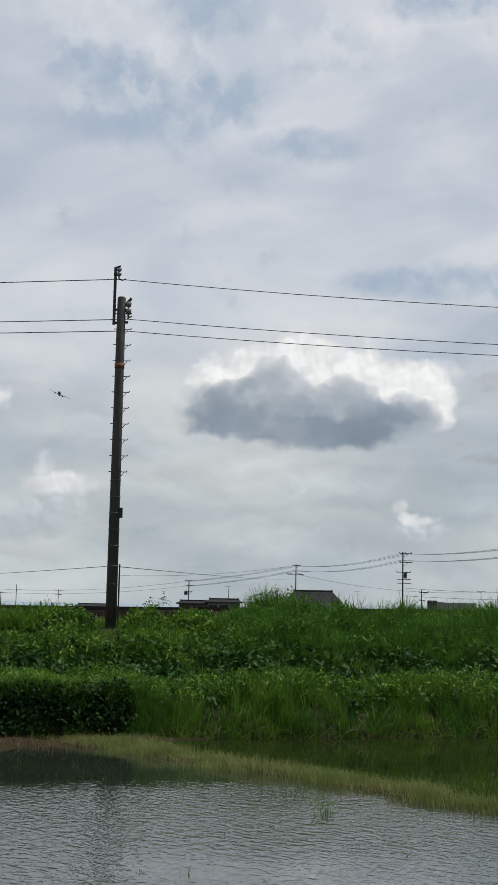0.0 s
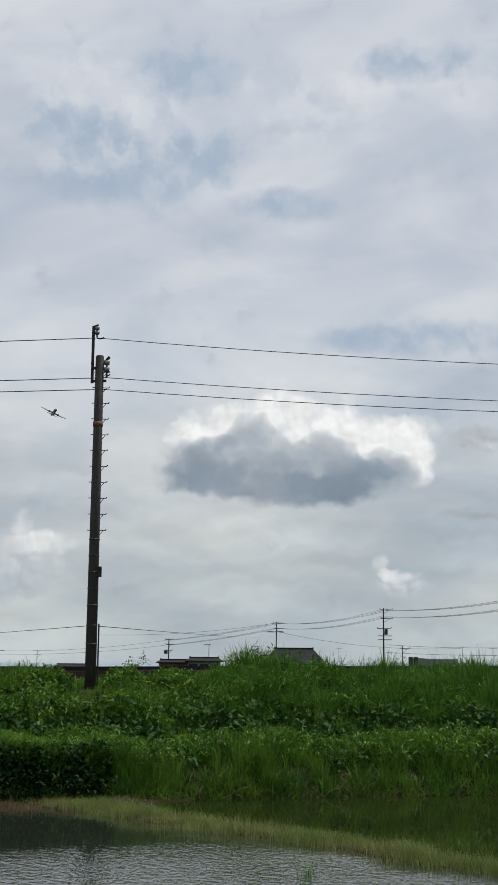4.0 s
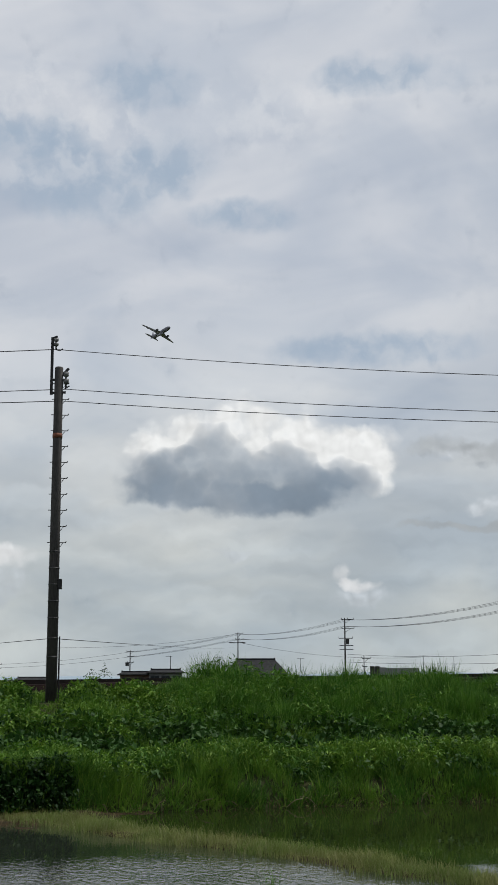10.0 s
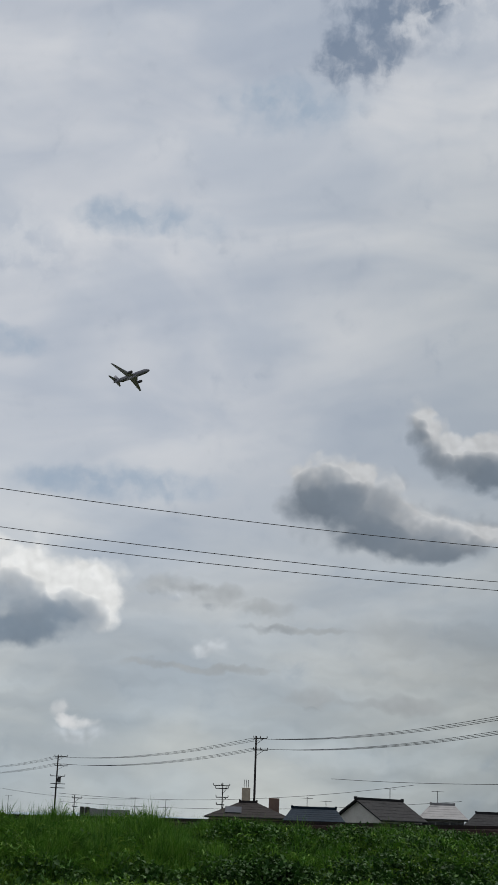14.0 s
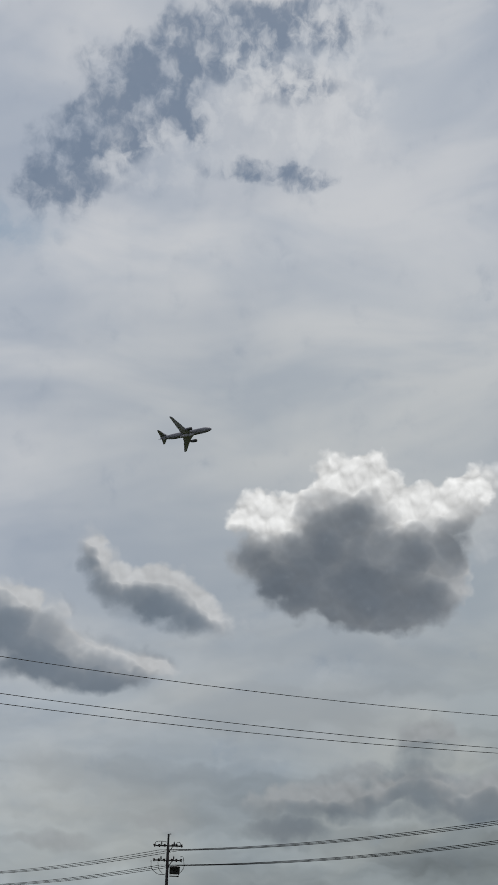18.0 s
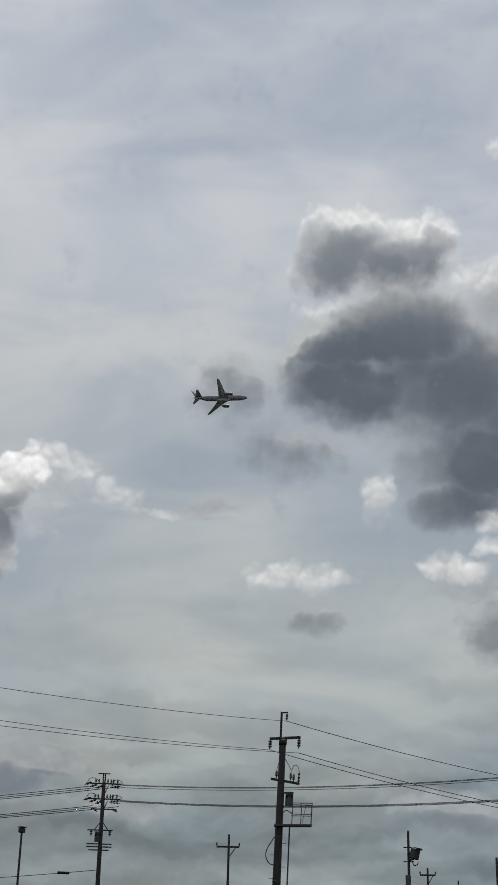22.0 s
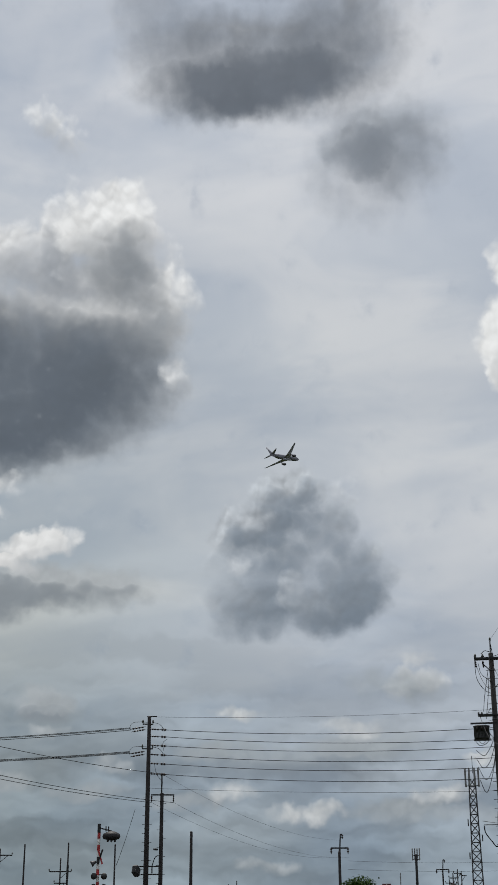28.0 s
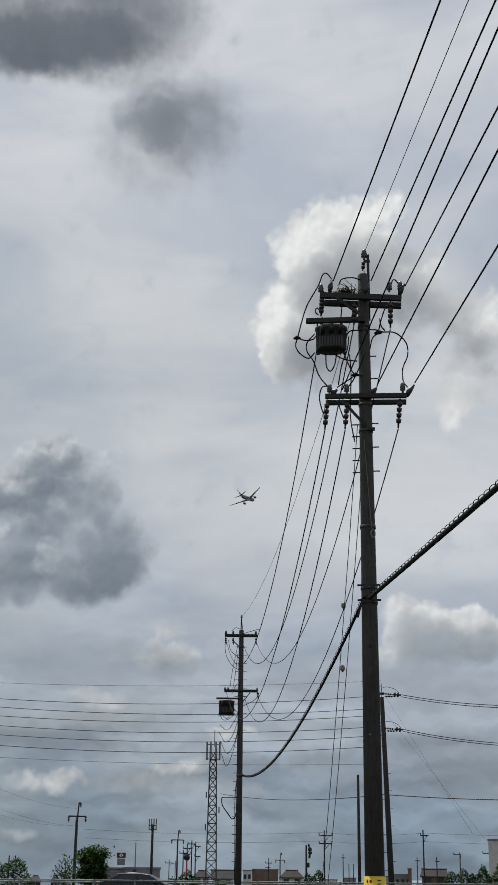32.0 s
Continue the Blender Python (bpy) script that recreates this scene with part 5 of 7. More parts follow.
# the street pole with the transformer
p9 = Post("utility_pole", 84.0, 57.0, 1.8, 13.75, 0.145, 0.105, "brown-grey utility pole with crossarms and a transformer", M_CONC_NEAR)
c9 = lambda px, py, w=0.0: ((px - 245) * 0.0084, 13.45 - (py / 3 - 68) * 0.02425, w)
p9.bar(-0.02, 13.6, 0.0, 14.3, 0.05, 0.0, "bracket_post")
p9.bar(0.10, 13.5, 0.0, 14.2, 0.03)
p9.pin(0.0, 14.25, 0, 0.18, 0.05)
for (a, b, py) in ((160, 330, 197), (160, 335, 497)):
    (u0, z, _), (u1, z1, _) = c9(a, py), c9(b, py)
    p9.arm(u0, u1, z, 0.075, -0.14)
    p9.arm(u0, u1, z, 0.075, 0.14)
u, z, _ = c9(120, 540)
p9.arm(u, 0.05, z, 0.07, -0.1)
p9.bar(-0.4, 13.3, -0.05, 12.95, 0.04, -0.1)
p9.bar(0.42, 11.0, 0.1, 10.6, 0.04, -0.1)
for u in (-0.68, -0.36, 0.64):
    p9.pin(u, 13.48, 0, 0.24, 0.06)
    p9.string(u, 13.42, u + 0.02, 13.10, r=0.05, sheds=3)
p9.string(0.74, 11.05, 0.76, 10.75, r=0.05, sheds=3)
for u in (-0.68, -0.55, 0.72):
    p9.pin(u, 11.05, 0, 0.18, 0.05)
p9.transformer(-0.60, 10.35, 0.66, 0.55, -0.1)
p9.arm(-0.95, -0.25, 10.02, 0.06, -0.2)
for pts in (((160, 185), (165, 300), (200, 365), (232, 385)), ((178, 225), (190, 280), (225, 315), (240, 330)), ((195, 175), (215, 158), (240, 165)),
            ((255, 190), (300, 175), (335, 165), (340, 175)), ((135, 620), (160, 655), (200, 640), (215, 600)), ((150, 625), (175, 648), (195, 625)),
            ((140, 680), (180, 708), (215, 660), (232, 620)), ((135, 715), (170, 770), (205, 740), (232, 660)), ((145, 765), (180, 830), (215, 780), (235, 700)),
            ((150, 830), (180, 895), (215, 800), (236, 700)), ((228, 250), (200, 400), (190, 480)), ((228, 300), (215, 420), (200, 520)), ((205, 500), (225, 465), (240, 470)),
            ((190, 540), (210, 590), (235, 620)), ((340, 510), (320, 545), (260, 580))):
    p9.loop([c9(*q, -0.15) for q in pts], 0.013)
for k in range(26):
    p9.steps(4.0 + k * 0.36, 4.01 + k * 0.36, 1, 0.15, k > 14)
p9.band(13.0, 0.08)
p9.band(10.9, 0.08)
p9.band(7.5, 0.1)
p9.loop([(-0.1, 7.4), (-0.18, 6.6), (-0.16, 5.0), (-0.16, 2.0)], 0.02)
p9.loop([(-0.75, 6.55), (-0.7, 6.25), (-0.45, 5.9), (-0.3, 5.72), (-0.15, 5.85), (0.0, 6.6)], 0.025)
p9.bar(-0.75, 6.58, -0.1, 6.58, 0.03)

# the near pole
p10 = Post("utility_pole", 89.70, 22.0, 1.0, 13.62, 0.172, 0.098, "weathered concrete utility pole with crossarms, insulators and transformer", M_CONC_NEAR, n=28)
c10 = lambda px, py, w=0.0: ((px - 328) * 0.00468, 13.24 - (py - 265) * 0.00499, w)
p10.bar(0.10, 12.7, 0.10, 14.05, 0.05, 0.05, "bracket_post")
p10.bar(0.02, 13.92, 0.14, 13.92, 0.04, 0.05, "bracket_arm")
p10.pin(0.03, 13.96, 0.05, 0.20, 0.06)
p10.string(0.02, 13.9, 0.0, 13.7, r=0.04, sheds=2)
for w in (-0.16, 0.16):
    p10.arm(-0.80, 0.70, 13.14, 0.085, w, -0.11, M_DARKSTEEL, 0.10)
    p10.arm(-0.72, 0.74, 11.13, 0.075, w, -0.02, M_DARKSTEEL, 0.08)
p10.arm(-1.06, 0.02, 12.63, 0.085, -0.15, 0.0, M_DARKSTEEL)
p10.bar(-0.52, 13.10, -0.1, 12.75, 0.05, -0.18)
p10.bar(-0.42, 11.05, 0.0, 10.55, 0.045, -0.16)
p10.bar(0.02, 10.5, 0.16, 10.5, 0.05, -0.12)
for u in (-0.78, 0.48, 0.68):
    p10.pin(u, 13.17, -0.16, 0.20, 0.055)
for u, z0, z1 in ((-0.76, 13.1, 12.7), (-0.16, 12.98, 12.5), (0.50, 13.0, 12.42)):
    p10.string(u, z0, u - 0.02, z1, -0.16, -0.2, 0.05, 4)
for u in (-0.64, -0.33, 0.67):
    p10.pin(u, 11.17, -0.16, 0.19, 0.052)
for u in (-0.70, -0.34, 0.60):
    p10.string(u + 0.02, 11.05, u - 0.03, 10.48, -0.16, -0.2, 0.05, 4)


def clamp(u, z, du, dz):
    """A dead-end clamp at an arm, pointing along its wire."""
    part("wire_clamp", tube(bmesh.new(), [p10.at(u, z - 0.04, -0.1), p10.at(u + du * 0.3, z + dz * 0.2, -0.12), p10.at(u + du, z + dz * 0.75, -0.12)], [0.03, 0.055, 0.018], 8), M_TRAFO, p10.ob, "", True)


for u, z, du, dz in ((-0.62, 13.26, 0.04, 0.28), (0.04, 13.2, 0.06, 0.26), (0.66, 13.15, 0.10, 0.26), (-0.6, 11.2, 0.10, 0.1), (0.12, 11.2, 0.09, 0.12), (0.74, 11.15, 0.14, 0.24)):
    clamp(u, z, du, dz)
p10.transformer(-0.60, 12.24, 0.56, 0.46, -0.15)
p10.bar(-0.85, 12.6, -0.85, 12.4, 0.03, -0.15)
p10.bar(-0.4, 12.6, -0.4, 12.4, 0.03, -0.15)
for pts in (((205, 215), (185, 190), (168, 195), (150, 240), (105, 320), (80, 400), (68, 450)), ((68, 450), (60, 480), (75, 510), (110, 532), (135, 510)),
            ((68, 450), (95, 460), (125, 458), (140, 445)), ((135, 435), (105, 470), (105, 505), (130, 545), (150, 600), (180, 640), (200, 655)),
            ((200, 650), (165, 645), (152, 685), (160, 730), (170, 755)), ((150, 360), (138, 345), (145, 330), (158, 345)), ((240, 300), (242, 340), (235, 395)),
            ((232, 240), (245, 215), (285, 210), (318, 220)), ((178, 515), (180, 565), (195, 585), (212, 560), (220, 515)), ((255, 465), (270, 430), (310, 425), (370, 425), (400, 435)),
            ((400, 435), (450, 440), (490, 480), (495, 530), (475, 580), (475, 630), (490, 655)), ((380, 440), (360, 460), (350, 500)), ((390, 380), (395, 410), (410, 430)),
            ((435, 330), (415, 335), (395, 390), (385, 430)), ((205, 515), (250, 540), (300, 548)), ((250, 520), (270, 570), (290, 600), (320, 603)), ((290, 605), (250, 630), (220, 650)),
            ((445, 225), (455, 225), (470, 245), (480, 250)), ((445, 225), (440, 240), (432, 260)), ((225, 715), (235, 745), (245, 770)), ((268, 450), (262, 500), (240, 560), (225, 640)),
            ((255, 660), (290, 610), (330, 520)), ((270, 520), (275, 600), (270, 760), (285, 860))):
    p10.loop([c10(*q, -0.10) for q in pts], 0.0125)
for px, py in ((66, 452), (382, 440), (292, 604)):
    u, z, w = c10(px, py, -0.10)
    part("cable_joint", tube(bmesh.new(), [p10.at(u - 0.07, z, w), p10.at(u, z + 0.02, w), p10.at(u + 0.07, z, w)], [0.015, 0.045, 0.015], 8), M_WIRE, p10.ob, "", True)
for px, py in ((360, 522), (365, 610)):
    u, z, w = c10(px, py)
    p10.bar(0.08, z, u + 0.06, z, 0.018, 0, "step_bolt")
for k in range(7):
    z = 10.63 - k * 0.225
    r = p10.r(z)
    if k < 5:
        p10.bar(-r - 0.13, z, -r + 0.02, z, 0.018, 0, "step_bolt")
    if k in (0, 2, 4):
        p10.bar(r - 0.02, z + 0.02, r + 0.11, z + 0.02, 0.018, 0, "step_bolt")
for z in (12.55, 11.0, 10.5, 8.72, 7.63, 7.38):
    p10.band(z, 0.055)
for z in (6.62, 5.55, 4.45):
    part("plug", rod(p10.at(0.0, z, -p10.r(z) + 0.02), p10.at(0.0, z, -p10.r(z) - 0.025), 0.02, 8), M_DARKSTEEL, p10.ob)
part("plug", rod(p10.at(-0.03, 5.15, -p10.r(5.15) + 0.02), p10.at(-0.03, 5.15, -p10.r(5.15) - 0.02), 0.014, 8), M_PORCELAIN, p10.ob, "pale round stud")
p10.loop([(-0.04, 10.3, -0.14), (0.02, 9.4, -0.15), (0.06, 8.75, -0.16), (0.08, 8.62, -0.18)], 0.008, "pull_rope", M_TWIG)
bm = bmesh.new()
tube(bm, curvy([p10.at(0.05, 8.60, -0.2), p10.at(0.11, 8.60, -0.2), p10.at(0.12, 8.52, -0.2), p10.at(0.09, 8.48, -0.2), p10.at(0.06, 8.52, -0.2), p10.at(0.05, 8.60, -0.2)]), 0.013, 6)
part("hook", bm, M_PORCELAIN, p10.ob, "pale hanging hook")
p10.bar(-0.2, 7.66, 0.2, 7.66, 0.03, -0.13, "cable_bracket")
p10.bar(-0.2, 7.40, 0.2, 7.40, 0.03, -0.13, "cable_bracket")
p10.bar(-0.12, 7.4, -0.2, 7.1, 0.03, -0.13, "cable_bracket")
# yellow notice wrapped round the pole
plate = part("notice_plate", rod(p10.at(0, 2.2), p10.at(0, 2.935), p10.r(2.6) + 0.012, 24), M_YELLOW, p10.ob, "yellow notice plate with unreadable print", True)
for k, (a, z, ww, hh, mt) in enumerate(((-0.72, 2.86, 0.035, 0.05, M_BLACK), (-0.35, 2.86, 0.05, 0.05, M_REDPRINT), (0.30, 2.875, 0.10, 0.02, M_BLACK), (0.30, 2.82, 0.10, 0.015, M_BLACK), (-0.72, 2.76, 0.035, 0.03, M_REDPRINT), (-0.4, 2.72, 0.05, 0.04, M_BLACK), (0.25, 2.74, 0.08, 0.02, M_BLACK), (0.6, 2.74, 0.04, 0.02, M_BLACK))):
    r = p10.r(2.6) + 0.014
    part("print_bar", box(bmesh.new(), p10.at(math.sin(a) * r, z, -math.cos(a) * r), (ww, 0.008, hh), Matrix.Rotation(-radians(89.7) + a * -1.0, 3, "Z")), mt, plate)

# a bird's nest of twigs on the upper arm
bm = bmesh.new()
for i in range(70):
    c = p10.abs(-0.30 + rng.normal(0, 0.10), 13.25 + abs(rng.normal(0, 0.03)), rng.normal(0, 0.08))
    d = Vector((rng.normal(), rng.normal(), rng.normal() * 0.25)).normalized() * rng.uniform(0.08, 0.18)
    tube(bm, [c - d, c + d * 0.2 + Vector((0, 0, 0.01)), c + d], 0.006, 4)
tagged(link("bird_nest", bm, M_BARK), "dark nest of twigs on the crossarm", "bird nest")

# wires from the near pole: down to the street pole, and away past the viewer
for (u, z, v, y, s) in ((-0.76, 12.68, -0.63, 13.15, 3.1), (-0.18, 12.5, 0.06, 13.2, 3.0), (0.48, 12.4, 0.68, 13.15, 2.9), (-0.73, 10.46, -0.62, 11.0, 2.75), (-0.37, 10.46, 0.16, 10.85, 2.75), (0.57, 10.46, 0.76, 10.8, 2.6)):
    wire(p10.abs(u, z, -0.2), p9.abs(v, y, -0.1), s, 0.011)
wire(p10.abs(0.03, 13.72, 0.05), p9.abs(0, 14.35), 1.1, 0.006, "thin grey lightning wire", "lightning_wire")
for (px, py, az, el) in ((210, 210, 94.04, 37.79), (360, 215, 96.87, 37.55), (495, 240, 96.65, 33.27), (240, 650, 96.89, 36.43), (375, 635, 96.53, 31.53), (520, 630, 96.25, 27.52)):
    u, z, w = c10(px, py, 0.0)
    a = p10.abs(u, z, w)
    b = spot(az, el, 12.6)
    wire(a, a + (b - a) * 2.6, 0.0, 0.0125)
a = p10.abs(0.05, 14.12, 0)
b = spot(95.49, 37.68, 12.6)
wire(a, a + (b - a) * 2.6, 0.0, 0.006, "thin grey lightning wire", "lightning_wire")
a, b = p10.abs(0.0, 7.42, -0.18), spot(95.63, 17.15, 13.2)
hanger(a, a + (b - a) * 2.4, 0.0, 0.034, 0.03)
hanger(p9.abs(0.12, 7.48, -0.12), p10.abs(-0.08, 7.45, -0.15), 0.95, 0.028, 0.03)
# stay wires with their weights, behind the near pole
for (u, z, az, el) in ((-0.15, 10.7, 87.5, 0.6), (-0.05, 10.2, 87.75, 0.6)):
    a, b = p10.abs(u, z, 0.2), spot(az, el, 30)
    wire(a, b, 0.25, 0.007, "thin dark steel stay wire", "stay_wire", 12)
for az, el in ((88.55, 12.15), (88.47, 9.45)):
    p = spot(az, el, 25.2)
    tagged(link("cable_weight", tube(bmesh.new(), [p + Vector((0, 0, k)) for k in (0.07, 0.04, -0.03, -0.07)], [0.012, 0.045, 0.045, 0.012], 8), M_PORCELAIN, None, "", True), "small pale insulator on a stay wire", "insulator", "stay insulators")

# ---- the far line of poles along the road behind the bank ----
def far_pole(az, el, d, zb=1.2, r=0.17, label="dark utility pole far across the fields", arms=(), turn=0.0, top=True, group="far utility poles", lean=0.0):
    """arms: height below the top, left, right, pins."""
    zt = EYE.z + d * math.tan(radians(el))
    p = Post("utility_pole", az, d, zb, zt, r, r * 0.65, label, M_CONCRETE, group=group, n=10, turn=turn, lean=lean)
    for dz, a, b, pins in arms:
        p.arm(a, b, zt - dz, 0.12)
        for k in range(pins):
            p.pin(a + (b - a) * (k / max(pins - 1, 1)), zt - dz + 0.03, 0, 0.28, 0.075)
        if pins:
            p.bar(b * 0.7, zt - dz, 0.03, zt - dz - 0.7, 0.06)
    return p, zt


LINE = []
q, z = far_pole(-2.5, 1.22, 330, arms=((0.2, -0.9, 1.0, 3), (1.4, -0.8, 1.0, 3), (2.9, -0.6, 0.9, 2)))
q.transformer(-0.7, z - 3.3, 0.9, 0.9, 0.0, "far dark pole transformer", True)
LINE.append((q, z))
q, z = far_pole(2.18, 2.0, 315, arms=((0.3, -0.7, 1.2, 3), (1.6, -0.6, 1.3, 3), (2.4, -1.9, 1.6, 0)))
for u in (-1.7, -1.0, 1.0, 1.5):
    q.string(u - 0.5, z - 2.3, u + 0.4, z - 2.5, r=0.16, sheds=2)
LINE.append((q, z))
q, z = far_pole(6.84, 2.62, 240, arms=((0.3, -0.6, 1.6, 3), (1.9, -0.5, 1.7, 3), (3.7, -1.1, 1.4, 2), (5.0, -1.0, 1.5, 0), (5.7, -1.0, 1.5, 0)))
q.transformer(0.45, z - 4.3, 0.6, 1.0, 0.0, "far dark pole transformer", True)
LINE.append((q, z))
q, z = far_pole(15.25, 3.73, 165, arms=((0.3, -0.3, 1.35, 3), (1.7, -0.3, 1.45, 3)))
LINE.append((q, z))
p5, z5 = far_pole(26.4, 5.15, 113, label="dark utility pole with two arms and a transformer")
c5 = lambda px, py, w=0.0: ((px - 208) * 0.0164, 13.68 - (py - 80) * 0.01477, w)
p5.bar(0.0, 12.6, 0.0, 13.65, 0.12, 0.0, "bracket_post")
p5.bar(0.0, 13.6, 0.22, 13.66, 0.07, 0.0, "bracket_arm")
for py in (147, 225):
    z = c5(0, py)[1]
    p5.arm(-1.15, 1.15, z, 0.10)
    for u in (-1.15, -0.75, -0.3, 0.35, 0.7, 1.1):
        p5.string(u, z + 0.15, u + 0.05, z - 0.12, r=0.11, sheds=2)
    for u in (-0.55, 0.5):
        p5.pin(u, z, 0, 0.35, 0.07)
    p5.bar(0.4, z, 0.03, z - 0.6, 0.06)
p5.transformer(0.62, 10.75, 0.85, 0.6, -0.1)
p5.arm(0.2, 1.0, 10.3, 0.08)
for pts in (((140, 145), (150, 125), (195, 125), (215, 140)), ((125, 225), (130, 270), (165, 300), (200, 300)), ((160, 235), (165, 270), (185, 295)), ((240, 145), (262, 125), (275, 145)), ((290, 225), (292, 260), (275, 290)), ((270, 205), (285, 205), (290, 225))):
    p5.loop([c5(*q) for q in pts], 0.025)
LINE.append((p5, 12.7))
p6, z6 = far_pole(44.21, 7.0, 84, label="dark utility pole crowded with crossarms and insulators")
c6 = lambda px, py, w=0.0: ((px - 291) * 0.0122, 13.45 - (py - 135) * 0.01123, w)
p6.arm(-0.38, 0.38, 13.42, 0.06)
p6.bar(-0.06, 12.8, -0.06, 13.42, 0.06)
p6.bar(0.06, 12.8, 0.06, 13.42, 0.06)
for py in (192, 275):
    z = c6(0, py)[1]
    p6.arm(-1.1, 1.1, z, 0.08)
    for u, dz in ((-1.0, 0.0), (-0.65, -0.12), (-0.28, -0.2)):
        p6.string(u + 0.25, z + dz + 0.08, u - 0.2, z + dz - 0.1, r=0.09, sheds=2)
    for u in (-0.5, -0.3, 0.25, 0.45, 0.6, 0.85):
        p6.pin(u, z, 0, 0.30, 0.06)
    for k in range(3):
        p6.string(0.4, z - 0.02 - k * 0.07, 1.1, z - 0.05 - k * 0.07, 0.2 * k, 0.2 * k, 0.05, 3)
    p6.loop([(-1.05, z), (-0.9, z + 0.28), (-0.6, z + 0.32), (-0.3, z + 0.15)], 0.02)
    p6.loop([(0.5, z + 0.15), (0.8, z + 0.25), (1.1, z + 0.15), (1.2, z)], 0.02)
    p6.bar(0.3, z - 0.1, 0.05, z - 0.7, 0.05)
for py, a, b in ((330, -0.7, 0.9), (442, -0.85, 0.72), (515, -0.85, 0.7), (530, -0.85, 0.7), (547, -0.7, 0.55)):
    p6.arm(a, b, c6(0, py)[1], 0.07)
p6.string(-0.65, 11.35, -0.3, 11.1, r=0.08, sheds=2)
p6.string(0.6, 11.3, 0.95, 11.1, r=0.08, sheds=2)
p6.bar(-0.4, 10.05, -0.05, 10.5, 0.05)
p6.bar(0.4, 10.05, 0.05, 10.5, 0.05)
p6.string(-0.6, 10.0, -0.6, 9.65, r=0.09, sheds=2)
p6.string(0.55, 10.0, 0.55, 9.65, r=0.09, sheds=2)
p6.transformer(-0.2, 9.6, 0.35, 0.6, -0.1, "small dark pole transformer", True)
LINE.append((p6, 13.0))
FARWIRE = "dark power wire far across the fields"
for (a, za), (b, zb) in zip(LINE, LINE[1:]):
    sag = 0.0125 * (a.base - b.base).length
    for dz, us in ((0.35, (-0.7, 0.2, 1.0)), (1.55, (-0.6, 0.2, 1.0))):
        for u in us:
            wire(a.abs(u, za - dz), b.abs(u, zb - dz), sag, 0.022, FARWIRE, group="far overhead wires")
for z6w, z8w, us in ((12.75, 12.68, (-0.3, -0.2, 0.7)), (11.85, 11.45, (0.2, 0.3, 0.4))):
    for k, u in enumerate(us):
        wire(p6.abs(1.1, z6w - 0.03 * k, u), p8.abs(-1.0, z8w - 0.04 * k, u * 0.3), 0.62, 0.017)
a, b = LINE[0][0], LINE[1][0]
wire(spot(-14, 0.85, 340), a.abs(0, LINE[0][1] - 0.3), 2.2, 0.03, FARWIRE, group="far overhead wires")
wire(spot(-14, 0.70, 340), a.abs(0, LINE[0][1] - 1.5), 2.0, 0.03, FARWIRE, group="far overhead wires")
wire(b.abs(0.9, LINE[1][1] - 2.5), spot(10.2, 0.92, 300), 1.4, 0.03, FARWIRE, group="far overhead wires")
wire(spot(2.2, 1.95, 316), spot(-6, 1.35, 300), 1.0, 0.03, FARWIRE, group="far overhead wires")
wire(LINE[2][0].abs(0.5, 7.0), spot(22, 1.9, 200), 1.6, 0.03, FARWIRE, group="far overhead wires")
wire(LINE[2][0].abs(0.5, 5.6), spot(24, 1.3, 200), 1.2, 0.03, FARWIRE, group="far overhead wires")
a, b = spot(18.5, 2.05, 118), spot(44.21, 3.45, 84)
wire(a, b, 0.9, 0.02, "black telephone cable over the fields", "telephone_cable", group="far overhead wires")
for k in (0.958,):
    p, az = a.lerp(b, k) - Vector((0, 0, 4 * 0.9 * k * (1 - k))), 43.2
    tagged(link("cable_box", box(bmesh.new(), p, (0.75, 0.16, 0.16), Matrix.Rotation(-radians(az), 3, "Z"), 0.03), M_WIRE), "black splice box on a telephone cable", "cable box")

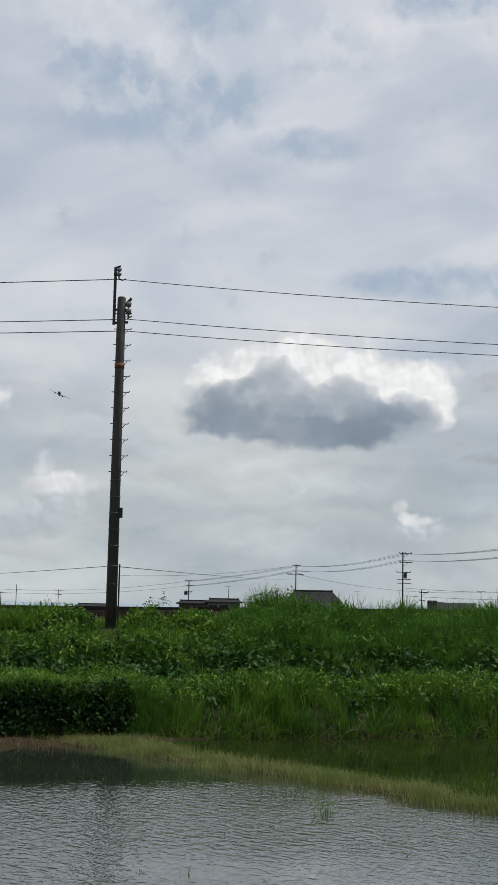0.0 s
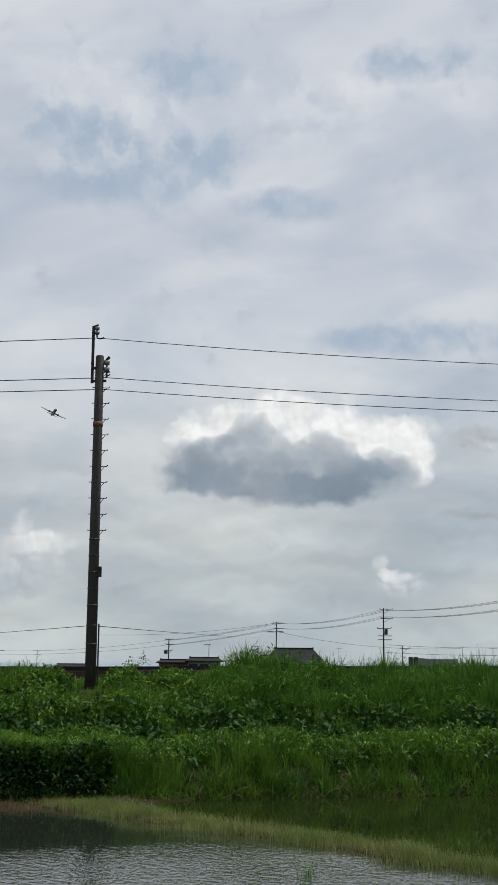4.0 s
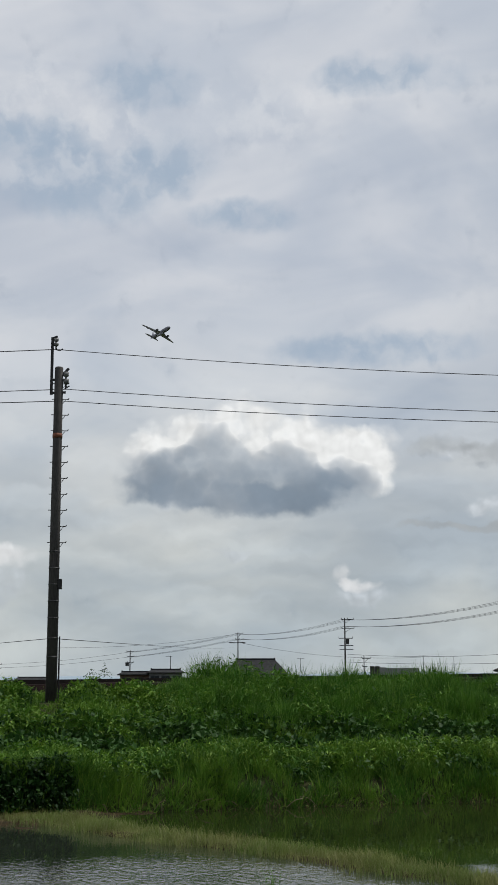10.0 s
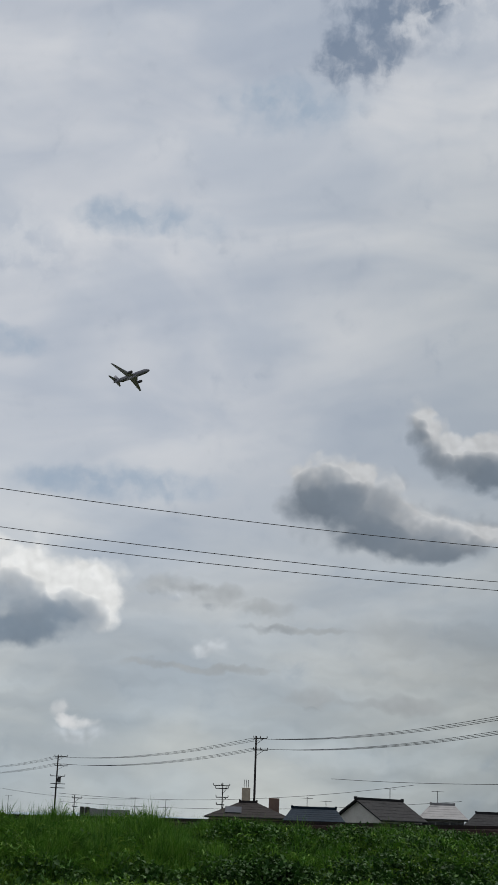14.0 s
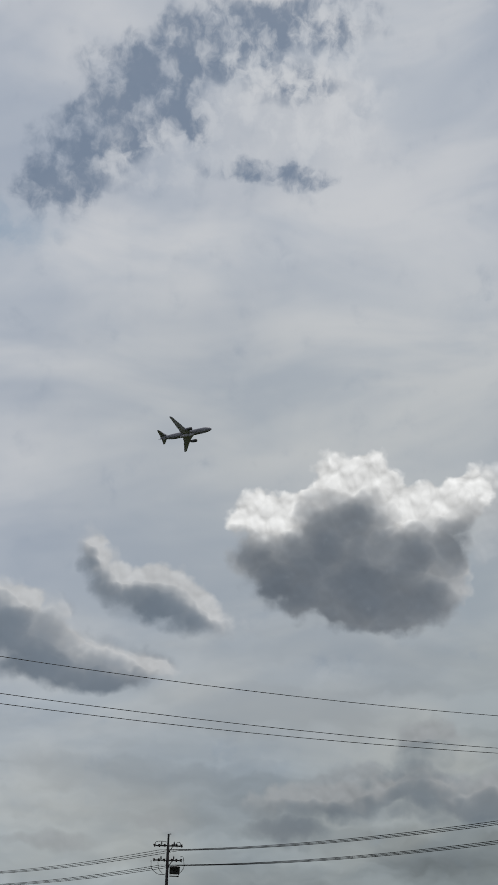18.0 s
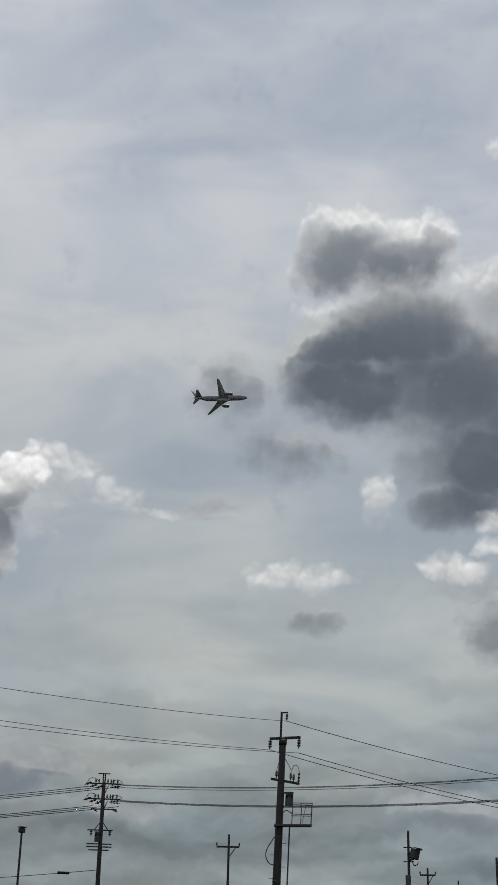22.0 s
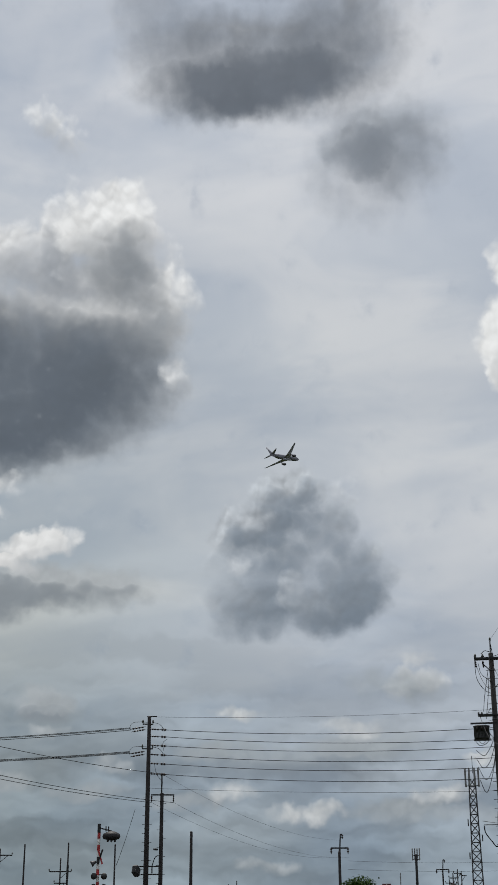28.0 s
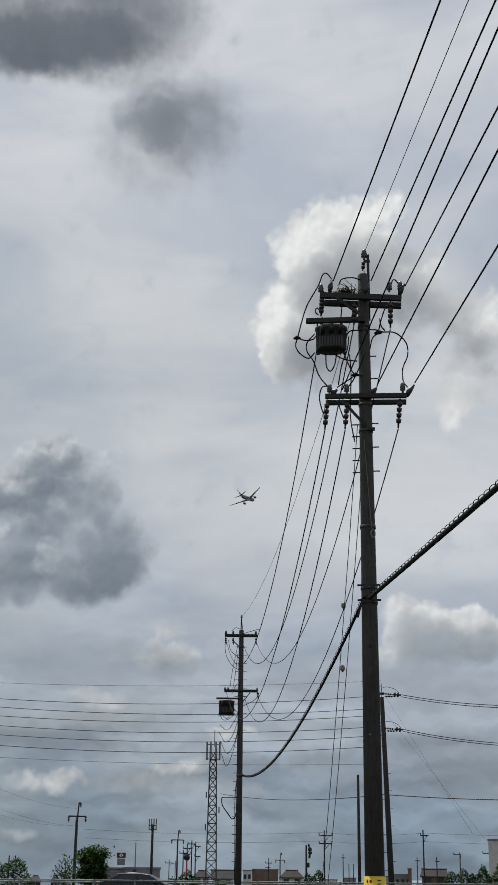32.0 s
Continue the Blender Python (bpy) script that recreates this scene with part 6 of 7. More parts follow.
# small poles and posts further off
for az, el, d, arms in ((7.65, 1.0, 230, ((0.5, -0.4, 1.2, 2), (1.9, -0.3, 0.6, 1))), (-8.15, 0.68, 420, ((0.3, -1.3, 1.3, 2), (1.6, -1.1, 1.2, 2))), (-9.95, 0.85, 330, ((1.3, 0.0, 2.4, 0),)), (-10.6, 0.55, 330, ((0.4, -0.4, 1.8, 0),)),
                         (-0.75, 1.0, 330, ((0.1, -1.2, 0.4, 0),)), (13.89, 1.73, 190, ((0.4, -1.3, 1.0, 3), (0.8, -1.0, 0.8, 2), (2.0, -0.9, 0.8, 2), (3.0, -0.8, 0.3, 1))), (49.62, 5.02, 96, ((0.85, -0.85, 0.75, 2),)), (57.95, 3.83, 110, ((0.55, -0.6, 0.62, 2), (1.9, 0, 0.3, 0))),
                         (60.8, 4.28, 92, ((0.8, -0.05, 0.7, 0),)), (63.0, 3.12, 150, ((0.7, -1.3, 1.3, 3),)), (77.15, 3.0, 118, ()), (72.5, 1.72, 200, ((0.5, -0.5, 0.5, 0),)), (72.85, 1.85, 210, ((0.9, -0.5, 0.5, 0),)),
                         (87.61, 2.7, 160, ((0.6, -0.6, 0.9, 2), (1.5, -0.6, 0.9, 2))), (91.75, 2.75, 150, ((0.6, -0.3, 0.6, 1),)), (85.27, 1.56, 260, ((0.9, -0.6, 0.6, 2), (1.7, -0.7, 0.4, 0))),
                         (92.28, 1.67, 190, ((0.6, -0.2, 0.4, 0),)), (93.24, 1.85, 200, ((0.3, -0.9, 0.2, 1),)), (94.44, 1.91, 200, ((0.3, -0.9, 0.2, 1),)), (91.47, 1.66, 230, ((0.6, -0.3, 0.5, 0),)), (88.39, 1.75, 230, ((0.6, -0.3, 0.4, 0),)),
                         (81.84, 2.11, 170, ((0.6, -0.5, 0.5, 2), (1.3, -0.4, 0.4, 2))), (82.19, 2.09, 185, ((0.3, -0.1, 0.7, 1), (1.6, -0.1, 0.7, 1))), (82.03, 2.25, 180, ((0.5, -0.5, 0.5, 2),)), (81.68, 1.86, 190, ((0.5, -0.5, 0.5, 1),)), (81.1, 1.45, 260, ((0.6, -0.7, 0.7, 1),)), (81.36, 1.4, 300, ((0.6, -0.7, 0.7, 1),)),
                         (65.5, 2.75, 150, ((1.4, -1.2, 1.2, 2), (2.6, -0.6, 0.7, 2)))):
    far_pole(az, el, d, 1.2, 0.12 if d < 150 else 0.105, "dark utility pole in the distance", arms)
for az, el, d, r in ((70.93, 3.83, 88, 0.13), (59.2, 3.35, 120, 0.10), (64.0, 3.30, 110, 0.09), (62.2, 2.6, 140, 0.10), (65.8, 3.37, 95, 0.075), (67.74, 3.31, 92, 0.075), (89.07, 4.98, 86, 0.125), (74.47, 1.53, 190, 0.12), (88.63, 1.37, 240, 0.1), (88.82, 1.35, 240, 0.1)):
    q, z = far_pole(az, el, d, 1.2, r, "plain slim dark post", group="plain posts")
    if el > 3.32 and az > 65 and az < 69:
        part("tape_band", rod(q.at(0, z - 2.4), q.at(0, z - 1.5), r * 1.1, 8), M_DARKSTEEL, q.ob)
# T-shaped railway poles
for az, el, d in ((77.18, 3.68, 120), (81.43, 2.63, 170), (85.75, 1.77, 230)):
    zt = EYE.z + d * math.tan(radians(el))
    q = Post("railway_pole", az, d, 1.6, zt - 1.15, 0.125, 0.09, "dark railway pole with a T-shaped arm", M_CONCRETE, group="railway poles", n=10)
    q.bar(0.02, zt - 1.2, 0.1, zt, 0.12, 0.0, "bracket_post")
    q.bar(0.08, zt, 0.28, zt, 0.10, 0.0, "bracket_arm")
    q.string(0.26, zt, 0.26, zt - 0.4, r=0.1, sheds=2)
    q.arm(-0.78, 0.78, zt - 1.15, 0.12)
    for u in (-0.74, 0.74):
        q.string(u, zt - 1.1, u, zt - 1.65, r=0.1, sheds=2)
# a row of loudspeaker and lamp posts
q, z = far_pole(40.92, 4.95, 82, 1.2, 0.09, "slim lamp post with a square head", group="lamp posts")
part("lamp_head", box(bmesh.new(), q.at(0, z - 0.05), (0.40, 0.3, 0.28), None, 0.06), M_DARKSTEEL, q.ob, "dark square lamp head")
part("lamp_cap", box(bmesh.new(), q.at(0, z + 0.14), (0.46, 0.34, 0.06), None, 0.02), M_DARKSTEEL, q.ob)
q, z = far_pole(57.18, 5.31, 80, 1.2, 0.11, "slim post carrying a dark cabinet and a box", group="lamp posts")
cab = part("cabinet", box(bmesh.new(), q.at(0.36, z - 1.30), (0.52, 0.4, 0.62), Matrix.Rotation(radians(14), 3, q.dp), 0.05), M_BLACK, q.ob, "black hanging cabinet")
part("visor", box(bmesh.new(), q.at(0.56, z - 1.02, -0.05), (0.30, 0.46, 0.10), Matrix.Rotation(radians(14), 3, q.dp), 0.02), M_BLACK, cab)
part("visor", box(bmesh.new(), q.at(0.16, z - 1.62, -0.05), (0.30, 0.40, 0.12), Matrix.Rotation(radians(-20), 3, q.dp), 0.02), M_BLACK, cab)
q.bar(-0.3, z - 0.95, 0.3, z - 0.95, 0.06)
q.bar(-0.3, z - 1.75, 0.3, z - 1.75, 0.06)
q.loop([(0.2, z - 1.7), (0.3, z - 1.95), (0.5, z - 1.9), (0.55, z - 1.75)], 0.03)
part("control_box", box(bmesh.new(), q.at(-0.05, z - 2.8, -0.1), (0.3, 0.2, 0.6), None, 0.02), M_STEEL, q.ob)
# two slack wires over the distant roofs
for a, b, drop in ((77.5, 87.61, 0.35), (87.61, 91.75, 0.30), (91.75, 103.0, 0.35)):
    for el in (2.62, 2.28):
        wire(spot(a, el, 158), spot(b, el, 158), drop, 0.013, FARWIRE, group="far overhead wires")
# mobile-phone masts
zt = EYE.z + 140 * math.tan(radians(3.1))
q = Post("antenna_mast", 80.36, 140, 1.2, zt - 0.6, 0.17, 0.12, "dark tubular mobile-phone mast", M_DARKSTEEL, "antenna mast", "antenna masts", n=10)
for u in (-0.36, -0.12, 0.12, 0.36):
    part("antenna", box(bmesh.new(), q.at(u, zt - 0.6, 0.1 if abs(u) < 0.3 else 0), (0.11, 0.11, 1.2), None, 0.02), M_PORCELAIN, q.ob, "upright panel antenna")
q.bar(-0.4, zt - 1.1, 0.4, zt - 1.1, 0.06)
q.bar(-0.4, zt - 0.7, 0.4, zt - 0.7, 0.06)
q, z = far_pole(86.85, 2.1, 150, 1.2, 0.15, "slim mast with a curved antenna hood", group="antenna masts")
part("antenna", tube(bmesh.new(), curvy([q.at(0.25, z + 0.1), q.at(0.42, z - 0.6), q.at(0.32, z - 1.4)]), [0.1] * 4 + [0.22] * 5 + [0.12] * 4, 8), M_DARKSTEEL, q.ob, "", True)
part("control_box", box(bmesh.new(), q.at(0.2, z - 2.1), (0.35, 0.3, 0.5), None, 0.03), M_DARKSTEEL, q.ob)

D = 130
zt = EYE.z + D * math.tan(radians(6.1))
lat = thing("lattice_mast", Vector((*spot(82.86, 0, D).xy, 1.2)), "grey steel lattice mast with panel antennas on top", "antenna mast", "antenna masts")
a = radians(82.86)
RT, DP = Vector((math.cos(a), -math.sin(a), 0)), Vector((math.sin(a), math.cos(a), 0))
half = lambda z: 0.55 - 0.26 * (z - 1.2) / (zt - 1.2)


def latp(i, z):
    s = half(z)
    return RT * ((-s, s, s, -s)[i]) + DP * ((-s, -s, s, s)[i]) + Vector((0, 0, z - 1.2))


for i in range(4):
    part("leg", beam(latp(i, 1.2), latp(i, zt), 0.085, 0.085), M_STEEL, lat)
z, k = 1.6, 0
while z < zt - 1.0:
    for i in range(4):
        j = (i + 1) % 4
        part("brace", beam(latp(i, z), latp(j, z + 0.85), 0.05, 0.05), M_STEEL, lat)
        part("brace", beam(latp(j, z), latp(i, z + 0.85), 0.05, 0.05), M_STEEL, lat)
        part("strut", beam(latp(i, z), latp(j, z), 0.05, 0.05), M_STEEL, lat)
    z += 0.85
for u, w in ((-0.62, -0.3), (-0.25, -0.5), (0.25, -0.5), (0.62, -0.3), (-0.62, 0.4), (0.62, 0.4)):
    part("antenna", box(bmesh.new(), RT * u + DP * w + Vector((0, 0, zt - 1.2 - 0.4)), (0.17, 0.17, 1.7), Matrix.Rotation(-a, 3, "Z"), 0.03), M_PORCELAIN, lat, "upright panel antenna")
for dz in (0.3, -1.1):
    part("antenna_ring", beam(RT * -0.65 + Vector((0, 0, zt - 1.2 + dz - 0.1)), RT * 0.65 + Vector((0, 0, zt - 1.2 + dz - 0.1)), 0.07, 0.07), M_STEEL, lat)
part("lightning_rod", rod(RT * 0.1 + Vector((0, 0, zt - 1.2)), RT * 0.1 + Vector((0, 0, zt + 0.4)), 0.03, 6), M_STEEL, lat)
for u, zz in ((-0.6, 10.4), (0.65, 9.0), (-0.62, 7.4)):
    part("small_antenna", beam(RT * u + Vector((0, 0, zz)), RT * u + Vector((0, 0, zz + 0.6)), 0.1, 0.1), M_STEEL, lat)

# the level crossing signal
D = 80
cz = lambda py: EYE.z + D * math.tan(radians(4.10)) - (py - 610) / 2.78 * 0.0354
xg = thing("crossing_signal", Vector((*spot(67.05, 0, D).xy, 2.3)), "black and red level-crossing signal with lamps and overhead gong", "crossing signal")
a = radians(67.05)
XR, XD = Vector((math.cos(a), -math.sin(a), 0)), Vector((math.sin(a), math.cos(a), 0))
xp = lambda px, z, w=0.0: XR * ((px - 207) * 0.01275) + XD * w + Vector((0, 0, z - 2.3))
ztop = cz(607)
k, z = 0, ztop - 0.5
part("post", rod(xp(207, 2.3), xp(207, ztop - 0.5), 0.085, 10), M_WHITE, xg, "white signal post")
part("post_top", rod(xp(207, ztop - 0.5), xp(207, ztop), 0.10, 10), M_DARKSTEEL, xg)
while z > 4.0:
    part("red_band", rod(xp(207, z - 0.34), xp(207, z), 0.09, 10), M_BLACK if k % 3 == 2 else M_REDPAINT, xg)
    z -= 0.68
    k += 1
part("arm", beam(xp(207, cz(625)), xp(268, cz(640)), 0.07, 0.07), M_DARKSTEEL, xg)
for px in (238, 250):
    part("arm_post", beam(xp(px, cz(618)), xp(px, cz(640)), 0.05, 0.05), M_DARKSTEEL, xg)
zz = cz(664)
part("gong_light", tube(bmesh.new(), [xp(264, zz + d) for d in (0.32, 0.26, 0.15, 0.0, -0.12, -0.2)], [0.12, 0.3, 0.5, 0.54, 0.46, 0.2], 14), M_DARKSTEEL, xg, "broad dark overhead signal lamp", True)
for px in (248, 264, 280):
    part("lamp_bulb", tube(bmesh.new(), [xp(px, zz - 0.15, -0.2), xp(px, zz - 0.28, -0.2), xp(px, zz - 0.32, -0.2)], [0.08, 0.07, 0.02], 8), M_DARKSTEEL, xg, "", True)
for s in (1, -1):
    part("cross_board", beam(xp(216 - s * 10, cz(720), -0.12), xp(216 + s * 10, cz(785), -0.12), 0.04, 0.10), M_REDPAINT if s > 0 else M_DARKSTEEL, xg, "crossed warning board")
part("speaker", tube(bmesh.new(), [xp(200, cz(773)), xp(185, cz(780)), xp(176, cz(785))], [0.06, 0.12, 0.20], 10), M_STEEL, xg, "grey horn loudspeaker", True)
for py in (838, 885):
    part("lamp_arm", beam(xp(188, cz(py - 8)), xp(238, cz(py - 8)), 0.06, 0.06), M_DARKSTEEL, xg)
    for px in (190, 236):
        part("signal_lamp", tube(bmesh.new(), [xp(px, cz(py), 0.2), xp(px, cz(py), -0.05), xp(px, cz(py), -0.06), xp(px, cz(py) + 0.02, -0.32)], [0.08, 0.15, 0.18, 0.17], 12), M_BLACK, xg, "hooded black signal lamp", True)
wire(xg.location + xp(290, cz(790)), xg.location + xp(370, cz(540)), 0.1, 0.014, "thin dark steel stay wire", "stay_wire", 8)

# ---- the railway behind the bank ----
def bed_top(x):
    return float(np.clip(2.50 + 0.012 * (x + 3), 2.32, 3.0))


bm = bmesh.new()
rings = []
xr = [-260, -160, -100] + list(np.arange(-70, 72, 2.0)) + [100, 160, 260]
for x in xr:
    t = bed_top(x)
    y0 = 46.0
    rings.append([bm.verts.new((x, y0 + a, z + 0.03 * math.sin(x * 2.1 + a))) for a, z in ((-3.6, 1.0), (-1.9, t - 0.05), (0, t), (1.9, t - 0.05), (3.6, 1.0))])
for a, b in zip(rings, rings[1:]):
    for k in range(4):
        bm.faces.new((a[k], b[k], b[k + 1], a[k + 1]))
bmesh.ops.recalc_face_normals(bm, faces=bm.faces)
tagged(link("railway_bed", bm, M_BALLAST), "rust-brown ballast bed of a railway line", "railway bed", "", "structure")
for off in (-0.53, 0.53):
    bm = bmesh.new()
    for x0, x1 in zip(xr, xr[1:]):
        bm2 = beam((x0, 46 + off, bed_top(x0) + 0.045), (x1, 46 + off, bed_top(x1) + 0.045), 0.07, 0.14)
        me = bpy.data.meshes.new("tmp")
        bm2.to_mesh(me)
        bm2.free()
        bm.from_mesh(me)
        bpy.data.meshes.remove(me)
    tagged(link("rail", bm, M_RAIL), "rusty steel rail on the ballast", "rail", "rails", "structure")

# ---- houses ----
def roof_mesh(w, d, h, hip=0.0, over=0.5, thick=0.16):
    """A pitched roof over w x d, ridge along x; hip is how far the ridge is drawn in at the ends."""
    bm = bmesh.new()
    W2, D2, r = w / 2 + over, d / 2 + over, max(w / 2 + over - hip, 0.2)
    lowz = -over * h / (d / 2)
    for dz in (0.0, -thick):
        for p in ((-W2, -D2, lowz), (W2, -D2, lowz), (W2, D2, lowz), (-W2, D2, lowz), (-r, 0, h), (r, 0, h)):
            bm.verts.new((p[0], p[1], p[2] + dz))
    bm.verts.ensure_lookup_table()
    v = bm.verts
    for o, flip in ((0, 1), (6, -1)):
        for f in ((0, 1, 5, 4), (2, 3, 4, 5)) + (((1, 2, 5), (3, 0, 4)) if hip else ()):
            bm.faces.new([v[i + o] for i in f][::flip])
    loop = (0, 1, 2, 3) if hip else (0, 1, 5, 2, 3, 4)
    for i, j in zip(loop, loop[1:] + loop[:1]):
        bm.faces.new((v[i], v[i + 6], v[j + 6], v[j]))
    bmesh.ops.recalc_face_normals(bm, faces=bm.faces)
    return bm


def house(az, d, w, dep, eave, ridge, label, roof, wall, hip=0.0, turn=0.0, zb=1.2, windows=3, storeys=1, courses=6):
    """A house at a bearing; heights are those over the land's zero."""
    p = spot(az, 0, d)
    ob = thing("house", (p.x, p.y, zb), label, "house", "houses of the village")
    ob.rotation_euler = (0, 0, -radians(az + turn))
    H, R = eave - zb, ridge - eave
    bm = bmesh.new()
    box(bm, (0, 0, H / 2), (w, dep, H))
    if not hip:
        vs = [bm.verts.new(q) for q in ((-w / 2, -dep / 2, H), (-w / 2, dep / 2, H), (-w / 2, 0, H + R - 0.2), (w / 2, -dep / 2, H), (w / 2, dep / 2, H), (w / 2, 0, H + R - 0.2))]
        bm.faces.new(vs[:3])
        bm.faces.new(vs[3:][::-1])
    part("wall", bm, wall, ob)
    rf = part("roof", roof_mesh(w, dep, R, hip), roof, ob)
    rf.location = (0, 0, H)
    # ridge tiles and eaves boards
    rl = w / 2 + 0.5 - hip
    rd = part("ridge", beam((-rl, 0, R + 0.06), (rl, 0, R + 0.06), 0.34, 0.24), roof, rf)
    for s in (-1, 1):
        part("gutter", beam((-w / 2 - 0.5, s * (dep / 2 + 0.56), -0.5 * R / (dep / 2) - 0.08), (w / 2 + 0.5, s * (dep / 2 + 0.56), -0.5 * R / (dep / 2) - 0.08), 0.10, 0.10), M_DARKSTEEL, rf)
        part("ridge_end", box(bmesh.new(), (s * rl, 0, R + 0.10), (0.22, 0.42, 0.34), None, 0.05), roof, rf)
    # tile courses on the near slope
    for k in range(1, courses):
        s = k / courses
        half_w = (w / 2 + 0.5) - hip * s - 0.05
        yy = -(dep / 2 + 0.5) * (1 - s)
        zz = -0.5 * R / (dep / 2) + (R + 0.5 * R / (dep / 2)) * s
        part("tile_course", beam((-half_w, yy, zz + 0.002), (half_w, yy, zz + 0.002), 0.05, 0.012), roof, rf)
    for st in range(storeys):
        zz = H - 1.15 - st * 2.7
        if zz < 0.5:
            continue
        for k in range(windows):
            x = -w / 2 + w * (k + 0.5) / windows
            win = part("window", box(bmesh.new(), (x, -dep / 2 - 0.02, zz), (1.5, 0.08, 1.1)), M_STEEL, ob, "aluminium-framed window")
            for s in (-0.36, 0.36):
                part("pane", box(bmesh.new(), (x + s, -dep / 2 - 0.055, zz), (0.66, 0.02, 0.98)), M_GLASS, win)
    return ob


house(2.95, 215, 9.6, 8.0, 3.6, 5.75, "village house with a dark hipped tile roof", M_TILE, M_STUCCO, hip=2.2)
house(-2.1, 230, 6.5, 6, 3.5, 3.85, "low house with a dark flat-pitched roof", M_TILE, M_BROWNWALL, hip=0.8)
house(-0.95, 225, 5.5, 6, 3.8, 4.2, "low house with a dark flat-pitched roof", M_TILE, M_GREYWALL, hip=0.8)
house(-6.5, 300, 9, 7, 2.6, 3.05, "far low house with a dark roof", M_TILE, M_GREYWALL, hip=1)
hs = house(15.0, 160, 9.0, 9.0, 3.75, 5.3, "house with a brown hipped roof and a stair tower", M_TILEBROWN, M_BEIGE, hip=4.0)
part("solar_panels", box(bmesh.new(), (-1.7, -3.0, 3.16), (1.9, 2.1, 0.07), Matrix.Rotation(math.atan2(1.55, 4.5), 3, "X"), 0.01), M_SOLAR, hs, "dark glossy solar panels")
tw = part("roof_tower", box(bmesh.new(), (-0.3, 0.6, 4.5), (1.0, 1.0, 2.5), None, 0.02), M_BEIGE, hs, "beige square tower")
for x in (-0.55, -0.3, -0.05):
    part("rod", beam((x, 0.6, 5.7), (x, 0.6, 6.7), 0.06, 0.06), M_STEEL, tw)
t2 = part("roof_tower", box(bmesh.new(), (3.1, 2.2, 3.65), (1.25, 1.2, 2.1), None, 0.02), M_BROWNWALL, hs, "brown square tower")
house(17.8, 142, 5.4, 6.0, 3.5, 4.6, "small house with a blue tiled roof", M_TILEBLUE, M_BEIGE, hip=0.9, windows=2)
gh = house(20.55, 150, 6.4, 6.6, 4.0, 5.85, "white gabled house with a dark grey tile roof", M_TILE, M_STUCCO, turn=-46, windows=2)
house(23.2, 165, 5, 7, 4.4, 5.9, "grey house with a shallow pale roof", M_GREYWALL, M_GREYWALL, hip=1.6)
house(25.4, 175, 8, 7, 3.4, 5.2, "house with a dark grey tile roof", M_TILE, M_STUCCO, hip=2)
# garden walls behind the railway
for az0, az1, d, z in ((8.2, 10.0, 150, 3.75), (7.9, 8.6, 152, 3.85)):
    a, b = spot(az0, 0, d), spot(az1, 0, d)
    tagged(link("garden_wall", beam((a.x, a.y, z / 2 + 0.5), (b.x, b.y, z / 2 + 0.5), 0.2, z - 0.9), M_GREYWALL), "grey garden wall behind the railway", "wall")
shed = thing("shed", Vector((*spot(9.15, 0, 155).xy, 1.2)), "grey shed with a flat dark roof", "shed")
shed.rotation_euler = (0, 0, -radians(9.15))
part("wall", box(bmesh.new(), (0, 0, 0.95), (4.6, 4, 1.9)), M_GREYWALL, shed)
part("roof", box(bmesh.new(), (0, 0, 2.0), (5.0, 4.4, 0.18)), M_TILE, shed)
for az, el in ((8.0, 0.72), (8.22, 0.75)):
    a = spot(az, 0, 148)
    tagged(link("gate_post", box(bmesh.new(), (a.x, a.y, 2.55), (0.45, 0.45, 2.9), None, 0.04), M_CONC_NEAR), "square stone gate post", "gate post", "gate posts")


def aerial(az, el, d, zb):
    """A rooftop television aerial."""
    p = spot(az, el, d)
    ob = thing("tv_aerial", (p.x, p.y, zb), "thin television aerial on a mast", "aerial", "television aerials")
    H = p.z - zb
    a = radians(az)
    r = Vector((math.cos(a), -math.sin(a), 0))
    part("mast", beam((0, 0, 0), (0, 0, H), 0.06, 0.06), M_STEEL, ob)
    part("boom", beam(r * -0.7 + Vector((0, 0, H - 0.1)), r * 0.7 + Vector((0, 0, H - 0.1)), 0.05, 0.05), M_STEEL, ob)
    for k in range(-3, 4):
        part("element", beam(r * (k * 0.2) + Vector((-0.3 * r.y, 0.3 * r.x, H - 0.1)), r * (k * 0.2) + Vector((0.3 * r.y, -0.3 * r.x, H - 0.1)), 0.03, 0.03), M_STEEL, ob)


for az, el, d, zb in ((21.0, 1.75, 150, 5.9), (1.35, 0.95, 240, 4.0), (4.9, 0.9, 260, 4.0), (17.5, 1.25, 165, 4.8), (18.3, 1.15, 170, 4.6), (11.5, 0.95, 240, 4), (10.2, 1.0, 200, 3.2), (23.0, 1.7, 165, 5.5)):
    aerial(az, el, d, zb)

# ---- road embankment and guard rail on the sun side ----
ROAD_X = 70.0
bm = bmesh.new()
vs = [bm.verts.new(p) for p in ((66.2, -150, 2.206), (74.8, -150, 2.206), (74.8, 190, 2.206), (66.2, 190, 2.206))]
bm.faces.new(vs)
tagged(link("road", bm, M_ASPHALT), "grey asphalt road on a low embankment", "road", "", "structure")
for x in (66.0, 75.0):
    rail = thing("guard_rail", (x, 8, 2.2), "pale green steel guard rail beside the road", "guard rail", "guard rails")
    for z in (0.78, 1.10):
        part("rail_pipe", rod((0, -46, z), (0, 24, z), 0.035, 8), M_GUARD, rail)
    for k in range(-23, 13):
        part("post", rod((0, k * 2.0, -0.1), (0, k * 2.0, 1.14), 0.045, 8), M_GUARD, rail)


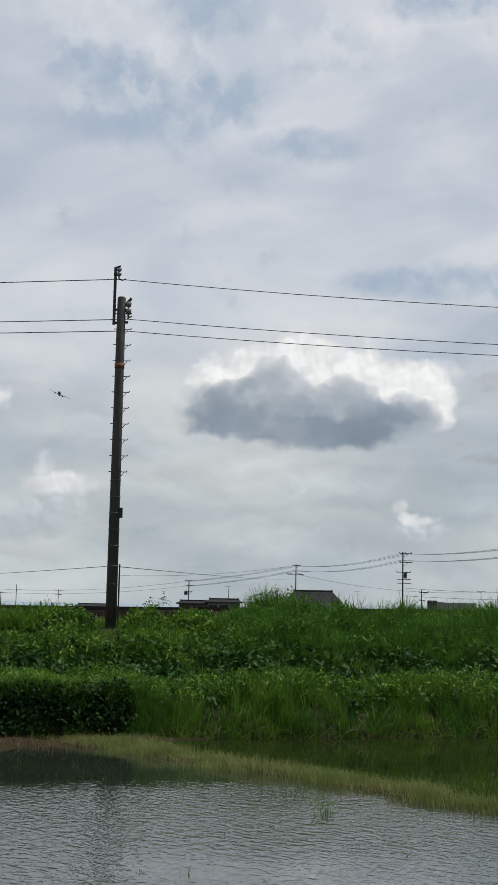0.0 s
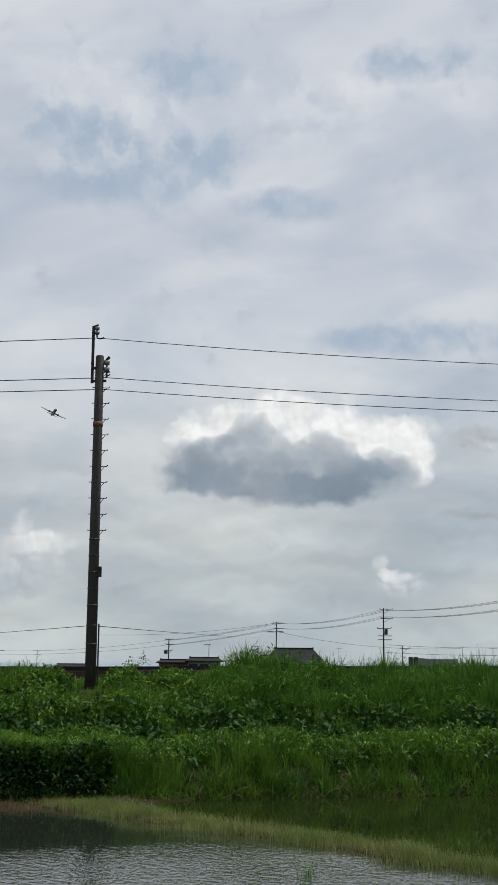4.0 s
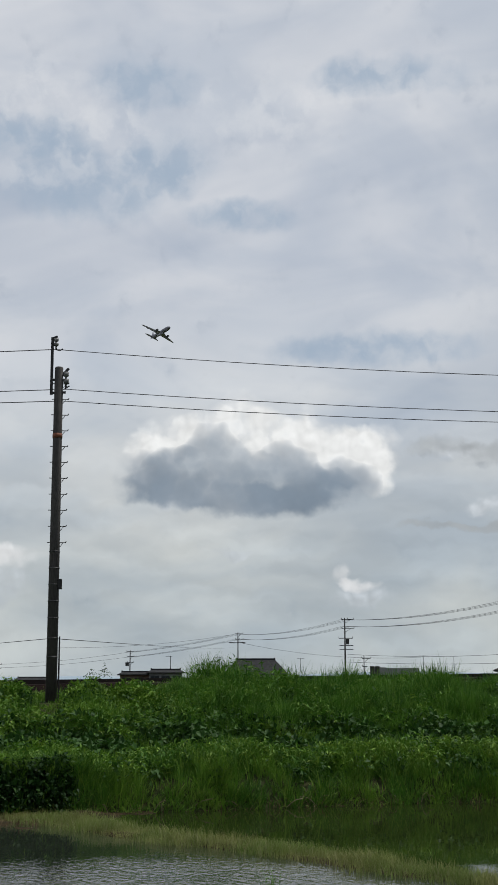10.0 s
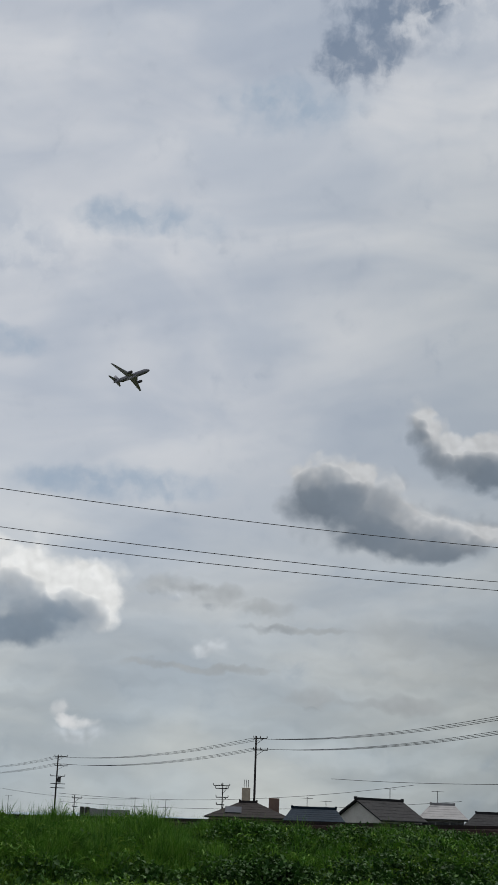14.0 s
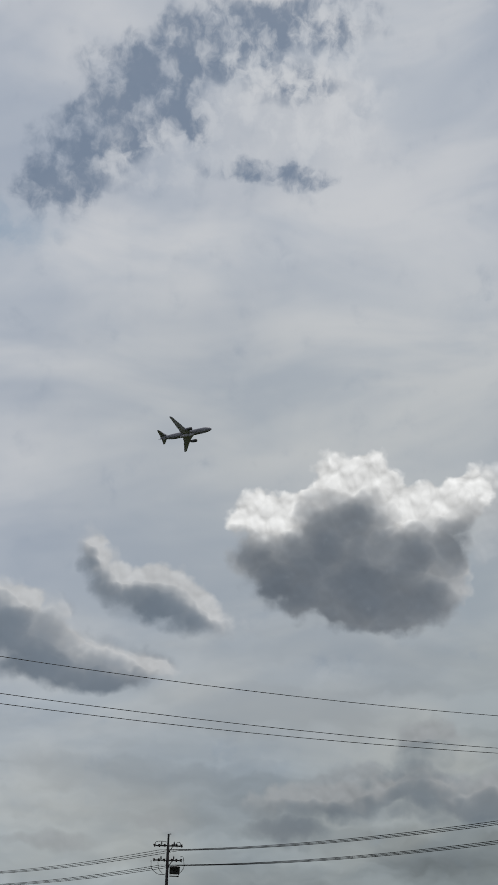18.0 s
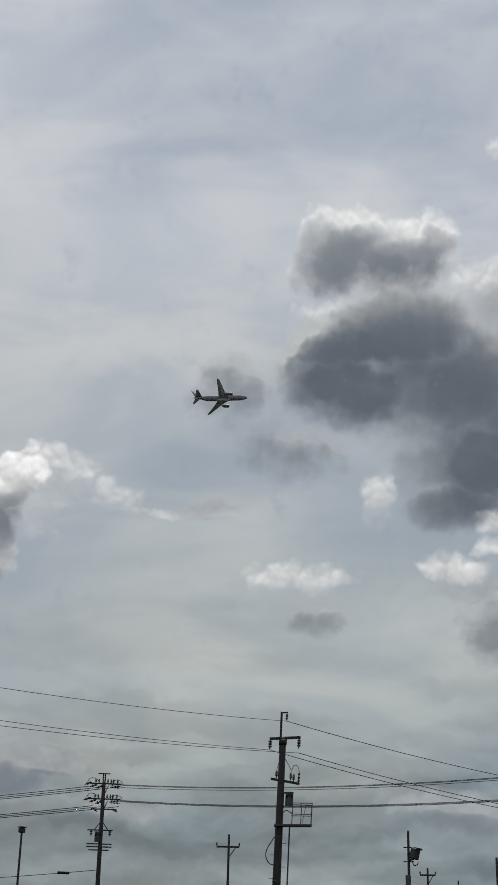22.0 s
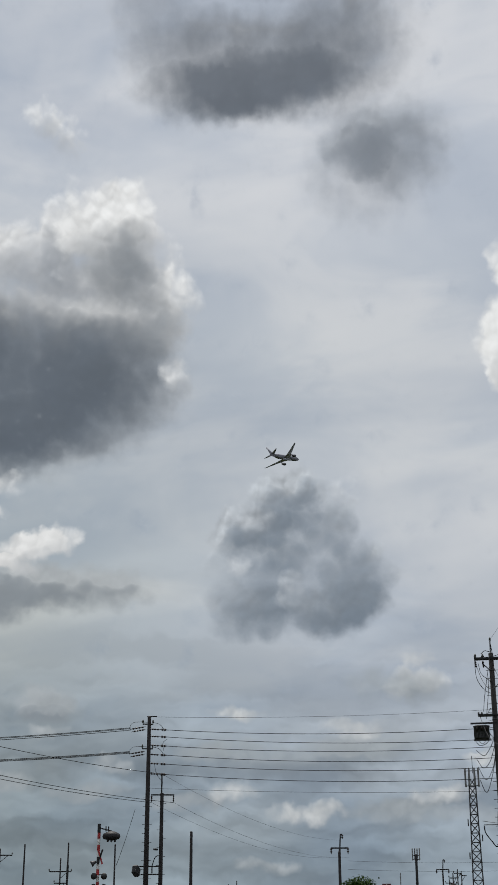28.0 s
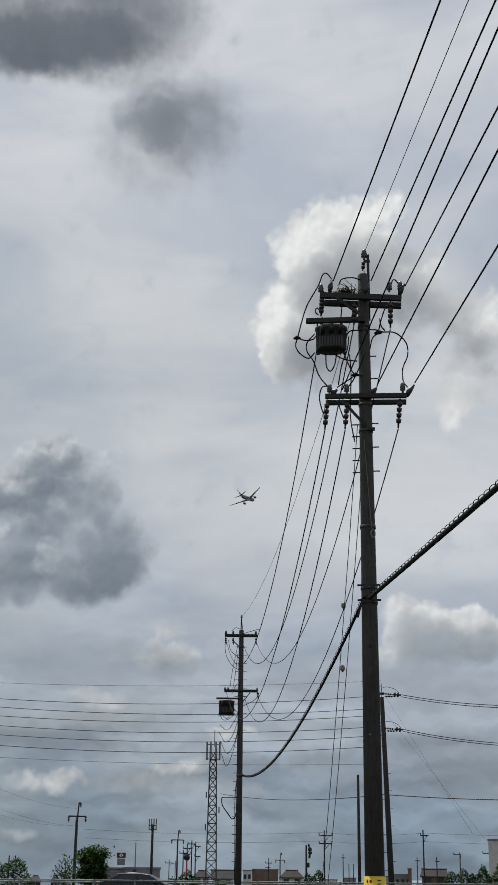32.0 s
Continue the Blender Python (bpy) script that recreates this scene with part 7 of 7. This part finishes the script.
def sedan():
    """A dark saloon car, nose towards -y."""
    ob = thing("car", (ROAD_X - 1.6, 12, 2.21), "dark glossy saloon car driving along the road", "car")
    side = [(-2.2, 0.32), (-2.25, 0.55), (-2.1, 0.78), (-1.15, 0.98), (-0.35, 1.40), (0.35, 1.49), (1.1, 1.44), (1.75, 1.12), (2.1, 1.02), (2.22, 0.7), (2.18, 0.32)]
    bm = bmesh.new()
    rows = []
    for sx, shrink in ((-0.86, 0.0), (-0.80, 0.0), (0.80, 0.0), (0.86, 0.0)):
        inner = abs(sx) < 0.83
        rows.append([bm.verts.new((sx * (1 - 0.22 * max(0, z - 0.9) / 0.6), y, z + (0.02 if inner else -0.02))) for y, z in side])
    for a, b in zip(rows, rows[1:]):
        for k in range(len(side) - 1):
            bm.faces.new((a[k], b[k], b[k + 1], a[k + 1]))
    for r in (rows[0], rows[-1]):
        bm.faces.new(r)
    bmesh.ops.recalc_face_normals(bm, faces=bm.faces)
    body = part("body", bm, M_CARPAINT, ob, "glossy dark body", False)
    for s in (-1, 1):
        for pts in (((-0.95, 1.02), (-0.35, 1.34), (0.15, 1.41), (0.15, 1.02)), ((0.22, 1.02), (0.22, 1.41), (0.95, 1.38), (1.45, 1.10), (1.3, 1.02))):
            bm = bmesh.new()
            vv = [bm.verts.new((s * (0.865 * (1 - 0.22 * max(0, z - 0.9) / 0.6) + 0.006), y, z)) for y, z in pts]
            bm.faces.new(vv)
            part("side_window", bm, M_GLASS, body)
        part("mirror", box(bmesh.new(), (s * 0.95, -0.75, 1.02), (0.16, 0.12, 0.13), None, 0.03), M_CARPAINT, body)
        part("headlight", box(bmesh.new(), (s * 0.62, -2.16, 0.70), (0.36, 0.12, 0.14), None, 0.03), M_LAMPGLASS, body)
        part("tail_light", box(bmesh.new(), (s * 0.65, 2.18, 0.86), (0.3, 0.1, 0.14), None, 0.03), M_REDPAINT, body)
        for y in (-1.38, 1.38):
            w = part("wheel", rod((s * 0.62, y, 0.32), (s * 0.86, y, 0.32), 0.32, 20), M_RUBBER, ob, "", True)
            part("rim", rod((s * 0.84, y, 0.32), (s * 0.875, y, 0.32), 0.20, 14), M_STEEL, w)
    # white strip along the roof, on the viewer's side only
    part("roof_strip", beam((-0.72, -0.25, 1.45), (-0.66, 1.2, 1.45), 0.03, 0.03), M_WHITE, body, "white strip along the roof edge")
    return ob


car = sedan()


# ---- trees and bushes ----
def tree(az, d, h, spread, label, zb=1.2, count=1500, sparse=1.0, trunk_h=0.35, material=None, leaf=0.22):
    p = spot(az, 0, d)
    ob = thing("tree", (p.x, p.y, zb), label, "tree", "trees")
    bm = bmesh.new()
    tube(bm, [(0, 0, -0.2), (0.1, 0, h * 0.3), (0.0, 0.1, h * 0.55), (0.1, 0, h * 0.85)], [0.16, 0.13, 0.09, 0.03], 8)
    part("trunk", bm, M_BARK, ob)
    tips = []
    for k in range(9):
        a = k * 2.4
        z0 = h * (trunk_h + 0.45 * k / 9)
        e = Vector((math.cos(a) * spread * rng.uniform(0.5, 0.9), math.sin(a) * spread * rng.uniform(0.5, 0.9), z0 + h * rng.uniform(0.12, 0.3)))
        part("limb", tube(bmesh.new(), curvy([(0, 0, z0), e * 0.5 + Vector((0, 0, z0 * 0.5 + 0.1)), e], 3), 0.04, 5), M_BARK, ob)
        tips += [e, e * 0.6 + Vector((0, 0, z0 * 0.4))]
    tips.append(Vector((0.1, 0, h * 0.92)))
    tips.append(Vector((-0.2, 0.1, h * 0.8)))
    C = np.array([tips[i] for i in rng.integers(0, len(tips), count)])
    R = C + rng.normal(0, 0.26 * spread * sparse, (count, 3)) * np.array([1, 1, 0.75])
    V, T = leaves(R, rng.uniform(0.6, 1.3, count) * leaf, 0.6)
    crown = soup("crown", V, T, material or M_TREE, "", "")
    for key in ("label", "category", "kind"):
        if key in crown:
            del crown[key]
    crown.parent = ob
    return ob


def bush(az, d, w, h, label, zb=1.2, count=2000, leaf=0.22):
    p = spot(az, 0, d)
    ob = thing("bush", (p.x, p.y, zb), label, "bush", "bushes")
    a = radians(az)
    r = np.array([math.cos(a), -math.sin(a), 0.0])
    dd = np.array([math.sin(a), math.cos(a), 0.0])
    w *= 1.3
    c = rng.uniform(-1, 1, count)
    lumps = 0.75 + 0.25 * np.sin(c * 5 + az) * np.cos(c * 2.1 + az)
    z = rng.random(count) ** 0.6 * h * (1 - 0.45 * np.abs(c) ** 3) * (0.5 + 0.5 * lumps)
    P = (c * w / 2)[:, None] * r + (rng.uniform(-1, 1, count) * w * 0.2)[:, None] * dd + np.array([0, 0, 1.0]) * z[:, None]
    crown = soup("foliage", *leaves(P, rng.uniform(0.6, 1.3, count) * leaf, 0.6), M_TREE, "", "")
    for key in ("label", "category", "kind"):
        if key in crown:
            del crown[key]
    crown.parent = ob
    part("stem", rod((0, 0, -0.1), (0, 0, h * 0.5), 0.08, 6), M_BARK, ob)


tree(77.93, 112, 5.2, 1.2, "leafy green tree with an uneven crown", 1.2, 6000, 1.0, 0.3, None, 0.24)
tree(76.81, 108, 4.1, 0.95, "thin half-bare tree with sparse leaves", 1.2, 380, 1.2)
bush(74.16, 105, 4.0, 4.3, "round green bush behind the road", 1.2, 3600)
bush(72.3, 105, 1.8, 3.6, "green bush behind the road")
bush(71.45, 105, 1.3, 3.9, "narrow green bush behind the road")
bush(70.5, 105, 1.0, 3.5, "narrow green bush behind the road")
bush(81.68, 120, 2.7, 3.7, "dark green bush beside houses", 1.2, 2600)
bush(83.2, 140, 1.5, 3.2, "dark green bush beside houses")
bush(87.12, 150, 2.5, 4.5, "dark green bush beside houses", 1.2, 2600)
bush(93.03, 130, 2.6, 4.4, "dark green bush beside houses", 1.2, 2600)
bush(93.99, 130, 2.0, 4.6, "dark green bush beside houses", 1.2, 2600)
bush(94.75, 125, 1.8, 4.7, "dark green bush beside houses")
bush(-3.9, 60, 1.3, 2.2, "small dark shrub behind the railway", 1.2, 260, 0.12)

# ---- the town beyond the road ----
for az, d, w, dep, e, r, roof, wall, hip, lab in (
        (82.48, 380, 4.4, 6, 7.9, 9.4, M_TOWNROOF, M_STUCCO, 1.8, "far house with a brown hipped roof"), (83.36, 385, 5.8, 7, 7.7, 9.7, M_GREYROOF, M_STUCCO, 0.0, "far house with a grey gable roof"),
        (86.24, 380, 6.0, 7, 8.1, 9.75, M_TOWNROOF, M_STUCCO, 1.9, "far white house with a brown hipped roof"), (92.16, 350, 6.2, 6, 8.3, 9.8, M_TOWNROOF, M_BROWNWALL, 0.5, "far two-storey house with a brown roof"),
        (75.6, 480, 3.6, 7, 7.2, 8.9, M_GREYROOF, M_GREYWALL, 1.5, "far house with a grey roof"), (76.4, 480, 2.6, 7, 7.2, 8.9, M_GREYROOF, M_GREYWALL, 1.2, "far house with a grey roof"),
        (90.2, 400, 4.5, 7, 7.4, 8.6, M_GREYROOF, M_STUCCO, 1.2, "far pale house with a grey roof")):
    house(az, d, w, dep, e, r, lab, roof, wall, hip, storeys=2, windows=2, courses=0)
house(79.66, 155, 4.0, 2.0, 4.5, 5.15, "small white house with a grey gable roof", M_GREYROOF, M_STUCCO, turn=90, windows=1, courses=0)


def block(name, az, d, w, dep, zt, wall, label, category, zb=1.2, floors=1, bays=4, parapet=True):
    p = spot(az, 0, d)
    ob = thing(name, (p.x, p.y, zb), label, category)
    ob.rotation_euler = (0, 0, -radians(az))
    H = zt - zb
    part("wall", box(bmesh.new(), (0, 0, H / 2), (w, dep, H)), wall, ob)
    if parapet:
        part("parapet", box(bmesh.new(), (0, 0, H + 0.1), (w + 0.2, dep + 0.2, 0.2)), M_GREYWALL, ob)
    for f in range(floors):
        for k in range(bays):
            x, z = -w / 2 + w * (k + 0.5) / bays, H - 1.6 - f * 3.0
            if z > 0.6:
                win = part("window", box(bmesh.new(), (x, -dep / 2 - 0.02, z), (w / bays * 0.6, 0.08, 1.2)), M_STEEL, ob)
                part("pane", box(bmesh.new(), (x, -dep / 2 - 0.06, z), (w / bays * 0.55, 0.02, 1.08)), M_GLASS, win)
    return ob


block("shop", 79.98, 165, 4.2, 8, 5.6, M_GREYWALL, "long grey shop building with a flat roof", "shop", bays=3, floors=0)
block("shop", 78.78, 166, 2.6, 8, 5.55, M_GREYWALL, "grey shop annexe with a flat roof", "shop", bays=2, floors=0)
block("warehouse", 85.13, 390, 7.4, 9, 10.0, M_BROWNWALL, "big windowless brown warehouse", "warehouse", floors=0)
block("apartment_building", 84.38, 385, 2.4, 7, 9.6, M_STUCCO, "far narrow pale building with windows", "apartment building", floors=2, bays=2)
block("apartment_building", 95.5, 190, 7.0, 8, 10.2, M_STUCCO, "tall pale apartment building with a blank side", "apartment building", floors=0)
block("apartment_building", 67.93, 150, 5.5, 8, 6.63, M_BEIGE, "beige two-storey building with a flat roof", "apartment building", floors=2, bays=5)
block("factory", 91.15, 330, 0.9, 4, 9.4, M_BROWNWALL, "far narrow brown tower", "tower", floors=0)
block("factory", 90.75, 335, 5.0, 6, 8.1, M_GREYWALL, "far grey building with windows", "factory", floors=1, bays=4)
block("factory", 87.76, 380, 5.0, 7, 7.3, M_STUCCO, "far low white building", "factory", floors=1, bays=4)
block("garage", 88.66, 380, 3.5, 6, 7.8, M_GREYWALL, "far low grey garage", "garage", floors=1, bays=2)
# red and white shop sign on the roof
sg = thing("shop_sign", spot(79.09, 1.28, 160), "dark red sign board with a white diamond", "sign")
sg.rotation_euler = (0, 0, -radians(79.12))
sg.scale = (0.66, 0.66, 0.66)
part("board", box(bmesh.new(), (0, 0, 1.35), (1.58, 0.2, 0.92), None, 0.02), M_MAROON, sg, "dark red board")
part("diamond", box(bmesh.new(), (0, -0.115, 1.35), (0.54, 0.02, 0.54), Matrix.Rotation(radians(45), 3, "Y")), M_WHITE, sg, "white diamond")
part("emblem", box(bmesh.new(), (0, -0.135, 1.32), (0.12, 0.02, 0.40)), M_MAROON, sg)
part("stand", box(bmesh.new(), (0, 0.1, 0.25), (1.4, 0.5, 1.1)), M_GREYWALL, sg)
part("stand", box(bmesh.new(), (0.5, 0.05, 0.35), (0.2, 0.3, 0.9)), M_STUCCO, sg)
# round traffic mirror and striped crossing gate further down the line
q = thing("traffic_mirror", Vector((*spot(81.83, 0, 120).xy, 1.6)), "round traffic mirror seen from behind on a striped post", "traffic mirror")
part("post", rod((0, 0, 0), (0, 0, 4.0), 0.06, 8), M_REDPAINT, q)
a = radians(81.83)
f = Vector((math.sin(a), math.cos(a), 0))
part("mirror", tube(bmesh.new(), [Vector((0, 0, 4.25)), f * 0.05 + Vector((0, 0, 4.25)), f * 0.16 + Vector((0, 0, 4.25))], [0.26, 0.28, 0.1], 16), M_DARKSTEEL, q, "", True)
# thin far radio tower, a pale line over the roofs
lt = thing("radio_tower", Vector((*spot(79.68, 0, 900).xy, 0)), "pale thin radio tower on the skyline", "radio tower")
for s in (-1, 1):
    part("leg", beam((s * 2.2, 0, 0), (s * 0.4, 0, 36), 0.35, 0.35), M_PORCELAIN, lt)
for k in range(9):
    part("brace", beam((-2.2 + k * 0.2, 0, k * 4), (2.2 - k * 0.2, 0, k * 4 + 3.5), 0.2, 0.2), M_PORCELAIN, lt)

# hazy wooded hills at the skyline, the haze mixed into their colour
n = 120
V, T = [], []
for i in range(n + 1):
    az = -40 + i * (170 / n)
    p = bearing(az) * 3300
    hh = 38 + 16 * math.sin(i * 0.21) + 9 * math.sin(i * 0.57 + 1) + 5 * math.sin(i * 1.3)
    hh *= 0.35 + 0.65 * min(max((az - 55) / 25, 0), 1)
    V += [(p.x, p.y, -2), (p.x * 1.06, p.y * 1.06, hh)]
    if i:
        T += [(2 * i - 2, 2 * i, 2 * i + 1), (2 * i - 2, 2 * i + 1, 2 * i - 1)]
M_HILL = surface("hazy_hill", (0.23, 0.29, 0.34), (0.20, 0.26, 0.31), 0.004, 1.0)
soup("hills", np.array(V), np.array(T), M_HILL, "blue-grey hills on the skyline", "hills", "structure")

# ---- the aircraft ----
def aircraft():
    """A twin-engined jet: x forward, y to its left, z up."""
    ob = thing("airplane", (0, 0, 400), "grey twin-engined jet airplane banking in flight", "airplane")
    st = [(24.3, 0.05, -0.55), (23.9, 0.55, -0.45), (23.0, 1.15, -0.3), (21.5, 1.75, -0.12), (19.5, 2.25, 0.0), (17.0, 2.5, 0.0), (10, 2.52, 0), (0, 2.52, 0), (-8, 2.52, 0), (-12, 2.4, 0.12), (-16, 1.95, 0.5), (-20, 1.3, 1.0), (-23, 0.7, 1.4), (-24.3, 0.3, 1.6)]
    bm = bmesh.new()
    n = 24
    rings = [[bm.verts.new((x, math.cos(2 * math.pi * k / n) * r, math.sin(2 * math.pi * k / n) * r * 1.05 + z)) for k in range(n)] for x, r, z in st]
    for a, b in zip(rings, rings[1:]):
        for k in range(n):
            bm.faces.new((a[k], a[(k + 1) % n], b[(k + 1) % n], b[k]))
    bm.faces.new(rings[0])
    bm.faces.new(rings[-1][::-1])
    bmesh.ops.recalc_face_normals(bm, faces=bm.faces)
    body = part("fuselage", bm, M_FUSELAGE, ob, "light grey fuselage", True)

    def foil(rows, thick, material, name, label="", parent=None):
        """Aerofoil sections: leading edge point, chord; the span direction follows the points."""
        bm = bmesh.new()
        prof = ((0, 0), (0.06, 0.5), (0.3, 1.0), (0.65, 0.7), (1, 0.05), (0.65, -0.45), (0.3, -0.7), (0.06, -0.4))
        rr = []
        for (x, y, z), c, up in rows:
            rr.append([bm.verts.new(Vector((x - s * c, y, z)) + Vector(up) * (h * thick * c / 2)) for s, h in prof])
        for a, b in zip(rr, rr[1:]):
            for k in range(len(prof)):
                bm.faces.new((a[k], a[(k + 1) % len(prof)], b[(k + 1) % len(prof)], b[k]))
        bm.faces.new(rr[0])
        bm.faces.new(rr[-1][::-1])
        bmesh.ops.recalc_face_normals(bm, faces=bm.faces)
        return part(name, bm, material, parent or ob, label, True)

    for s in (1, -1):
        up = (0, 0, 1)
        wing = foil([((8.6, s * 1.2, -1.5), 11.6, up), ((6.2, s * 3.2, -1.35), 9.6, up), ((2.0, s * 8.0, -0.75), 6.3, up), ((-5.7, s * 22.6, 1.35), 2.4, up), ((-7.2, s * 23.8, 1.6), 1.0, up)], 0.12, M_WING, "wing", "dark grey swept wing")
        for y in (5.5, 11.0, 15.5):
            x = 2.0 - (y - 8) * 0.53
            c = 6.3 - (y - 8) * 0.27
            part("flap_fairing", tube(bmesh.new(), [(x - c * 0.55, s * y, -1.2 + y * 0.07), (x - c * 0.85, s * y, -1.45 + y * 0.07), (x - c * 1.15, s * y, -1.15 + y * 0.07)], [0.1, 0.32, 0.05], 8), M_WING, wing, "", True)
        foil([((-17.5, s * 0.9, 1.5), 5.6, up), ((-22.2, s * 9.2, 2.4), 1.9, up), ((-22.8, s * 9.4, 2.42), 1.2, up)], 0.10, M_WING, "tailplane", "dark grey tailplane")
        bm = bmesh.new()
        prof = [(8.2, 1.15), (8.0, 1.32), (6.5, 1.42), (4.5, 1.35), (3.0, 1.0), (2.2, 0.75)]
        tube(bm, [(x, s * 7.9, -2.7) for x, r in prof], [r for x, r in prof], 18, False)
        eng = part("engine", bm, M_ENGINE, ob, "dark engine pod", True)
        part("intake", tube(bmesh.new(), [(7.9, s * 7.9, -2.7), (7.6, s * 7.9, -2.7)], [1.12, 1.12], 18), M_BLACK, eng)
        part("exhaust", tube(bmesh.new(), [(2.6, s * 7.9, -2.7), (1.3, s * 7.9, -2.7)], [0.72, 0.2], 14), M_DARKSTEEL, eng, "", True)
        part("pylon", beam((5.5, s * 7.9, -1.5), (1.5, s * 7.9, -1.1), 0.35, 1.1), M_WING, eng)
    foil([((-15.5, 0, 2.2), 8.0, (0, 1, 0)), ((-18.2, 0, 4.6), 6.0, (0, 1, 0)), ((-23.2, 0, 10.2), 2.6, (0, 1, 0))], 0.10, M_FUSELAGE, "tail_fin", "light grey tail fin")
    part("belly_fairing", tube(bmesh.new(), [(9.5, 0, -1.6), (7, 0, -1.75), (0, 0, -1.8), (-4, 0, -1.75), (-7.5, 0, -1.5)], [0.3, 1.5, 1.75, 1.5, 0.3], 14), M_WING, body, "", True)
    part("tail_boom", tube(bmesh.new(), [(-17.5, 0, -0.9), (-21, 0, -0.5), (-25.4, 0, 0.5)], [0.3, 0.35, 0.2], 10), M_WING, body, "slim boom under the tail", True)
    part("cockpit_window", box(bmesh.new(), (22.3, 0, 0.85), (0.7, 1.9, 0.45), Matrix.Rotation(radians(32), 3, "Y"), 0.1), M_GLASS, body)
    return ob


plane = aircraft()
FLIGHT = [
    (0, -8.45, 9.18, 2593, 172.9, 23.6, 1.0), (1, -8.45, 9.59, 2496, 170.2, 23.4, 1.3), (2, -8.39, 10.01, 2395, 167.7, 23.3, 1.7), (3, -8.18, 10.46, 2291, 165.2, 23.1, 2.1),
    (4, -7.82, 10.95, 2187, 162.7, 22.9, 2.5), (5, -7.26, 11.50, 2083, 160.3, 22.6, 2.9), (6, -6.51, 12.10, 1980, 158.0, 22.4, 3.3), (7, -5.56, 12.75, 1880, 155.7, 22.2, 3.8),
    (8, -4.40, 13.47, 1783, 153.5, 21.9, 4.2), (9, -3.01, 14.26, 1691, 151.3, 21.7, 4.7), (10, -1.34, 15.11, 1603, 149.1, 21.5, 5.1), (11, 0.63, 16.03, 1522, 147.0, 21.3, 5.6),
    (12, 2.96, 17.01, 1448, 144.9, 21.1, 6.0), (13, 5.70, 18.03, 1380, 142.9, 20.9, 6.5), (14, 8.89, 19.07, 1320, 140.9, 20.7, 6.9), (15, 12.56, 20.09, 1269, 138.9, 20.5, 7.3),
    (16, 16.71, 21.07, 1226, 136.9, 20.4, 7.7), (17, 21.34, 21.96, 1192, 134.9, 20.3, 8.1), (18, 26.38, 22.71, 1166, 133.0, 20.3, 8.4), (19, 31.75, 23.30, 1150, 131.0, 20.2, 8.8),
    (20, 37.35, 23.68, 1142, 129.1, 20.3, 9.1), (21, 43.03, 23.83, 1144, 127.2, 20.3, 9.4), (22, 48.67, 23.74, 1155, 125.2, 20.4, 9.6), (23, 54.10, 23.42, 1174, 123.3, 20.6, 9.8),
    (24, 59.21, 22.90, 1201, 121.4, 20.8, 10.0), (25, 63.90, 22.22, 1236, 119.4, 21.1, 10.1), (26, 68.11, 21.43, 1279, 117.5, 21.4, 10.2), (27, 71.83, 20.61, 1328, 115.5, 21.8, 10.2),
    (28, 75.10, 19.82, 1384, 113.5, 22.2, 10.2), (29, 77.97, 19.09, 1445, 111.5, 22.8, 10.2), (30, 80.50, 18.43, 1511, 109.5, 23.4, 10.1), (31, 82.65, 17.74, 1581, 107.4, 24.1, 9.9),
    (32, 84.19, 16.84, 1654, 105.3, 24.8, 9.7),
]


def attitude(az, el, d, heading, bank, climb):
    h, b, c = radians(heading), radians(bank), radians(climb)
    fwd = Vector((math.sin(h) * math.cos(c), math.cos(h) * math.cos(c), math.sin(c)))
    lef = Vector((-math.cos(h), math.sin(h), 0))
    upw = fwd.cross(lef)
    l2 = lef * math.cos(b) - upw * math.sin(b)
    u2 = lef * math.sin(b) + upw * math.cos(b)
    m = Matrix((fwd, l2, u2)).transposed().to_4x4()
    return Matrix.Translation(EYE + bearing(az, el) * d) @ m


def motions():
    walk(plane, [(t, attitude(*r)) for t, *r in FLIGHT])
    walk(car, [(t, pose(ROAD_X - 1.6, 12.0 + (32 - t) * 6.7, 2.21)) for t in (0, 16, 28, 32)])
    for ob in [o for o in scene.objects if o.parent is car and o.name.startswith("wheel")]:
        c = Vector(ob.bound_box[0]).lerp(Vector(ob.bound_box[6]), 0.5)
        turn = lambda t: Matrix.Translation(c) @ Matrix.Rotation(6.7 * t / 0.32, 4, "X") @ Matrix.Translation(-c)
        walk(ob, [(k * 0.05, turn(k * 0.05)) for k in range(641)])
    walk(paddy_water, [(t, pose(DIKE_A.x + ALONG.x * 0.22 * (t - 16), DIKE_A.y + ALONG.y * 0.22 * (t - 16), 0, 0, 0, PADDY_TURN)) for t in (0, 8, 16, 24, 32)])


motions()
